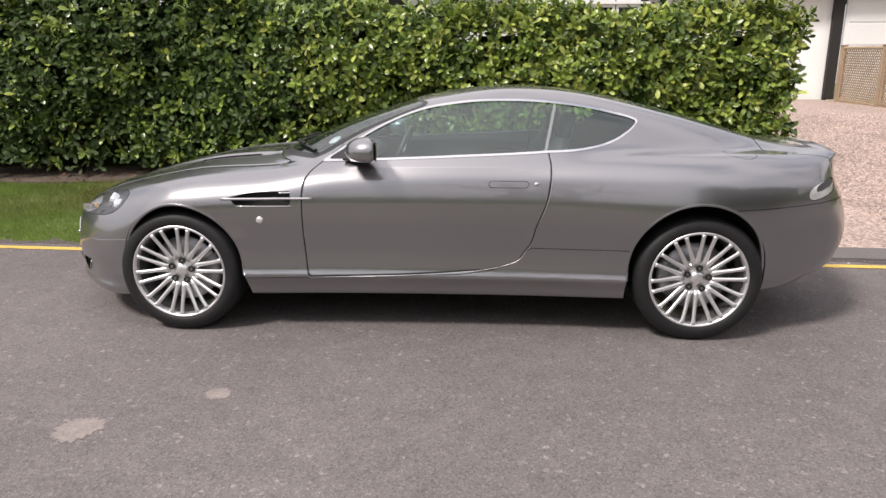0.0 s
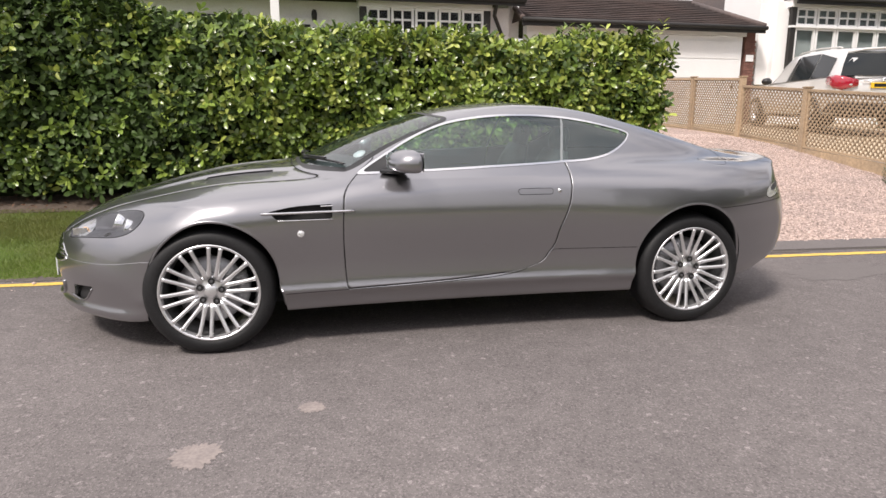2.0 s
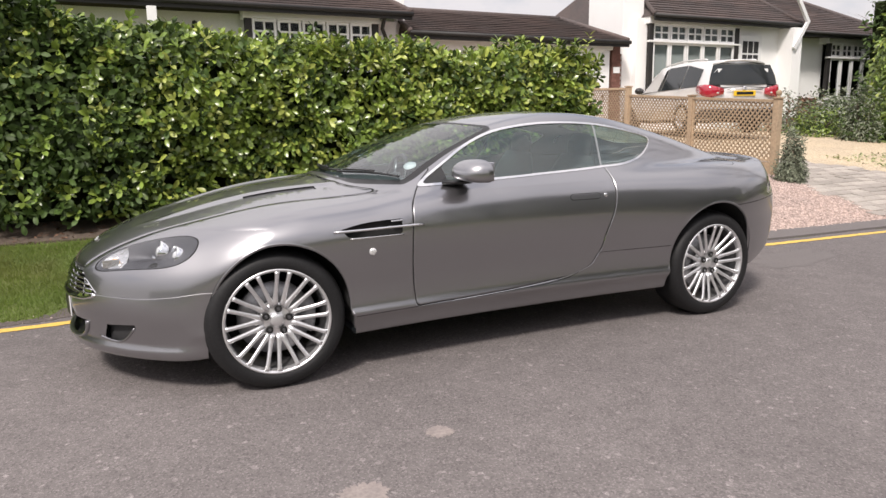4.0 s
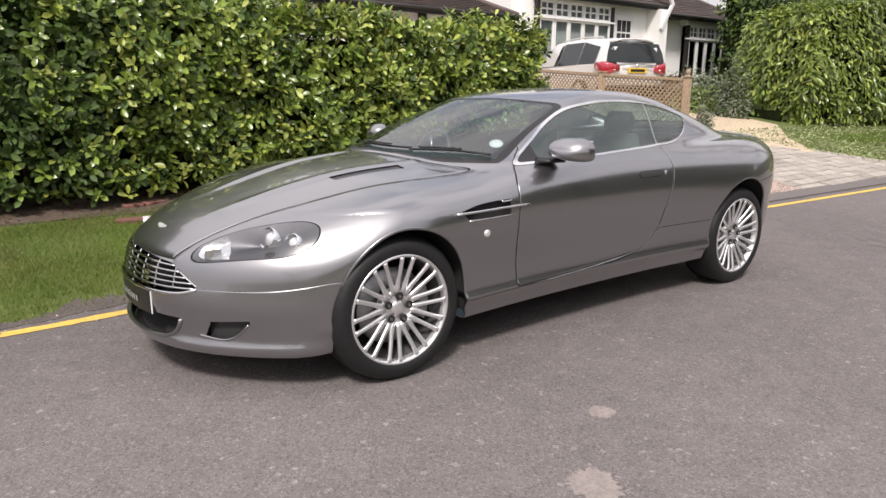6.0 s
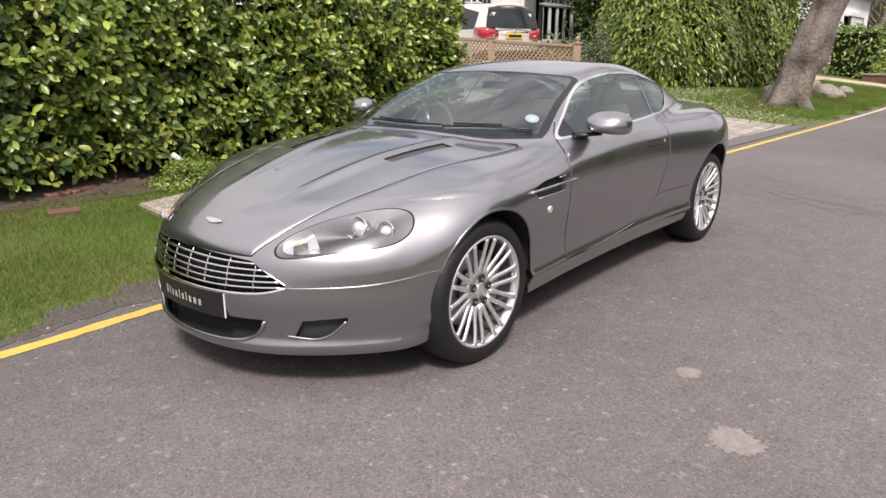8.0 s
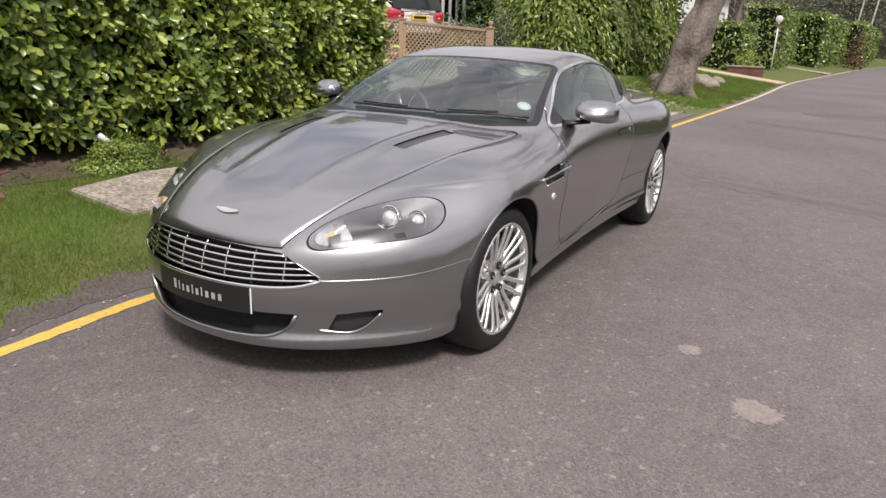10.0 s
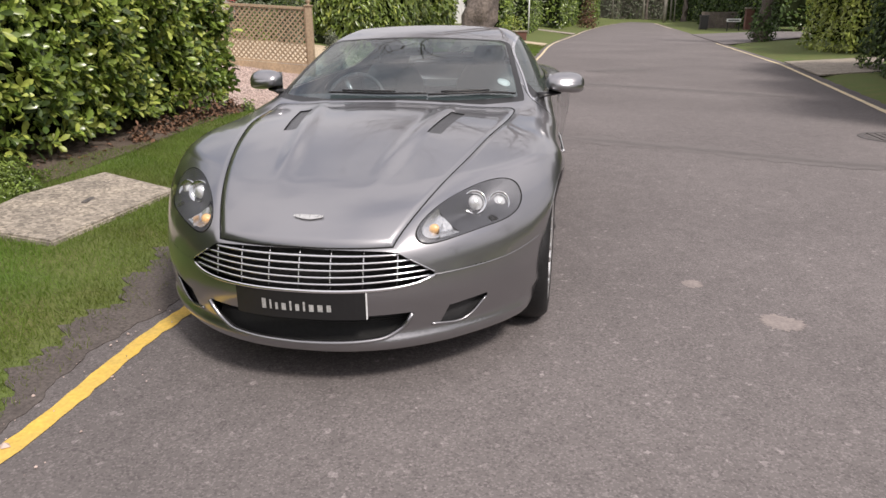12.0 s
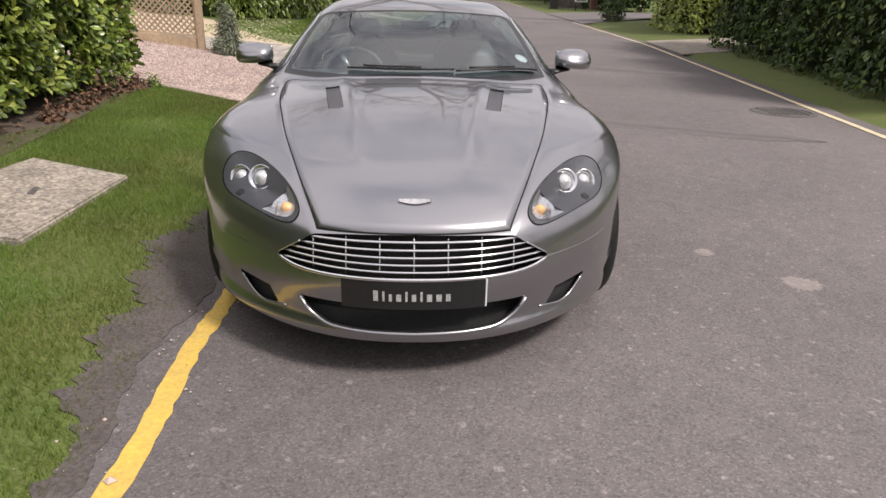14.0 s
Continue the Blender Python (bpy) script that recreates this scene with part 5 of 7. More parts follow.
def make_cabin(car):
    boxed("cabin_floor", (-.55, -.66, .30), (1.3, .66, .34), LEATHER, car, bevel=.01)
    bm = bmesh.new()
    sweep(bm, [(-.60, y, .86 + .02 * math.cos(y * 2)) for y in np.linspace(-.64, .64, 9)], .17, .075, up=(0, 0, 1), sides=14)
    part("dashboard", bm, LEATHER, car, "black leather dashboard", True)
    for y in (-.36, .36):
        seat = thing("seat", "", "")
        seat.parent = car
        seat.matrix_local = Matrix.Translation((.28, y, .34))
        part("seat_cushion", box(bmesh.new(), (-.28, -.24, 0), (.26, .24, .20), .06), LEATHER, seat, "", True)
        part("seat_back", sweep(bmesh.new(), [(.24, 0, .12), (.31, 0, .34), (.38, 0, .56), (.42, 0, .68)], [.24, .25, .24, .17], [.07, .08, .07, .05], up=(1, 0, 0), sides=16), LEATHER, seat, "", True)
        part("headrest", sweep(bmesh.new(), [(.43, 0, .68), (.445, 0, .76), (.455, 0, .82)], [.11, .125, .09], [.045, .05, .03], up=(1, 0, 0), sides=14), LEATHER, seat, "", True)
        part("headrest_hoop", sweep(bmesh.new(), [(.385, -math.copysign(.15, y) + .06 * math.cos(u), .745 + .06 * math.sin(u)) for u in (np.linspace(.3, 1.7, 8) if y < 0 else np.linspace(1.44, 2.84, 8))], .009), CHROME, seat, "", True)
    wheel = thing("steering_wheel", "", "")
    wheel.parent = car
    wheel.matrix_local = Matrix.Translation((-.30, .36, .86)) @ pose(0, 0, 0, 0, -68, 0)
    ring = bmesh.new()
    circle = [(.18 * math.cos(u), .18 * math.sin(u), 0) for u in np.linspace(0, 2 * math.pi, 41)]
    sweep(ring, circle, .014, sides=8)
    part("steering_rim", ring, LEATHER, wheel, "", True)
    part("steering_boss", lathe(bmesh.new(), ((.001, .03), (.05, .025), (.065, -.02)), 20, "z"), LEATHER, wheel, "", True)
    for u in (0, 2.1, 4.2):
        part("steering_spoke", sweep(bmesh.new(), [(.05 * math.cos(u + .5), .05 * math.sin(u + .5), 0), (.175 * math.cos(u + .5), .175 * math.sin(u + .5), 0)], .02, .008), STEEL, wheel, "", True)
    boxed("rear_shelf", (1.0, -.55, .78), (1.6, .55, .84), LEATHER, car, bevel=.02)
    bm = bmesh.new()
    box(bm, (-.10, -.09, 1.135), (-.075, .09, 1.185), .01)
    part("rear_view_mirror", bm, BLACK, car)


def draw_in(car):
    """Shapes the finished car a little: a shorter, lower nose, tucked front corners and fuller doors. The wheels stay."""
    def walk_down(ob, m):
        if ob.name.startswith("wheel"):
            return
        m = m @ ob.matrix_basis
        if ob.type == "MESH":
            n = len(ob.data.vertices)
            co = np.empty(n * 3, np.float32)
            ob.data.vertices.foreach_get("co", co)
            mat, inv = np.array(m), np.array(m.inverted())
            p = co.reshape(-1, 3) @ mat[:3, :3].T + mat[:3, 3]
            x, y, a = p[:, 0].copy(), p[:, 1].copy(), np.abs(p[:, 1])
            p[:, 0] += .034 * ramp(-x, 1.3, 1.9)
            p[:, 2] -= .020 * ramp(-x, 1.2, 1.9)
            fuller = .018 * ramp(x, -1.5, -1.2) * ramp(a, .4, .85)
            tucked = .022 * np.exp(-((x + 1.75) / .17) ** 2) * ramp(a, .65, .9)
            p[:, 1] += np.sign(y) * (fuller - tucked)
            p = (p - mat[:3, 3]) @ inv[:3, :3].T
            ob.data.vertices.foreach_set("co", p.astype(np.float32).ravel())
            ob.data.update()
        for c in ob.children:
            walk_down(c, m)
    for c in car.children:
        walk_down(c, Matrix())


draw_in(make_coupe())

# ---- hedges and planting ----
# leaf colours carry shade towards -x and more light towards +x
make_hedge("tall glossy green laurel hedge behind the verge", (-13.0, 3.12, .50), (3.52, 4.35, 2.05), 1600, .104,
           top=lambda x: 2.02 + .16 * ramp(-(x - 13), .2, 2.2) + .22 * ramp(-(x - 13), 1.9, 3.8) + .03 * np.sin(x * 3.3), sides="fte", old=lambda x: .03 + .76 * (1 - ramp(x, 10.5, 12.0)), pale_share=lambda x: .14 * ramp(x, 12.0, 13.6))
make_hedge("rounded light green laurel hedge beyond the neighbour's drive", (13.9, 4.66, .62), (20.6, 6.9, 3.6), 300, .21,
           top=lambda x: 2.75 + .85 * np.sin(np.clip(x / 6.7, 0.03, .97) * math.pi) ** .35, sides="ftse", mats=(LEAF_MID, LEAF, LEAF_PALE), turn=-14, droop=1.1, slim=.72, dome=.26)
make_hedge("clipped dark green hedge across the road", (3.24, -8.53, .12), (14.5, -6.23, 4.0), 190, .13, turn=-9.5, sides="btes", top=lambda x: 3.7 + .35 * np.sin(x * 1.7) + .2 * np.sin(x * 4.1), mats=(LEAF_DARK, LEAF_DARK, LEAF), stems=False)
# added out of view to shape what the car's side reflects
make_hedge("low clipped green hedge added unseen across the road", (-15.5, -5.6, .10), (2.6, -3.9, 1.02), 120, .11, turn=-9.5, sides="btes", mats=(LEAF, LEAF_DARK, LEAF), stems=False)
make_hedge("tall dark evergreen screen beside the far bungalow", (22.0, 10.2, .5), (28.0, 12.2, 5.2), 60, .24, sides="ftse", top=lambda x: 4.7 + .5 * np.sin(x * 1.9) + .3 * np.sin(x * 4.3), mats=(LEAF_DARK, LEAF_DARK, LEAF), stems=False)
make_hedge("bright yellow-green hedge beside the opposite drive", (19.2, -11.6, .2), (23.6, -9.4, 3.0), 160, .17, sides="btse", mats=(LEAF_PALE, LEAF_PALE, LEAF), stems=False)
make_hedge("dark evergreen hedge along the opposite side", (16.5, -15.5, .2), (29.0, -12.0, 7.5), 60, .28, sides="btse", top=lambda x: 6.4 + .8 * np.sin(x * 1.1) + .5 * np.sin(x * 2.9), mats=(LEAF_DARK, LEAF_DARK, LEAF), stems=False)
for x0, x1, y0, h in ((31, 37, 2.3, 2.1), (38, 52, 1.3, 3.3), (52, 72, -.3, 3.5), (72, 104, -2.9, 3.6)):
    make_hedge("clipped green garden hedge along the road", (x0, y0, .35), (x1, y0 + 2.0, h + .4), 70 if x0 < 40 else 34, .2 if x0 < 40 else .3, sides="fts", turn=0 if x0 < 45 else -4,
               mats=(LEAF, LEAF_DARK, LEAF_GREY), stems=False, group="hedges along the road")
for x0, x1, y0, h in ((46, 60, -17, 5.5), (60, 82, -18, 6.0), (82, 125, -20, 6.0)):
    make_hedge("dark hedge along the opposite side of the road", (x0, y0, .2), (x1, y0 + 2.6, h), 22, .36, sides="bts",
               mats=(LEAF_DARK, LEAF_DARK, LEAF), stems=False, group="hedges across the road")


def make_bush(name, label, at, size, count, leaf, mats, droop=.2, slim=1.0):
    bush = thing(name, label, "shrub", (at[0], at[1], float(land(at[0], at[1])) - .02))
    d = rng.normal(0, 1, (count, 3))
    d /= np.linalg.norm(d, axis=1, keepdims=True)
    d[:, 2] = np.abs(d[:, 2])
    lump = 1 + .22 * np.sin(d[:, 0] * 5 + 1) * np.sin(d[:, 1] * 6) + .15 * np.sin(d[:, 2] * 9)
    p = d * np.array(size) * (lump * rng.uniform(.55, 1.0, count))[:, None]
    half = count // 3
    for sl, m, nm in ((slice(0, half * 2), mats[0], "foliage"), (slice(half * 2, count), mats[1], "shaded_foliage")):
        tagged(leaf_cloud(nm, p[sl], d[sl], leaf, m, bush, droop=droop, slim=slim), kind="stuff")
    for i in range(6):
        u = rng.uniform(0, 6.28)
        part("stem", sweep(bmesh.new(), [(0, 0, -.02), (.3 * size[0] * math.cos(u), .3 * size[1] * math.sin(u), .4 * size[2]), (.6 * size[0] * math.cos(u), .6 * size[1] * math.sin(u), .7 * size[2])], [.015, .01, .006], sides=5), TWIG, bush)
    return bush


make_bush("shrub", "grey-green lavender shrub beside the fence post", (7.08, 3.02), (.20, .22, .74), 4200, .06, (LEAF_GREY, LEAF_GREY), slim=.6)
make_bush("ground_cover_plant", "low green ground-cover plant spilling over the slab", (-.47, 2.98), (.40, .25, .24), 6500, .030, (LEAF, LEAF_MID), -.6)
make_bush("shrub", "leafy green garden shrub in front of the house", (17.0, 9.6), (1.6, 1.2, 1.1), 1500, .13, (LEAF_GREY, LEAF_DARK))
make_bush("shrub", "twiggy grey-green garden shrub behind the fence", (13.6, 7.4), (.8, .8, .75), 1500, .09, (LEAF_MID, LEAF_DARK))
make_bush("shrub", "sprawling brown-green garden shrub below the bay window", (15.2, 9.6), (1.5, 1.0, 1.05), 2200, .10, (LEAF_GREY, LITTER))
make_bush("shrub", "grey-green twiggy shrub beside the rounded hedge", (13.3, 6.15), (.38, .45, 1.25), 2200, .10, (LEAF_GREY, LEAF_DARK), slim=.7)
make_bush("shrub", "yellow-green garden shrub over the low wall", (30.9, 1.9), (.6, .7, .95), 900, .13, (LEAF_PALE, LEAF))
make_bush("shrub", "tall dark evergreen beside the far house", (40.5, 7.7), (1.3, 1.3, 4.4), 1500, .26, (LEAF_DARK, LEAF_DARK))
make_bush("shrub", "red-brown shrub at the end of the hedge", (63.5, -2.6), (.8, .9, 2.9), 900, .2, (LITTER, LITTER))
make_bush("shrub", "dark evergreen garden shrub", (14.9, 7.7), (1.0, 1.0, 1.0), 1700, .11, (LEAF_GREY, LEAF_DARK))
make_bush("shrub", "dark evergreen garden shrub", (19.0, 8.4), (1.4, 1.2, 2.6), 2200, .15, (LEAF_DARK, LEAF))
make_bush("shrub", "sprawling ivy-clad garden shrub", (20.8, 7.6), (1.5, 1.5, 2.4), 1500, .16, (LEAF_DARK, LEAF_DARK))
for x, y, s in ((1.4, 3.05, .16), (1.9, 3.12, .18), (2.25, 3.1, .14), (2.6, 3.15, .2), (3.0, 3.12, .2), (3.35, 3.1, .18)):
    make_bush("dead_plant", "brown withered plant in the soil under the hedge", (x, y), (s, s * .7, s), 160, .06, (LITTER, LITTER), .3)
make_bush("shrub", "small green seedling at the end of the bed", (3.62, 3.0), (.12, .1, .14), 120, .05, (LEAF, LEAF_DARK))
tagged(leaf_cloud("leaf_litter", np.stack([(q := rng.uniform((-6, 2.95), (3.6, 3.7), (900, 2)))[:, 0], q[:, 1], land(q[:, 0], q[:, 1]) + .025], 1), np.tile([0, 0, 1.0], (900, 1)), .045, LITTER),
       "brown dead leaves scattered on the soil", "leaf litter", kind="stuff")

for k, (x, y, r) in enumerate(((-1.53, 3.20, 8), (-1.68, 2.76, -14), (-1.36, 3.24, 30))):
    b = thing("brick", "old red brick lying on the soil", "brick", Matrix.Translation((x, y, float(land(x, y)) - .022)) @ pose(0, 0, 0, 6, 0, r), "bricks by the hedge")
    part("brick_body", box(bmesh.new(), (-.107, -.05, 0), (.107, .05, .055), .006), BRICK, b)
pipe = thing("plastic_pipe", "short white plastic pipe end poking from the soil", "pipe", (-.42, 3.14, .24))
part("pipe_wall", sweep(bmesh.new(), [(.04, .05, -.12), (.01, .0, .05), (-.03, -.03, .11), (-.12, -.06, .20), (-.19, -.08, .255)], .024, sides=12), WHITE_PLASTIC, pipe, smooth=True)


# grass on the verge: short blades
def blades(n, x0, x1, inside, tall, w=.0024, y0=.6, y1=3.15):
    p = np.stack([rng.uniform(x0, x1, n), rng.uniform(y0, y1, n)], 1)
    p = p[inside(p[:, 0], p[:, 1])]
    n = len(p)
    z = land(p[:, 0], p[:, 1])
    a, h = rng.uniform(0, 6.28, n), tall * rng.uniform(.5, 1.3, n)
    base = np.stack([p[:, 0], p[:, 1], z], 1)
    side = np.stack([np.cos(a), np.sin(a), 0 * a], 1) * w
    tip = base + np.stack([rng.normal(0, .5, n) * h, rng.normal(0, .5, n) * h, h], 1)
    v = np.stack([base - side, base + side, tip], 1)
    return v.reshape(-1, 3), np.arange(3 * n).reshape(-1, 3)


def on_turf(x, y):
    bare = (y < edge(x) + .11) | (y < bare_top(x) + rng.exponential(.10, len(x)) * rng.choice((-1, 1), len(x)))
    slab_in = (x > -1.17) & (x < .2) & (y > 1.96) & (y < 2.7)
    return ~bare & ~slab_in & (x < 2.98 + .33 * (y - .9)) & (y < 3.02 + .08 * np.sin(x * 3))


v, f = blades(240000, -7.5, 3.72, on_turf, .036)
tagged(shape("grass", v, f, BLADE), "short green grass blades on the verge", "grass", kind="stuff")
v, f = blades(60000, 12.3, 27, lambda x, y: y > edge(x) + .2 + .12 * np.sin(x * 3.7), .07, .007, -.2, 3.4)
tagged(shape("grass", v, f, BLADE), "short green grass round the roadside tree", "grass", kind="stuff")
g = rng.uniform((9.9, .2), (16.2, 4.6), (6500, 2))
g = g[g[:, 1] > edge(g[:, 0]) + .45 + 1.1 * ramp(g[:, 0], 12.0, 14.5) + .2 * np.sin(g[:, 0] * 4)]
tagged(leaf_cloud("verge_plants", np.stack([g[:, 0], g[:, 1], land(g[:, 0], g[:, 1]) + .02], 1), np.tile([0, 0, 1.0], (len(g), 1)), .07, PLANT), "low pale green plants on the far verge", "plants", kind="stuff")


# loose stones of the gravel drive
n = 30000
p = np.stack([rng.uniform(3.8, 7.6, n), rng.uniform(.9, 8.0, n) ** 1.0], 1)
p = p[(p[:, 1] > edge(p[:, 0]) + .34) & (p[:, 0] < 7.3 + .11 * (p[:, 1] - 3.4)) & (p[:, 0] < 6.2 + 1.2 * np.clip((p[:, 1] - .9) / 2.4, 0, 1.4))]
n = len(p)
octa = np.array([(1, 0, 0), (-1, 0, 0), (0, 1, 0), (0, -1, 0), (0, 0, .7), (0, 0, -.7)])
tris = np.array([(0, 2, 4), (2, 1, 4), (1, 3, 4), (3, 0, 4), (2, 0, 5), (1, 2, 5), (3, 1, 5), (0, 3, 5)])
v = np.stack([p[:, 0], p[:, 1], land(p[:, 0], p[:, 1]) + .024], 1)[:, None] + octa[None] * rng.uniform(.007, .016, (n, 1, 1)) * rng.uniform(.6, 1.3, (n, 6, 1))
tagged(shape("loose_gravel", v.reshape(-1, 3), (tris[None] + 6 * np.arange(n)[:, None, None]).reshape(-1, 3), PEBBLE), "loose pink and grey gravel stones on the drive", "gravel", kind="stuff")


# pale chips lying on the dirt and the road edge
n = 520
p = np.stack([rng.uniform(-5.0, 3.2, n), rng.uniform(-.30, .42, n)], 1)
p[:, 1] += edge(p[:, 0]) + .02
p = p[(p[:, 1] > edge(p[:, 0]) + .02) | (rng.random(n) < .5)]
n = len(p)
v = np.stack([p[:, 0], p[:, 1], land(p[:, 0], p[:, 1]) * 0 + .011], 1)[:, None] + octa[None] * (.003 + rng.exponential(.0022, (n, 1, 1))) * rng.uniform(.6, 1.4, (n, 6, 1))
tagged(shape("stone_chips", v.reshape(-1, 3), (tris[None] + 6 * np.arange(n)[:, None, None]).reshape(-1, 3), PEBBLE), "loose pale stone chips along the road edge", "stones", kind="stuff")


# ---- trellis fence ----
def make_fence():
    fence = thing("trellis_fence", "pale timber fence with diamond trellis panels and boarded base", "fence")
    step = np.array([.208, 1.99])
    posts = [np.array([7.3, 3.5]) + k * step for k in range(5)]
    tops = [1.52, 1.64, 1.90, 1.98, 2.06]
    for k, (q, tz) in enumerate(zip(posts, tops)):
        g0 = float(land(*q))
        post = part("post", box(bmesh.new(), (q[0] - .05, q[1] - .05, g0 - .05), (q[0] + .05, q[1] + .05, tz), .006), TIMBER, fence)
        part("post_cap", box(bmesh.new(), (q[0] - .065, q[1] - .065, tz), (q[0] + .065, q[1] + .065, tz + .022), .006), TIMBER, post)
        if k == 0:
            prof = [(.03, tz + .02), (.03, tz + .035), (.02, tz + .045), (.035, tz + .06), (.045, tz + .085), (.04, tz + .115), (.02, tz + .13), (.001, tz + .134)]
            part("finial", lathe(bmesh.new(), prof, 16, "z", (q[0], q[1], 0)), TIMBER, post, "turned ball finial", True)
    for k in range(4):
        a, b = posts[k], posts[k + 1]
        d = (b - a) / np.linalg.norm(b - a)
        wide = float(np.linalg.norm(b - a)) - .10
        o = a + d * .05
        z0 = float(land(*((a + b) / 2))) - (.15 if k else .06)
        z1 = (1.49, 1.61, 1.87, 1.95)[k]
        climb = (.058, .062, .040, .040)[k]

        def slope(bm):
            for v in bm.verts:
                v.co.z += climb * v.co.x
            return bm

        base = Matrix.Translation((o[0], o[1], 0)) @ pose(0, 0, 0, 0, 0, math.degrees(math.atan2(d[1], d[0])))
        for nm, lo, hi in (("gravel_board", (0, -.018, z0 - .04), (wide, .018, z0 + .15)), ("rail", (0, -.03, z1 - .025), (wide, .03, z1 + .02)), ("rail", (0, -.022, z0 + .16), (wide, .022, z0 + .195)),
                           ("stile", (0, -.02, z0 + .195), (.035, .02, z1 - .025)), ("stile", (wide - .035, -.02, z0 + .195), (wide, .02, z1 - .025))):
            part(nm, slope(box(bmesh.new(), lo, hi, .004)), TIMBER, fence).matrix_local = base
        lo, hi, l, h = z0 + .185, z1 - .02, wide - .05, z1 - z0 - .205
        pitch = .098
        for lean in (1, -1):
            for c in np.arange(-h + pitch / 2, l, pitch):
                s0, s1 = max(c, 0), min(c + h, l)
                if s1 - s0 < .03:
                    continue
                p0, p1 = (s0 + .025, lo + (s0 - c)), (s1 + .025, lo + (s1 - c))
                if lean < 0:
                    p0, p1 = (wide - p0[0], p0[1]), (wide - p1[0], p1[1])
                y = -.007 * lean
                part("slat", slope(sweep(bmesh.new(), [(p0[0], y, p0[1]), (p1[0], y, p1[1])], .0175, .006, up=(0, 1, 0), sides=4)), LATTICE, fence).matrix_local = base
    return fence


make_fence()


# ---- houses ----
WALL_Y = 13.0
FLOOR_Z = .80


def window_light(win, x0, x1, z0, z1, y, bars=(0, 0), curtain=False):
    """One light of a window: frame, glazing bars, pane and what hangs behind it."""
    fr = part("window_frame", box(bmesh.new(), (x0, y - .05, z0), (x0 + .06, y + .03, z1), .004), WHITE_PAINT, win)
    for lo, hi in (((x1 - .06, y - .05, z0), (x1, y + .03, z1)), ((x0 + .06, y - .05, z1 - .06), (x1 - .06, y + .03, z1)), ((x0 + .06, y - .05, z0), (x1 - .06, y + .03, z0 + .06))):
        part("frame_bar", box(bmesh.new(), lo, hi, .004), WHITE_PAINT, fr)
    for i in range(1, bars[0] + 1):
        c = x0 + (x1 - x0) * i / (bars[0] + 1)
        part("glazing_bar", box(bmesh.new(), (c - .022, y - .045, z0 + .06), (c + .022, y + .02, z1 - .06), .003), WHITE_PAINT, fr)
    for i in range(1, bars[1] + 1):
        c = z0 + (z1 - z0) * i / (bars[1] + 1)
        part("glazing_bar", box(bmesh.new(), (x0 + .06, y - .044, c - .022), (x1 - .06, y + .019, c + .022), .003), WHITE_PAINT, fr)
    part("pane", box(bmesh.new(), (x0 + .06, y - .004, z0 + .06), (x1 - .06, y + .004, z1 - .06)), PANE, fr).visible_shadow = False
    if curtain:
        bm = bmesh.new()
        n = 24
        a = [bm.verts.new((x0 + .04 + (x1 - x0 - .08) * i / n, y + .14 + .02 * math.sin(i * 1.9), z0)) for i in range(n + 1)]
        b = [bm.verts.new((v.co.x, v.co.y, z1)) for v in a]
        for i in range(n):
            bm.faces.new((a[i], a[i + 1], b[i + 1], b[i]))
        part("curtain", bm, CURTAIN, fr, "pale net curtain")


def make_bay(house, x0, x1, z_low, z_mid, z_top, y, lights, curtains=(), posts=DARK_WOOD):
    """A bay window with a row of small-paned lights over tall ones."""
    win = thing("bay_window", "", "")
    win.parent = house
    # dark sheet stands in for the unlit room behind the panes
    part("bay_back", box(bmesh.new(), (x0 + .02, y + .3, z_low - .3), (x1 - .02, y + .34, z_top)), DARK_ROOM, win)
    step = (x1 - x0) / lights
    for i in range(lights):
        a, b = x0 + i * step, x0 + (i + 1) * step
        window_light(win, a + .015, b - .015, z_low, z_mid - .03, y, (0, 0), i in curtains)
        window_light(win, a + .015, b - .015, z_mid + .03, z_top, y, (1, 1), False)
    part("mullion_post", box(bmesh.new(), (x0 - .16, y - .08, z_low - .1), (x0 - .002, y + .05, z_top + .05), .01), posts, win)
    part("mullion_post", box(bmesh.new(), (x1 + .002, y - .08, z_low - .1), (x1 + .16, y + .05, z_top + .05), .01), posts, win)
    part("window_transom", box(bmesh.new(), (x0 - .2, y - .12, z_mid - .028), (x1 + .2, y + .02, z_mid + .028), .008), WHITE_PAINT, win)
    part("window_sill", box(bmesh.new(), (x0 - .2, y - .16, z_low - .08), (x1 + .2, y + .04, z_low - .002), .012), WHITE_PAINT, win)
    part("bay_apron", box(bmesh.new(), (x0 - .16, y - .06, FLOOR_Z - .1), (x1 + .16, y + .25, z_low - .085), .01), RENDER_WALL, win)
    part("bay_cornice", box(bmesh.new(), (x0 - .2, y - .10, z_top + .004), (x1 + .2, y + .3, z_top + .22), .012), WHITE_PAINT, win)


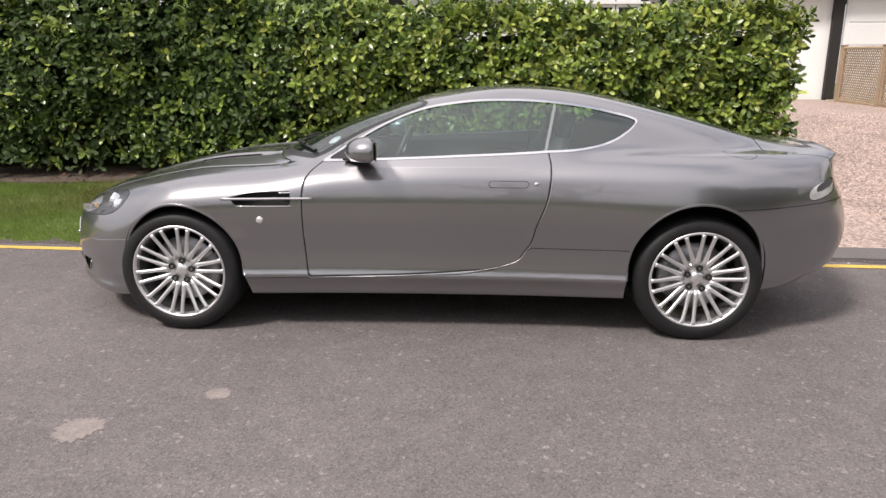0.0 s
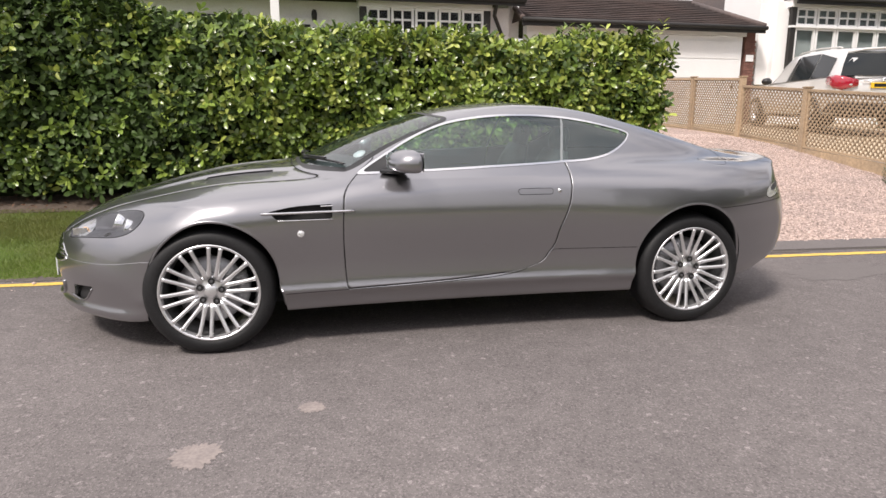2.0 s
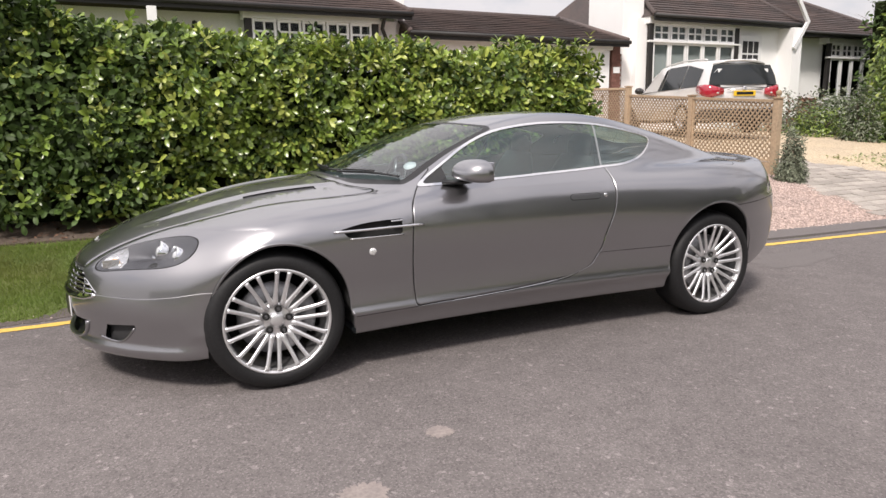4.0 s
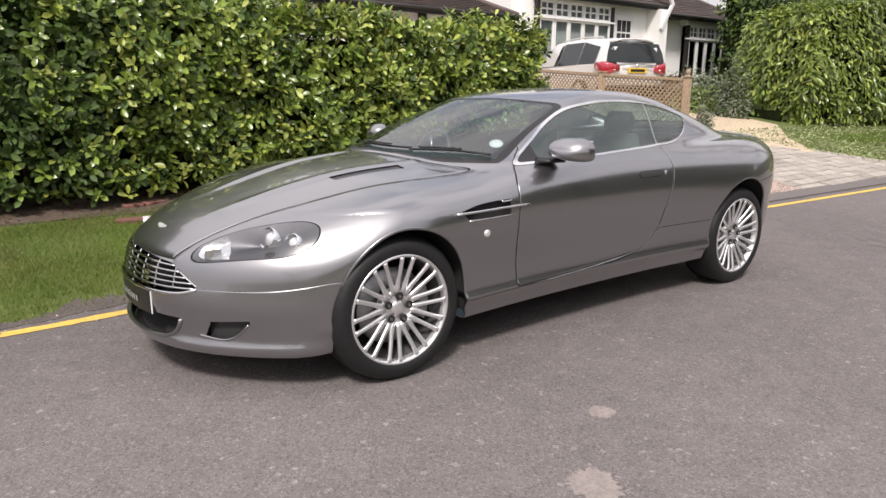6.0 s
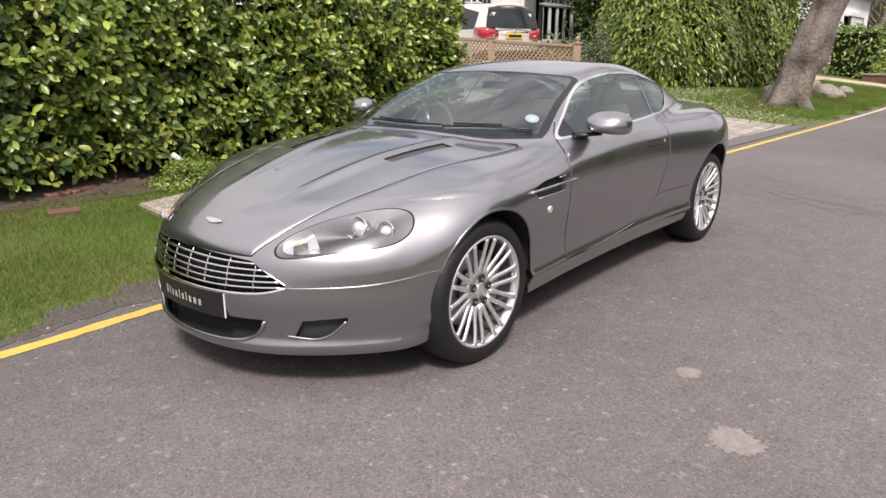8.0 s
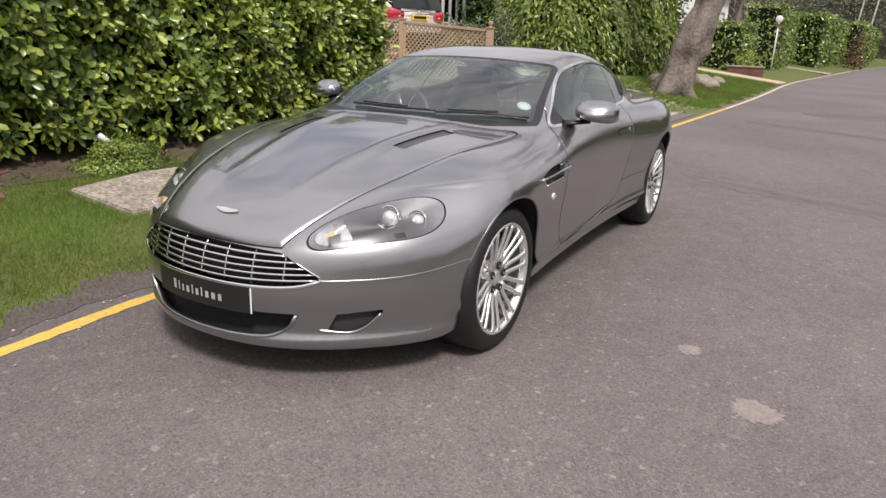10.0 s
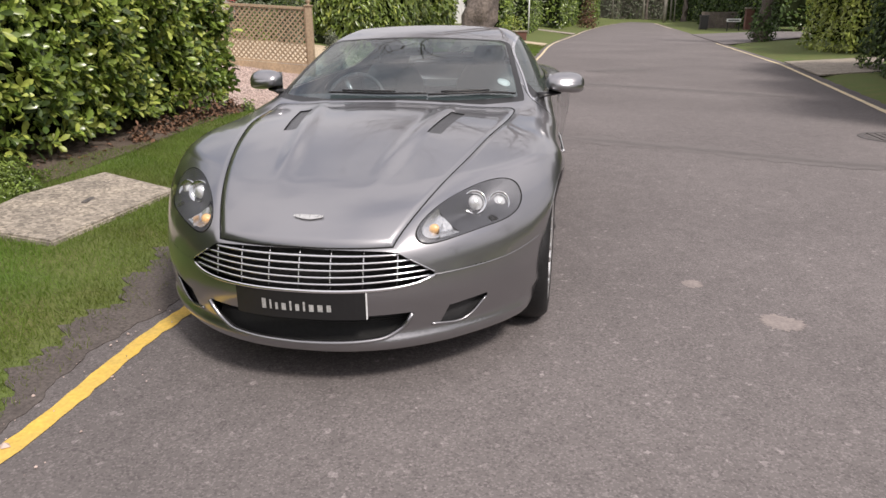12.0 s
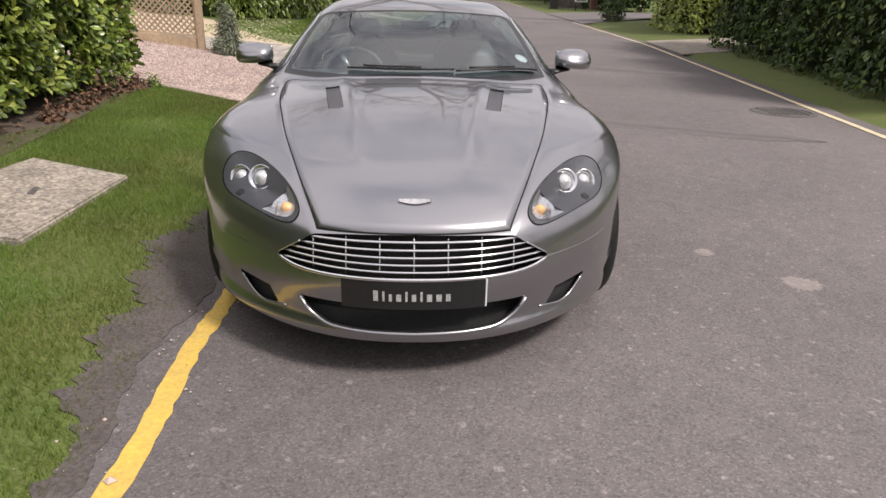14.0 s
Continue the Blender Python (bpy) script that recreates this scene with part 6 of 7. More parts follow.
def tiled_roof(house, x0, x1, y0, z0, y1, z1, hip0=0.0, hip1=0.0):
    """A roof slope laid in overlapping courses, with its fascia and gutter; hips pull the ridge in."""
    roof = thing("roof", "", "")
    roof.parent = house
    n = max(6, int(math.hypot(y1 - y0, z1 - z0) / .20))
    for i in range(n):
        u0, u1 = i / n, (i + 1.25) / n
        bm = bmesh.new()
        a0, a1 = x0 + hip0 * u0, x1 - hip1 * u0
        cols = max(2, int((a1 - a0) / .5))
        lift = .045
        rows = []
        for u, up in ((u0, lift), (u0, lift + .028), (u1, lift * .35)):
            rows.append([bm.verts.new((a0 + (a1 - a0) * k / cols, y0 + (y1 - y0) * u, z0 + (z1 - z0) * u + up + .006 * math.sin(k * 2.3 + i))) for k in range(cols + 1)])
        for r0, r1 in zip(rows, rows[1:]):
            for k in range(cols):
                bm.faces.new((r0[k], r0[k + 1], r1[k + 1], r1[k]))
        part("tile_course", bm, ROOF_TILE, roof)
    bm = bmesh.new()
    v = [bm.verts.new(c) for c in ((x0, y0, z0), (x1, y0, z0), (x1 - hip1, y1, z1), (x0 + hip0, y1, z1))]
    w = [bm.verts.new((c.co.x, 2 * y1 - c.co.y, c.co.z)) for c in v[:2]]
    bm.faces.new(v), bm.faces.new((v[3], v[2], w[1], w[0])), bm.faces.new((v[0], v[3], w[0])), bm.faces.new((v[2], v[1], w[1]))
    part("roof_deck", bm, ROOF_TILE, roof)
    part("fascia", box(bmesh.new(), (x0 - .02, y0 - .03, z0 - .14), (x1 + .02, y0 + .02, z0 + .03), .005), DARK_WOOD, roof)
    part("gutter", sweep(bmesh.new(), [(x0 - .03, y0 - .07, z0 + .01), (x1 + .03, y0 - .07, z0 - .01)], .055, sides=10), DARK_WOOD, roof, smooth=True)
    part("ridge", sweep(bmesh.new(), [(x0 + hip0, y1, z1 + .03), (x1 - hip1, y1, z1 + .03)], .09, sides=8), ROOF_TILE, roof, smooth=True)
    for k, (xa, xb) in enumerate(((x0, x0 + hip0), (x1, x1 - hip1))):
        if abs(xa - xb) > .05:
            part("hip_ridge", sweep(bmesh.new(), [(xa, y0, z0 + .06), (xb, y1, z1 + .05)], .075, sides=8), ROOF_TILE, roof, smooth=True)


# the house behind the hedge
h = thing("bungalow", "white rendered bungalow with bay window behind the hedge", "house")
boxed("wall", (-7, WALL_Y + .35, FLOOR_Z - .3), (4.85, WALL_Y + .65, 3.85), RENDER_WALL, h, bevel=.01)
make_bay(h, 1.05, 4.05, 2.0, 3.12, 3.70, WALL_Y, 5, (0, 1, 4))
dr = part("front_door", box(bmesh.new(), (-.95, WALL_Y + .28, FLOOR_Z - .1), (.10, WALL_Y + .345, 3.45), .01), WHITE_PAINT, h)
for k, (x, top) in enumerate(((-.70, 3.22), (-.41, 3.28), (-.12, 3.22))):
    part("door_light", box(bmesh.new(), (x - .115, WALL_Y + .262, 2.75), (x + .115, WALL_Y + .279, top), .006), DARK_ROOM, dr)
part("letter_box", box(bmesh.new(), (-.15 + .40, WALL_Y + .29, 2.92), (.62, WALL_Y + .346, 3.02), .006), DARK_ROOM, dr)
boxed("porch_post", (-1.22, WALL_Y - .5, FLOOR_Z - .2), (-1.02, WALL_Y - .3, 3.8), WHITE_PAINT, h, bevel=.012)
boxed("porch_side", (-3.4, WALL_Y + .30, FLOOR_Z - .2), (-1.6, WALL_Y + .346, 3.45), DARK_WOOD, h)
part("porch_lantern", lathe(bmesh.new(), ((.001, 3.62), (.05, 3.60), (.07, 3.52), (.06, 3.36), (.02, 3.33)), 10, "z", (-.2, WALL_Y + .1, 0)), DARK_WOOD, h, smooth=True)
tiled_roof(h, -7.5, 5.0, WALL_Y - .35, 3.95, WALL_Y + 4.2, 6.0, 2.0, 1.5)
boxed("gable_wall", (4.9, WALL_Y + .6, FLOOR_Z - .2), (5.2, WALL_Y + 4, 4.6), RENDER_WALL, h, bevel=.01)
part("downpipe", sweep(bmesh.new(), [(4.28, WALL_Y - .40, 3.92), (4.32, WALL_Y - .05, 3.60), (4.62, WALL_Y + .25, 3.15), (4.66, WALL_Y + .28, FLOOR_Z)], .05, sides=8), DARK_WOOD, h, smooth=True)
part("downpipe", sweep(bmesh.new(), [(5.0, WALL_Y + .25, 4.6), (5.0, WALL_Y + .25, FLOOR_Z)], .045, sides=8), DARK_WOOD, h, smooth=True)

# garage
h = thing("garage", "white garage with brown tiled roof behind the gravel drive", "garage")
boxed("wall", (5.25, WALL_Y + .1, FLOOR_Z - .3), (8.70, WALL_Y + .4, 3.42), RENDER_WALL, h, bevel=.01)
boxed("door_post", (8.56, WALL_Y - .02, FLOOR_Z - .2), (8.80, WALL_Y + .08, 3.40), DARK_WOOD, h)
gd = part("garage_door", box(bmesh.new(), (8.86, WALL_Y + .02, FLOOR_Z - .15), (11.62, WALL_Y + .07, 3.28), .006), WHITE_PAINT, h, "plain white garage door")
for i in range(1, 5):
    part("door_panel", box(bmesh.new(), (8.95, WALL_Y + .004, FLOOR_Z - .2 + .52 * i), (11.53, WALL_Y + .021, FLOOR_Z + .28 + .52 * i), .006), WHITE_PAINT, gd)
part("door_catch", box(bmesh.new(), (11.35, WALL_Y - .02, 1.85), (11.40, WALL_Y + .019, 2.0), .005), DARK_WOOD, gd)
boxed("lintel", (8.80, WALL_Y - .03, 3.29), (11.70, WALL_Y + .09, 3.42), WHITE_PAINT, h)
pier = thing("brick_pier", "", "")
pier.parent = h
boxed("pier_core", (11.72, WALL_Y + .02, FLOOR_Z - .2), (12.02, WALL_Y + .4, 3.42), BRICK, pier)
for r in range(34):
    for c in range(2):
        x = 11.70 + (.0 if r % 2 else -.06) + .19 * c
        boxed("brick", (max(x, 11.69), WALL_Y - .012, FLOOR_Z - .15 + .075 * r), (min(x + .18, 12.04), WALL_Y + .03, FLOOR_Z - .085 + .075 * r), BRICK, pier, bevel=0)
part("house_sign", box(bmesh.new(), (11.74, WALL_Y - .03, 2.62), (11.98, WALL_Y - .014, 2.80), .004), WHITE_PLASTIC, h, "small pale sign plate")
tiled_roof(h, 5.0, 12.05, WALL_Y - .30, 3.50, WALL_Y + 2.0, 4.40, .2, .9)

# neighbours
h = thing("bungalow", "white rendered bungalow with leaded bay window and brown roof", "house")
boxed("wall", (12.7, WALL_Y + .10, FLOOR_Z - .3), (19.6, WALL_Y + .45, 4.3), RENDER_WALL, h, bevel=.01)
make_bay(h, 13.22, 16.70, 1.9, 3.60, 4.12, WALL_Y, 5)
dr = part("front_door", box(bmesh.new(), (17.0, WALL_Y + .03, FLOOR_Z), (18.05, WALL_Y + .095, 3.95), .01), WHITE_PAINT, h)
for i in range(3):
    for j in range(4):
        part("door_light", box(bmesh.new(), (17.16 + .26 * i, WALL_Y + .015, 2.05 + .44 * j), (17.37 + .26 * i, WALL_Y + .032, 2.43 + .44 * j), .004), DARK_ROOM, dr)
part("buttress", slab(bmesh.new(), [(18.9, WALL_Y - .5), (19.35, WALL_Y - .5), (19.35, WALL_Y + .36), (18.9, WALL_Y + .36)], FLOOR_Z - .2, 4.2), RENDER_WALL, h)
part("bargeboard", sweep(bmesh.new(), [(18.9, WALL_Y - .55, 3.5), (19.5, WALL_Y - .55, 4.4), (18.6, WALL_Y - .55, 5.6)], .10, .06, up=(0, 1, 0), sides=4), WHITE_PAINT, h)
tiled_roof(h, 13.0, 19.5, WALL_Y - .32, 4.32, WALL_Y + 3.5, 6.6, 1.6, .4)
boxed("chimney_wall", (12.3, WALL_Y + .28, 2.0), (13.1, WALL_Y + 2.0, 6.2), RENDER_WALL, h, bevel=.01)

h = thing("bungalow", "white rendered bungalow further along with brown hipped roof", "house")
boxed("wall", (19.7, WALL_Y + .6, FLOOR_Z - .3), (25.6, WALL_Y + .9, 4.05), RENDER_WALL, h, bevel=.01)
make_bay(h, 21.9, 25.0, 1.9, 3.35, 3.85, WALL_Y + .3, 5)
boxed("wall_plinth", (19.8, WALL_Y + .45, FLOOR_Z - .2), (21.6, WALL_Y + .59, 1.9), BRICK, h)
tiled_roof(h, 19.7, 25.6, WALL_Y - .1, 4.12, WALL_Y + 3.4, 6.0, .6, 2.4)
h = thing("bungalow", "white house glimpsed beyond the tree", "house")
boxed("wall", (43.3, 6.3, FLOOR_Z - .3), (53, 6.6, 5.1), RENDER_WALL, h, bevel=.01)
boxed("wall", (43.0, 6.3, FLOOR_Z - .3), (43.295, 12.5, 5.1), RENDER_WALL, h, bevel=.01)
make_bay(h, 45, 49, 1.9, 3.0, 3.6, 6.0, 5)
tiled_roof(h, 42.5, 53.4, 5.8, 5.15, 9.5, 7.4, 2, 2)

# ---- the parked silver estate car on the neighbour's drive ----
def make_suv():
    h = 75.0
    at = Matrix.Translation((10.5, 7.0, .88)) @ pose(0, 0, 0, 0, 0, h)
    car = thing("parked_car", "silver estate car parked on the neighbour's drive", "car", at)
    # sections from tail to nose: place, half width, belt height, roof half width, roof height
    sec = [(0.0, .80, .98, .60, 1.02), (.06, .86, 1.00, .66, 1.42), (.35, .90, 1.02, .66, 1.62), (.9, .93, 1.01, .68, 1.665), (1.6, .94, 1.0, .68, 1.67), (2.5, .94, .98, .665, 1.62),
           (2.85, .93, .97, .64, 1.48), (3.35, .92, .96, .62, 1.02), (4.0, .88, .90, .55, .96), (4.45, .78, .80, .45, .84), (4.62, .62, .66, .35, .68)]
    grid = []
    for x, w, b, rw, rz in sec:
        ring = [(w * .93, .32), (w, .55), (w * 1.0, .78), (w * .97, b)]
        ring += [(rw + (w * .97 - rw) * .12, b + (rz - b) * .80), (rw * .92, b + (rz - b) * .96), (rw * .5, rz), (0, rz + .01)]
        grid.append([(x, y, z) for y, z in ring])
    def strip(name, cols, rows, mat, label="", push=0.0, parent=car):
        for sd in (1, -1):
            bm = bmesh.new()
            vs = [[bm.verts.new((grid[i][j][0], sd * (grid[i][j][1] + push), grid[i][j][2])) for j in rows] for i in cols]
            for a, b in zip(vs, vs[1:]):
                for k in range(len(rows) - 1):
                    bm.faces.new((a[k], a[k + 1], b[k + 1], b[k]) if sd > 0 else (a[k + 1], a[k], b[k], b[k + 1]))
            bmesh.ops.subdivide_edges(bm, edges=bm.edges[:], cuts=2, smooth=.6, use_grid_fill=True)
            part(name, bm, mat, parent, label, True)
    every = list(range(len(sec)))
    strip("body_side", every, [0, 1, 2, 3], SILVER_PAINT)
    strip("roof", every, [5, 6, 7], SILVER_PAINT)
    strip("window_frame", [1, 2, 3, 4, 5, 6, 7], [3, 4, 5], SILVER_PAINT)
    strip("bonnet_edge", [7, 8, 9, 10], [3, 4, 5], SILVER_PAINT)
    for sd in (1, -1):
        for x0, x1, t0, t1 in ((.42, 1.08, .82, 1.06), (1.11, 1.97, 1.06, 1.09), (2.0, 3.2, 1.09, .30)):
            bm = bmesh.new()
            for x, u in ((x0, t0), (x1, t1)):
                b = float(np.interp(x, [s[0] for s in sec], [s[2] for s in sec]))
                rz = float(np.interp(x, [s[0] for s in sec], [s[4] for s in sec]))
                rw, w = float(np.interp(x, [s[0] for s in sec], [s[3] for s in sec])), float(np.interp(x, [s[0] for s in sec], [s[1] for s in sec])) * .97
                top = b + .05 + (rz - b - .05) * .78 * u
                yt = w + (rw + (w - rw) * .12 - w) * ((top - b) / ((rz - b) * .8 + 1e-6))
                bm.verts.new((x, sd * (w + .006), b + .035)), bm.verts.new((x, sd * (yt + .008), max(top, b + .05)))
            v = list(bm.verts)
            bm.faces.new((v[0], v[2], v[3], v[1]))
            part("side_window", bm, DARK_GLASS, car, "dark side window glass")
        tl = thing("tail_lamp", "", "")
        tl.parent = car
        part("lamp_lens", sweep(bmesh.new(), [(.34, sd * .905, .99), (.10, sd * .880, .955), (-.015, sd * .79, .925), (-.03, sd * .50, .925)], [.085, .135, .14, .07], [.04, .045, .04, .03], up=(-.6, sd * 1.0, 0), sides=10), RED_LENS, tl, "red tail lamp", True)
        part("lamp_strip", sweep(bmesh.new(), [(.02, sd * .80, .90), (-.060, sd * .62, .895)], .018, sides=6), CLEAR_LENS, tl, "", True)
        ms = bmesh.new()
        bmesh.ops.create_uvsphere(ms, u_segments=16, v_segments=10, radius=1, matrix=Matrix.Translation((2.85, sd * 1.06, 1.06)) @ Matrix.Diagonal((.09, .12, .085, 1)))
        part("door_mirror", ms, BLACK, car, "", True)
        part("roof_rail", sweep(bmesh.new(), [(.5, sd * .60, 1.63), (.6, sd * .61, 1.655), (1.4, sd * .62, 1.685), (2.2, sd * .60, 1.65), (2.35, sd * .59, 1.62)], .018, sides=6), SILVER_PAINT, car, "", True)
        for x in (.95, 3.72):
            wh = thing("wheel", "", "")
            wh.parent = car
            wh.matrix_local = Matrix.Translation((x, sd * .83, .36))
            part("tyre", lathe(bmesh.new(), ((.24, -.11), (.33, -.11), (.36, -.07), (.36, .07), (.33, .11), (.24, .11)), 32), RUBBER, wh, "", True)
            part("rim", lathe(bmesh.new(), ((.001, -.09), (.10, -.10), (.22, -.09), (.245, -.105), (.245, .1)), 32), ALLOY, wh, "", True)
    # tail: gate, glass, plate
    bm = bmesh.new()
    rows = []
    for z, w, x in ((.34, .80, .02), (.62, .86, -.03), (.86, .86, -.035), (1.0, .82, .0), (1.06, .78, .03)):
        rows.append([bm.verts.new((x + .10 * (u * u), w * u, z)) for u in np.linspace(-1, 1, 13)])
    for a, b in zip(rows, rows[1:]):
        for k in range(12):
            bm.faces.new((a[k + 1], a[k], b[k], b[k + 1]))
    gate = part("tailgate", bm, SILVER_PAINT, car, "", True)
    bm = bmesh.new()
    rows = []
    for z, w, x in ((1.07, .82, -.035), (1.27, .78, -.01), (1.50, .69, .05)):
        rows.append([bm.verts.new((x + .07 * (u * u), w * u, z)) for u in np.linspace(-1, 1, 13)])
    for a, b in zip(rows, rows[1:]):
        for k in range(12):
            bm.faces.new((a[k + 1], a[k], b[k], b[k + 1]))
    part("rear_window", bm, DARK_GLASS, gate, "dark rear window", True)
    part("roof_spoiler", sweep(bmesh.new(), [(.30, -.60, 1.53), (.20, -.35, 1.585), (.17, 0, 1.60), (.20, .35, 1.585), (.30, .60, 1.53)], .09, .028, sides=10), SILVER_PAINT, gate, "", True)
    part("number_plate", box(bmesh.new(), (-.062, -.26, .83), (-.045, .26, .94), .004), YELLOW_PLATE, gate, "yellow number plate")
    part("plate_wording", box(bmesh.new(), (-.0665, -.20, .855), (-.0625, .20, .915)), BLACK, gate, "plain dark bar")
    part("badge", lathe(bmesh.new(), ((.001, -.052), (.035, -.05), (.042, -.03)), 20, "x", (0, 0, 1.0)), CHROME, gate, "plain round badge", True)
    part("gate_trim", sweep(bmesh.new(), [(-.05, -.42, .965), (-.058, 0, .97), (-.05, .42, .965)], .014, sides=6), CHROME, gate, "", True)
    bm = bmesh.new()
    box(bm, (-.03, -.88, .34), (.5, .88, .56), .05)
    part("rear_bumper", bm, BLACK, car, "", True)
    boxed("underbody", (.3, -.8, .25), (4.3, .8, .5), LINER, car)
    return car


DARK_GLASS = material("dark car glass", (.022, .026, .028), rough=.08, vary=.1, bump=0, spec=.5)
make_suv()


# ---- trees ----
def make_tree(label, at, tall, girth, seed, lean=(0, 0), levels=4, kids=4, name="tree", bare=True):
    """A bare tree: a tapered, knotted trunk and a crown of branches and twigs."""
    r = random.Random(seed)
    tree = thing(name, label, "tree", (at[0], at[1], float(land(at[0], at[1])) - .1))
    crown = bmesh.new()

    def limb(bm, p, d, length, rad, level):
        path, rads = [p.copy()], [rad]
        q, dd = p.copy(), d.copy()
        n = 5 if level < 2 else 3
        for i in range(n):
            dd = (dd + Vector((r.gauss(0, .16), r.gauss(0, .16), .06 + r.gauss(0, .10)))).normalized()
            q = q + dd * length / n
            path.append(q.copy()), rads.append(rad * (1 - .72 * (i + 1) / n))
        sweep(bm, path, rads, sides=7 if level < 2 else (5 if level < 3 else 3), ends=False)
        if level >= levels:
            return
        for i in range(kids + (1 if level else 2)):
            k = r.randint(max(1, n - 3), n)
            side = Vector((r.gauss(0, 1), r.gauss(0, 1), r.gauss(.25, .5))).normalized()
            limb(bm, path[k], (dd * .75 + side).normalized(), length * r.uniform(.5, .75), max(rads[k] * .75, .006), level + 1)

    trunk = bmesh.new()
    hgt = min(tall * .33, 4.95)
    pts, rad = [], []
    for i in range(17):
        u = i / 16
        pts.append((lean[0] * u * hgt + .06 * math.sin(u * 7 + seed), lean[1] * u * hgt + .05 * math.sin(u * 9), hgt * u))
        rad.append(girth * (.62 * math.exp(-u * 13) + 1 - .30 * u) * (1 + .07 * math.sin(u * 23) + .26 * math.exp(-((u - .26) / .06) ** 2) + .16 * math.exp(-((u - .52) / .05) ** 2)))
    sweep(trunk, pts, rad, sides=28)
    burls = [(r.uniform(0, 6.28), hgt * h, girth * r.uniform(.5, .9), r.uniform(.18, .36)) for h in (.05, .09, .13, .20, .24, .27, .33, .42, .50, .55, .68)]
    for v in trunk.verts:
        u = v.co.z / hgt
        cx, cy = lean[0] * v.co.z, lean[1] * v.co.z
        a = math.atan2(v.co.y - cy, v.co.x - cx)
        lump = sum(amp * math.exp(-((v.co.z - z) ** 2 + (girth * math.remainder(a - b, 2 * math.pi)) ** 2) / (wide * wide)) for b, z, wide, amp in burls)
        k = 1 + lump + .22 * math.exp(-u * 14) * math.sin(a * 4 + seed) + .10 * math.sin(a * 5 + v.co.z * 2) + .07 * math.sin(a * 3 - v.co.z * 5) + .20 * noise.noise(v.co * 1.6) + .12 * noise.noise(v.co * 4.5) + .05 * noise.noise(v.co * 11)
        v.co.x, v.co.y = cx + (v.co.x - cx) * k, cy + (v.co.y - cy) * k
    bmesh.ops.subdivide_edges(trunk, edges=trunk.edges[:], cuts=1, smooth=.3, use_grid_fill=True)
    part("trunk", trunk, BARK, tree, "knotted grey-brown trunk", True)
    top = Vector(pts[-1])
    for i in range(5):
        a = 2 * math.pi * (i + r.random() * .5) / 5
        limb(crown, Vector(pts[14 if i % 2 else 16]), Vector((math.cos(a) * .8, math.sin(a) * .8, 1)).normalized(), tall * .33, girth * .50, 1)
    tagged(part("crown", crown, BARK, tree, "bare branches and twigs", True), kind="stuff")
    return tree


street_tree = make_tree("large leaning roadside tree with a knotted trunk and bare branches", (14.5, 1.68), 21, .355, 3, (.22, -.19), 4, 4)
far_a = make_tree("bare brown woodland tree in the distance", (62, 9.5), 14, .22, 5, (.02, .02), 3, 3)
far_b = make_tree("bare brown woodland tree in the distance", (70, -16), 16, .25, 9, (-.03, .02), 3, 3)
r = random.Random(4)
for i in range(70):
    x = r.uniform(60, 150)
    y = r.choice((r.uniform(6, 34), r.uniform(-50, -16), r.uniform(-16, 6) if x > 120 else r.uniform(6, 24)))
    s = r.uniform(.7, 1.25)
    copy_thing(r.choice((far_a, far_b)), Matrix.Translation((x, y, float(land(x, y)) - .1)) @ pose(0, 0, 0, 0, 0, r.uniform(0, 360)) @ Matrix.Scale(s, 4))
for i in range(10):
    x = 22 + 4.5 * i + r.uniform(-1, 1)
    copy_thing(r.choice((far_a, far_b)), Matrix.Translation((x, -17 - r.uniform(0, 8), .1)) @ pose(0, 0, 0, 0, 0, r.uniform(0, 360)) @ Matrix.Scale(r.uniform(.6, .9), 4))
for i in range(5):
    x = -14 + 7.5 * i + r.uniform(-1, 1)
    copy_thing(r.choice((far_a, far_b)), Matrix.Translation((x, -13 - r.uniform(0, 3), .1)) @ pose(0, 0, 0, 0, 0, r.uniform(0, 360)) @ Matrix.Scale(r.uniform(.55, .8), 4))
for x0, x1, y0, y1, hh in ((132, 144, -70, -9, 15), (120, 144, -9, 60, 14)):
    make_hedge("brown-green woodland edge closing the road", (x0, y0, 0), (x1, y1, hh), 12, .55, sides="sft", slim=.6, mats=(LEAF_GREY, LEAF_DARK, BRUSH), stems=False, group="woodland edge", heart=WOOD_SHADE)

dark = make_tree("dark ivy-clad tree trunk at the junction", (30.3, -9.7), 11, .24, 12, (.02, .0), 3, 3)
make_bush("shrub", "dark ivy climbing the trunk at the junction", (30.3, -9.7), (.6, .6, 2.6), 700, .2, (LEAF_DARK, LEAF_DARK))
# pale birch stems at the bend
for k, (x, y) in enumerate(((96, -13.5), (101, -15.5), (108, -15.2), (112, -4.2), (116, -17), (118, -2.5), (119, -13), (119, -8))):
    b = thing("birch_stem", "slim pale birch stem at the far bend", "tree", (x, y, float(land(x, y)) - .1), "birches at the bend")
    part("trunk", sweep(bmesh.new(), [(0, 0, 0), (.1 * (-1) ** k, .1, 4), (.3, .25 * (-1) ** k, 9), (.2, .1, 14)], [.17, .14, .10, .03], sides=7), PALE_BARK, b, smooth=True)
fw = thing("garden_wall", "low grey timber fence behind the bin", "fence", (58, -13.2, .1))
for k in range(12):
    part("board", box(bmesh.new(), (-.03, -.6 + .30 * k - 1.5, 0), (.03, -.32 + .30 * k - 1.5, 1.3), .006), BARK, fw)

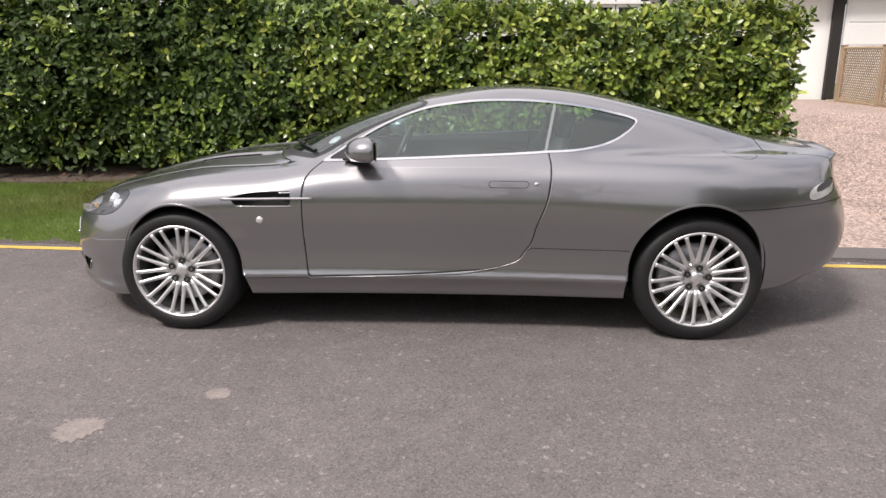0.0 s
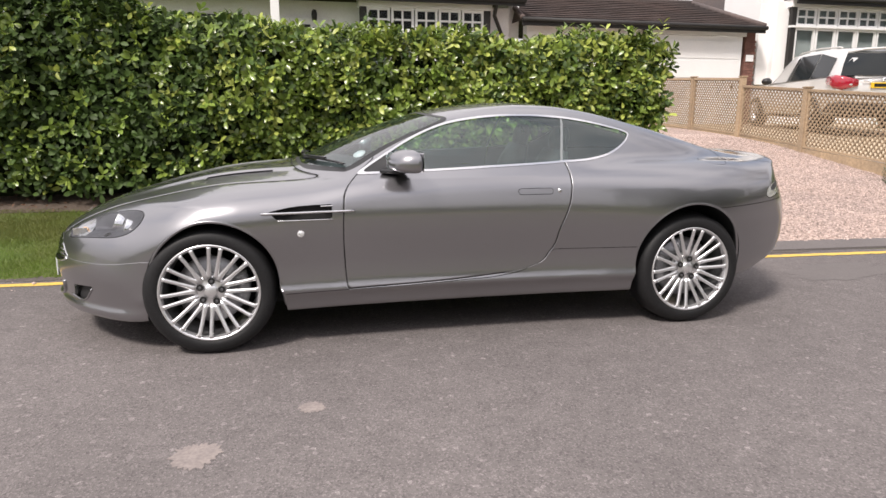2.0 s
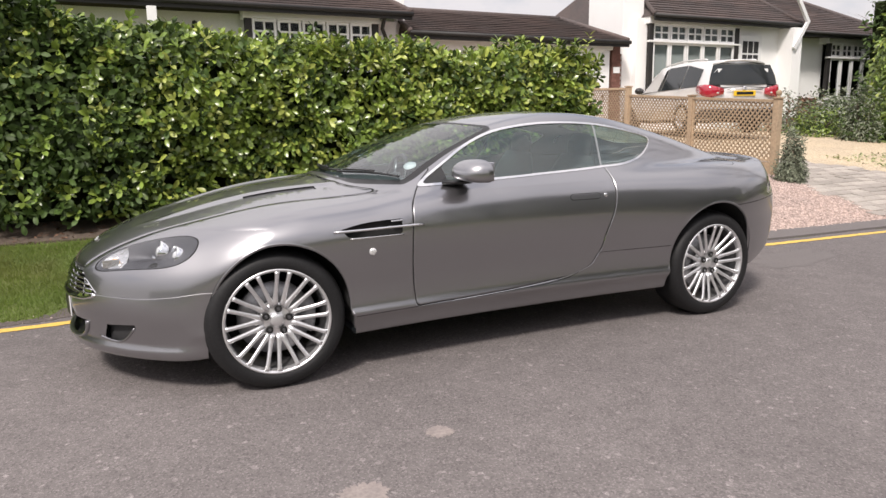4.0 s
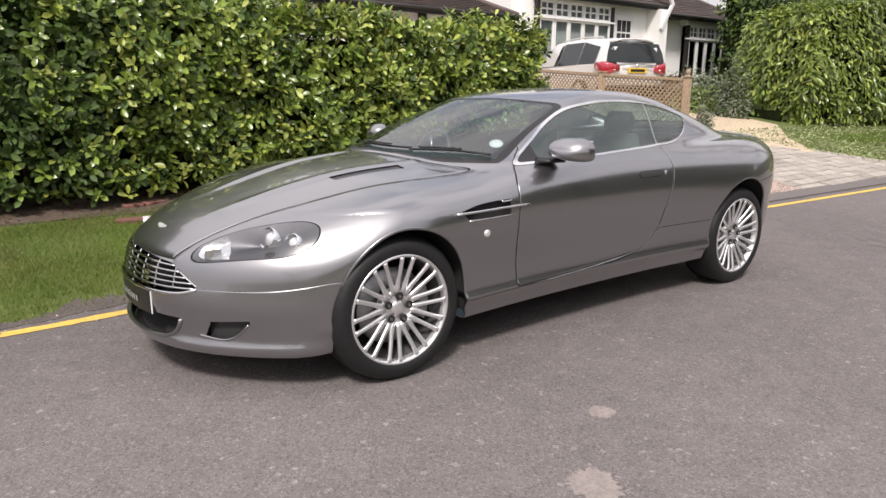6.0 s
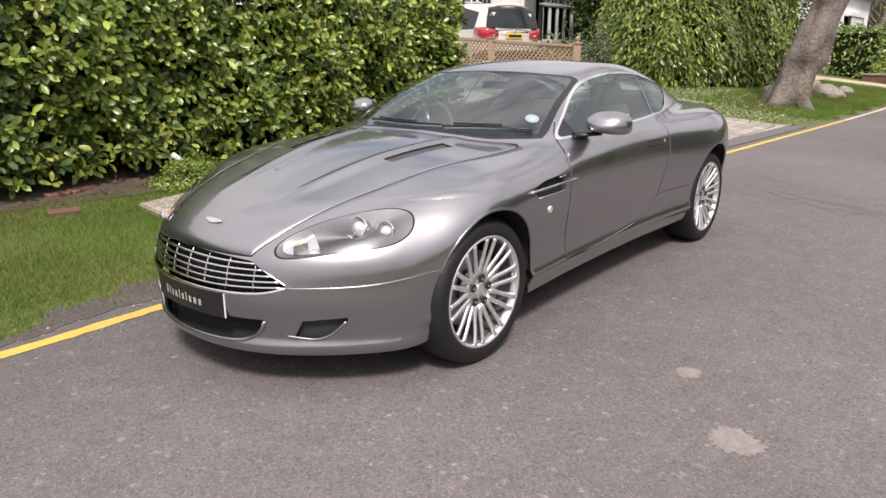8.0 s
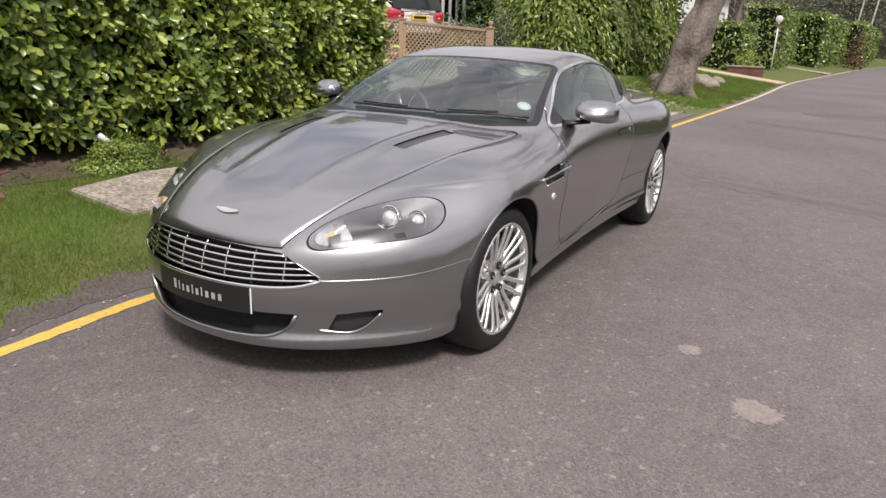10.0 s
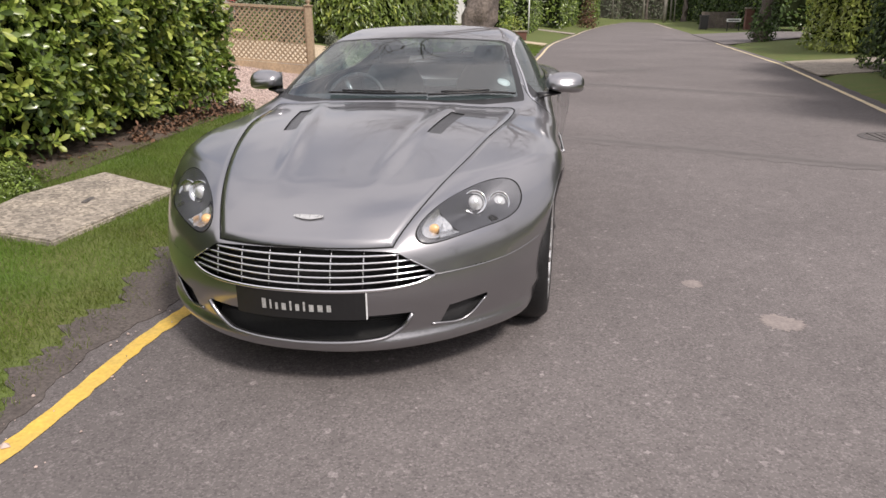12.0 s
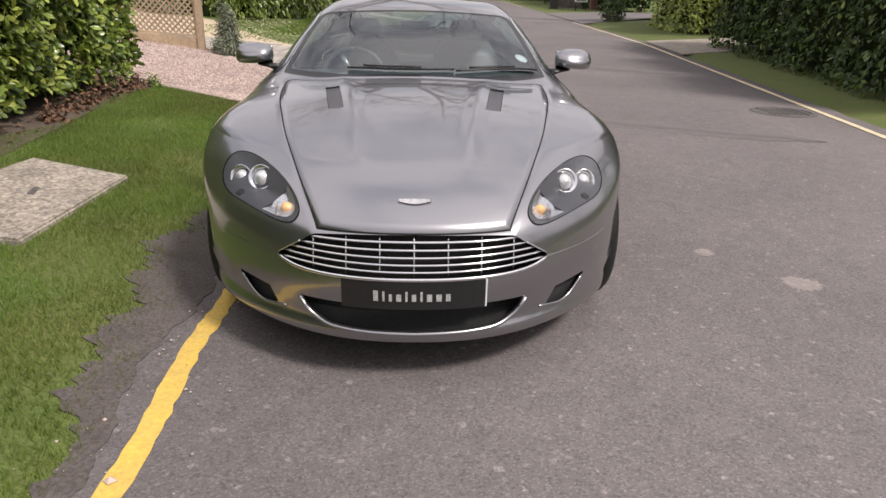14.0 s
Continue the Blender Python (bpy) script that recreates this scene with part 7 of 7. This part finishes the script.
# low brick wall behind the far drive
lw = thing("garden_wall", "low red brick garden wall beside the far drive", "wall", (30.2, 1.1, float(land(30.2, 1.1)) - .1))
part("wall_body", box(bmesh.new(), (-.11, 0, 0), (.11, 1.5, .50), .01), BRICK, lw)
part("coping", box(bmesh.new(), (-.15, -.04, .502), (.15, 1.54, .57), .012), CONCRETE, lw, "pale stone coping")

# stones on the far verge
for k, (x, y, s) in enumerate(((18.9, 1.5, .35), (19.8, 1.9, .45), (21.0, 2.7, .5), (21.6, 1.7, .3), (17.6, 2.9, .3))):
    bm = bmesh.new()
    bmesh.ops.create_icosphere(bm, subdivisions=3, radius=1)
    for v in bm.verts:
        v.co *= 1 + .28 * noise.noise(v.co * 1.7 + Vector((k * 5, 0, 0)))
        v.co.z *= .55
    st = thing("stone", "grey weathered stone on the grass verge", "stone", (x, y, float(land(x, y)) + s * .15), "stones on the verge")
    ob = part("stone_body", bm, CONCRETE, st, smooth=True)
    ob.scale = (s, s * .8, s)

# street furniture in the distance
def make_signpost(at, tall, label):
    s = thing("street_sign", label, "sign", (at[0], at[1], float(land(*at))))
    part("sign_pole", sweep(bmesh.new(), [(0, 0, -.1), (.02, 0, tall)], .04, sides=8), WHITE_PAINT, s, smooth=True)
    part("sign_plate", lathe(bmesh.new(), ((.001, -.07), (.17, -.07), (.18, -.06), (.17, -.05), (.001, -.05)), 24, "x", (.02, 0, tall - .1)), WHITE_PLASTIC, s, "round white road sign", True)
    part("sign_band", box(bmesh.new(), (-.06, -.10, tall - .52), (-.045, .10, tall - .34), .004), BRICK, s, "small orange-brown plate")
    return s


make_signpost((37.4, 1.42), 2.75, "round road sign on a pale pole by the verge")
nb = thing("name_board", "low white street name board by the junction", "sign", (50, -12.6, .15))
part("board", box(bmesh.new(), (-.02, -.5, .55), (.02, .5, .78), .006), WHITE_PLASTIC, nb)
part("board_wording", box(bmesh.new(), (-.026, -.38, .63), (-.021, .38, .70)), BLACK, nb, "plain dark bar")
for y in (-.4, .4):
    part("board_leg", box(bmesh.new(), (-.03, y - .03, -.1), (.03, y + .03, .55), .005), BLACK, nb)
bn = thing("wheeled_bin", "dark wheeled refuse bin by the side road", "bin", (52, -10.9, .1))
part("bin_body", box(bmesh.new(), (-.28, -.28, .05), (.28, .28, 1.0), .04), BLACK, bn)
part("bin_lid", box(bmesh.new(), (-.31, -.31, 1.002), (.31, .31, 1.08), .03), BLACK, bn)
for y in (-.24, .24):
    part("bin_wheel", lathe(bmesh.new(), ((.001, y - .03), (.10, y - .03), (.10, y + .03), (.001, y + .03)), 16, "y", (.26, 0, .10)), RUBBER, bn)
gp = thing("gate_pier", "brick gate pier at the far junction", "gate pier", (52.5, -14.2, .1))
part("pier_body", box(bmesh.new(), (-.28, -.28, 0), (.28, .28, 1.5), .01), BRICK, gp)
part("pier_cap", box(bmesh.new(), (-.34, -.34, 1.502), (.34, .34, 1.6), .02), CONCRETE, gp)

# setts of the neighbour's apron, each a stone of its own
apron = flat_piece("sett_apron", [(5.9, edge(5.9) + .34), (10.6, edge(10.6) + .36), (10.3, 2.4), (9.3, 3.7), (8.1, 4.1), (7.4, 3.25)], .012, SETT, "grey stone sett apron of the neighbour's drive", "drive")
bm = box(bmesh.new(), (-.145, -.095, -.03), (.145, .095, .02), .008)
stone = bpy.data.meshes.new("sett")
bm.to_mesh(stone), bm.free()
stone.materials.append(SETT)
made = 0
for i in range(16):
    for j in range(20):
        x, y = 6.0 + .30 * i + (.15 if j % 2 else 0), .74 + .2 * j
        u = (y - .9) / 2.3
        if y < edge(x) + .42 or x > 10.4 - .38 * max(0, y - .8) or x < 6.05 + .55 * max(0, y - .9) or made >= 290:
            continue
        ob = new("sett", stone)
        ob.parent = apron
        ob.matrix_local = Matrix.Translation((x, y, float(land(x, y)) + .012 + rng.uniform(-.004, .004))) @ pose(0, 0, 0, 6.4 + rng.normal(0, .8), rng.normal(0, .8), rng.normal(0, 1.2))
        made += 1
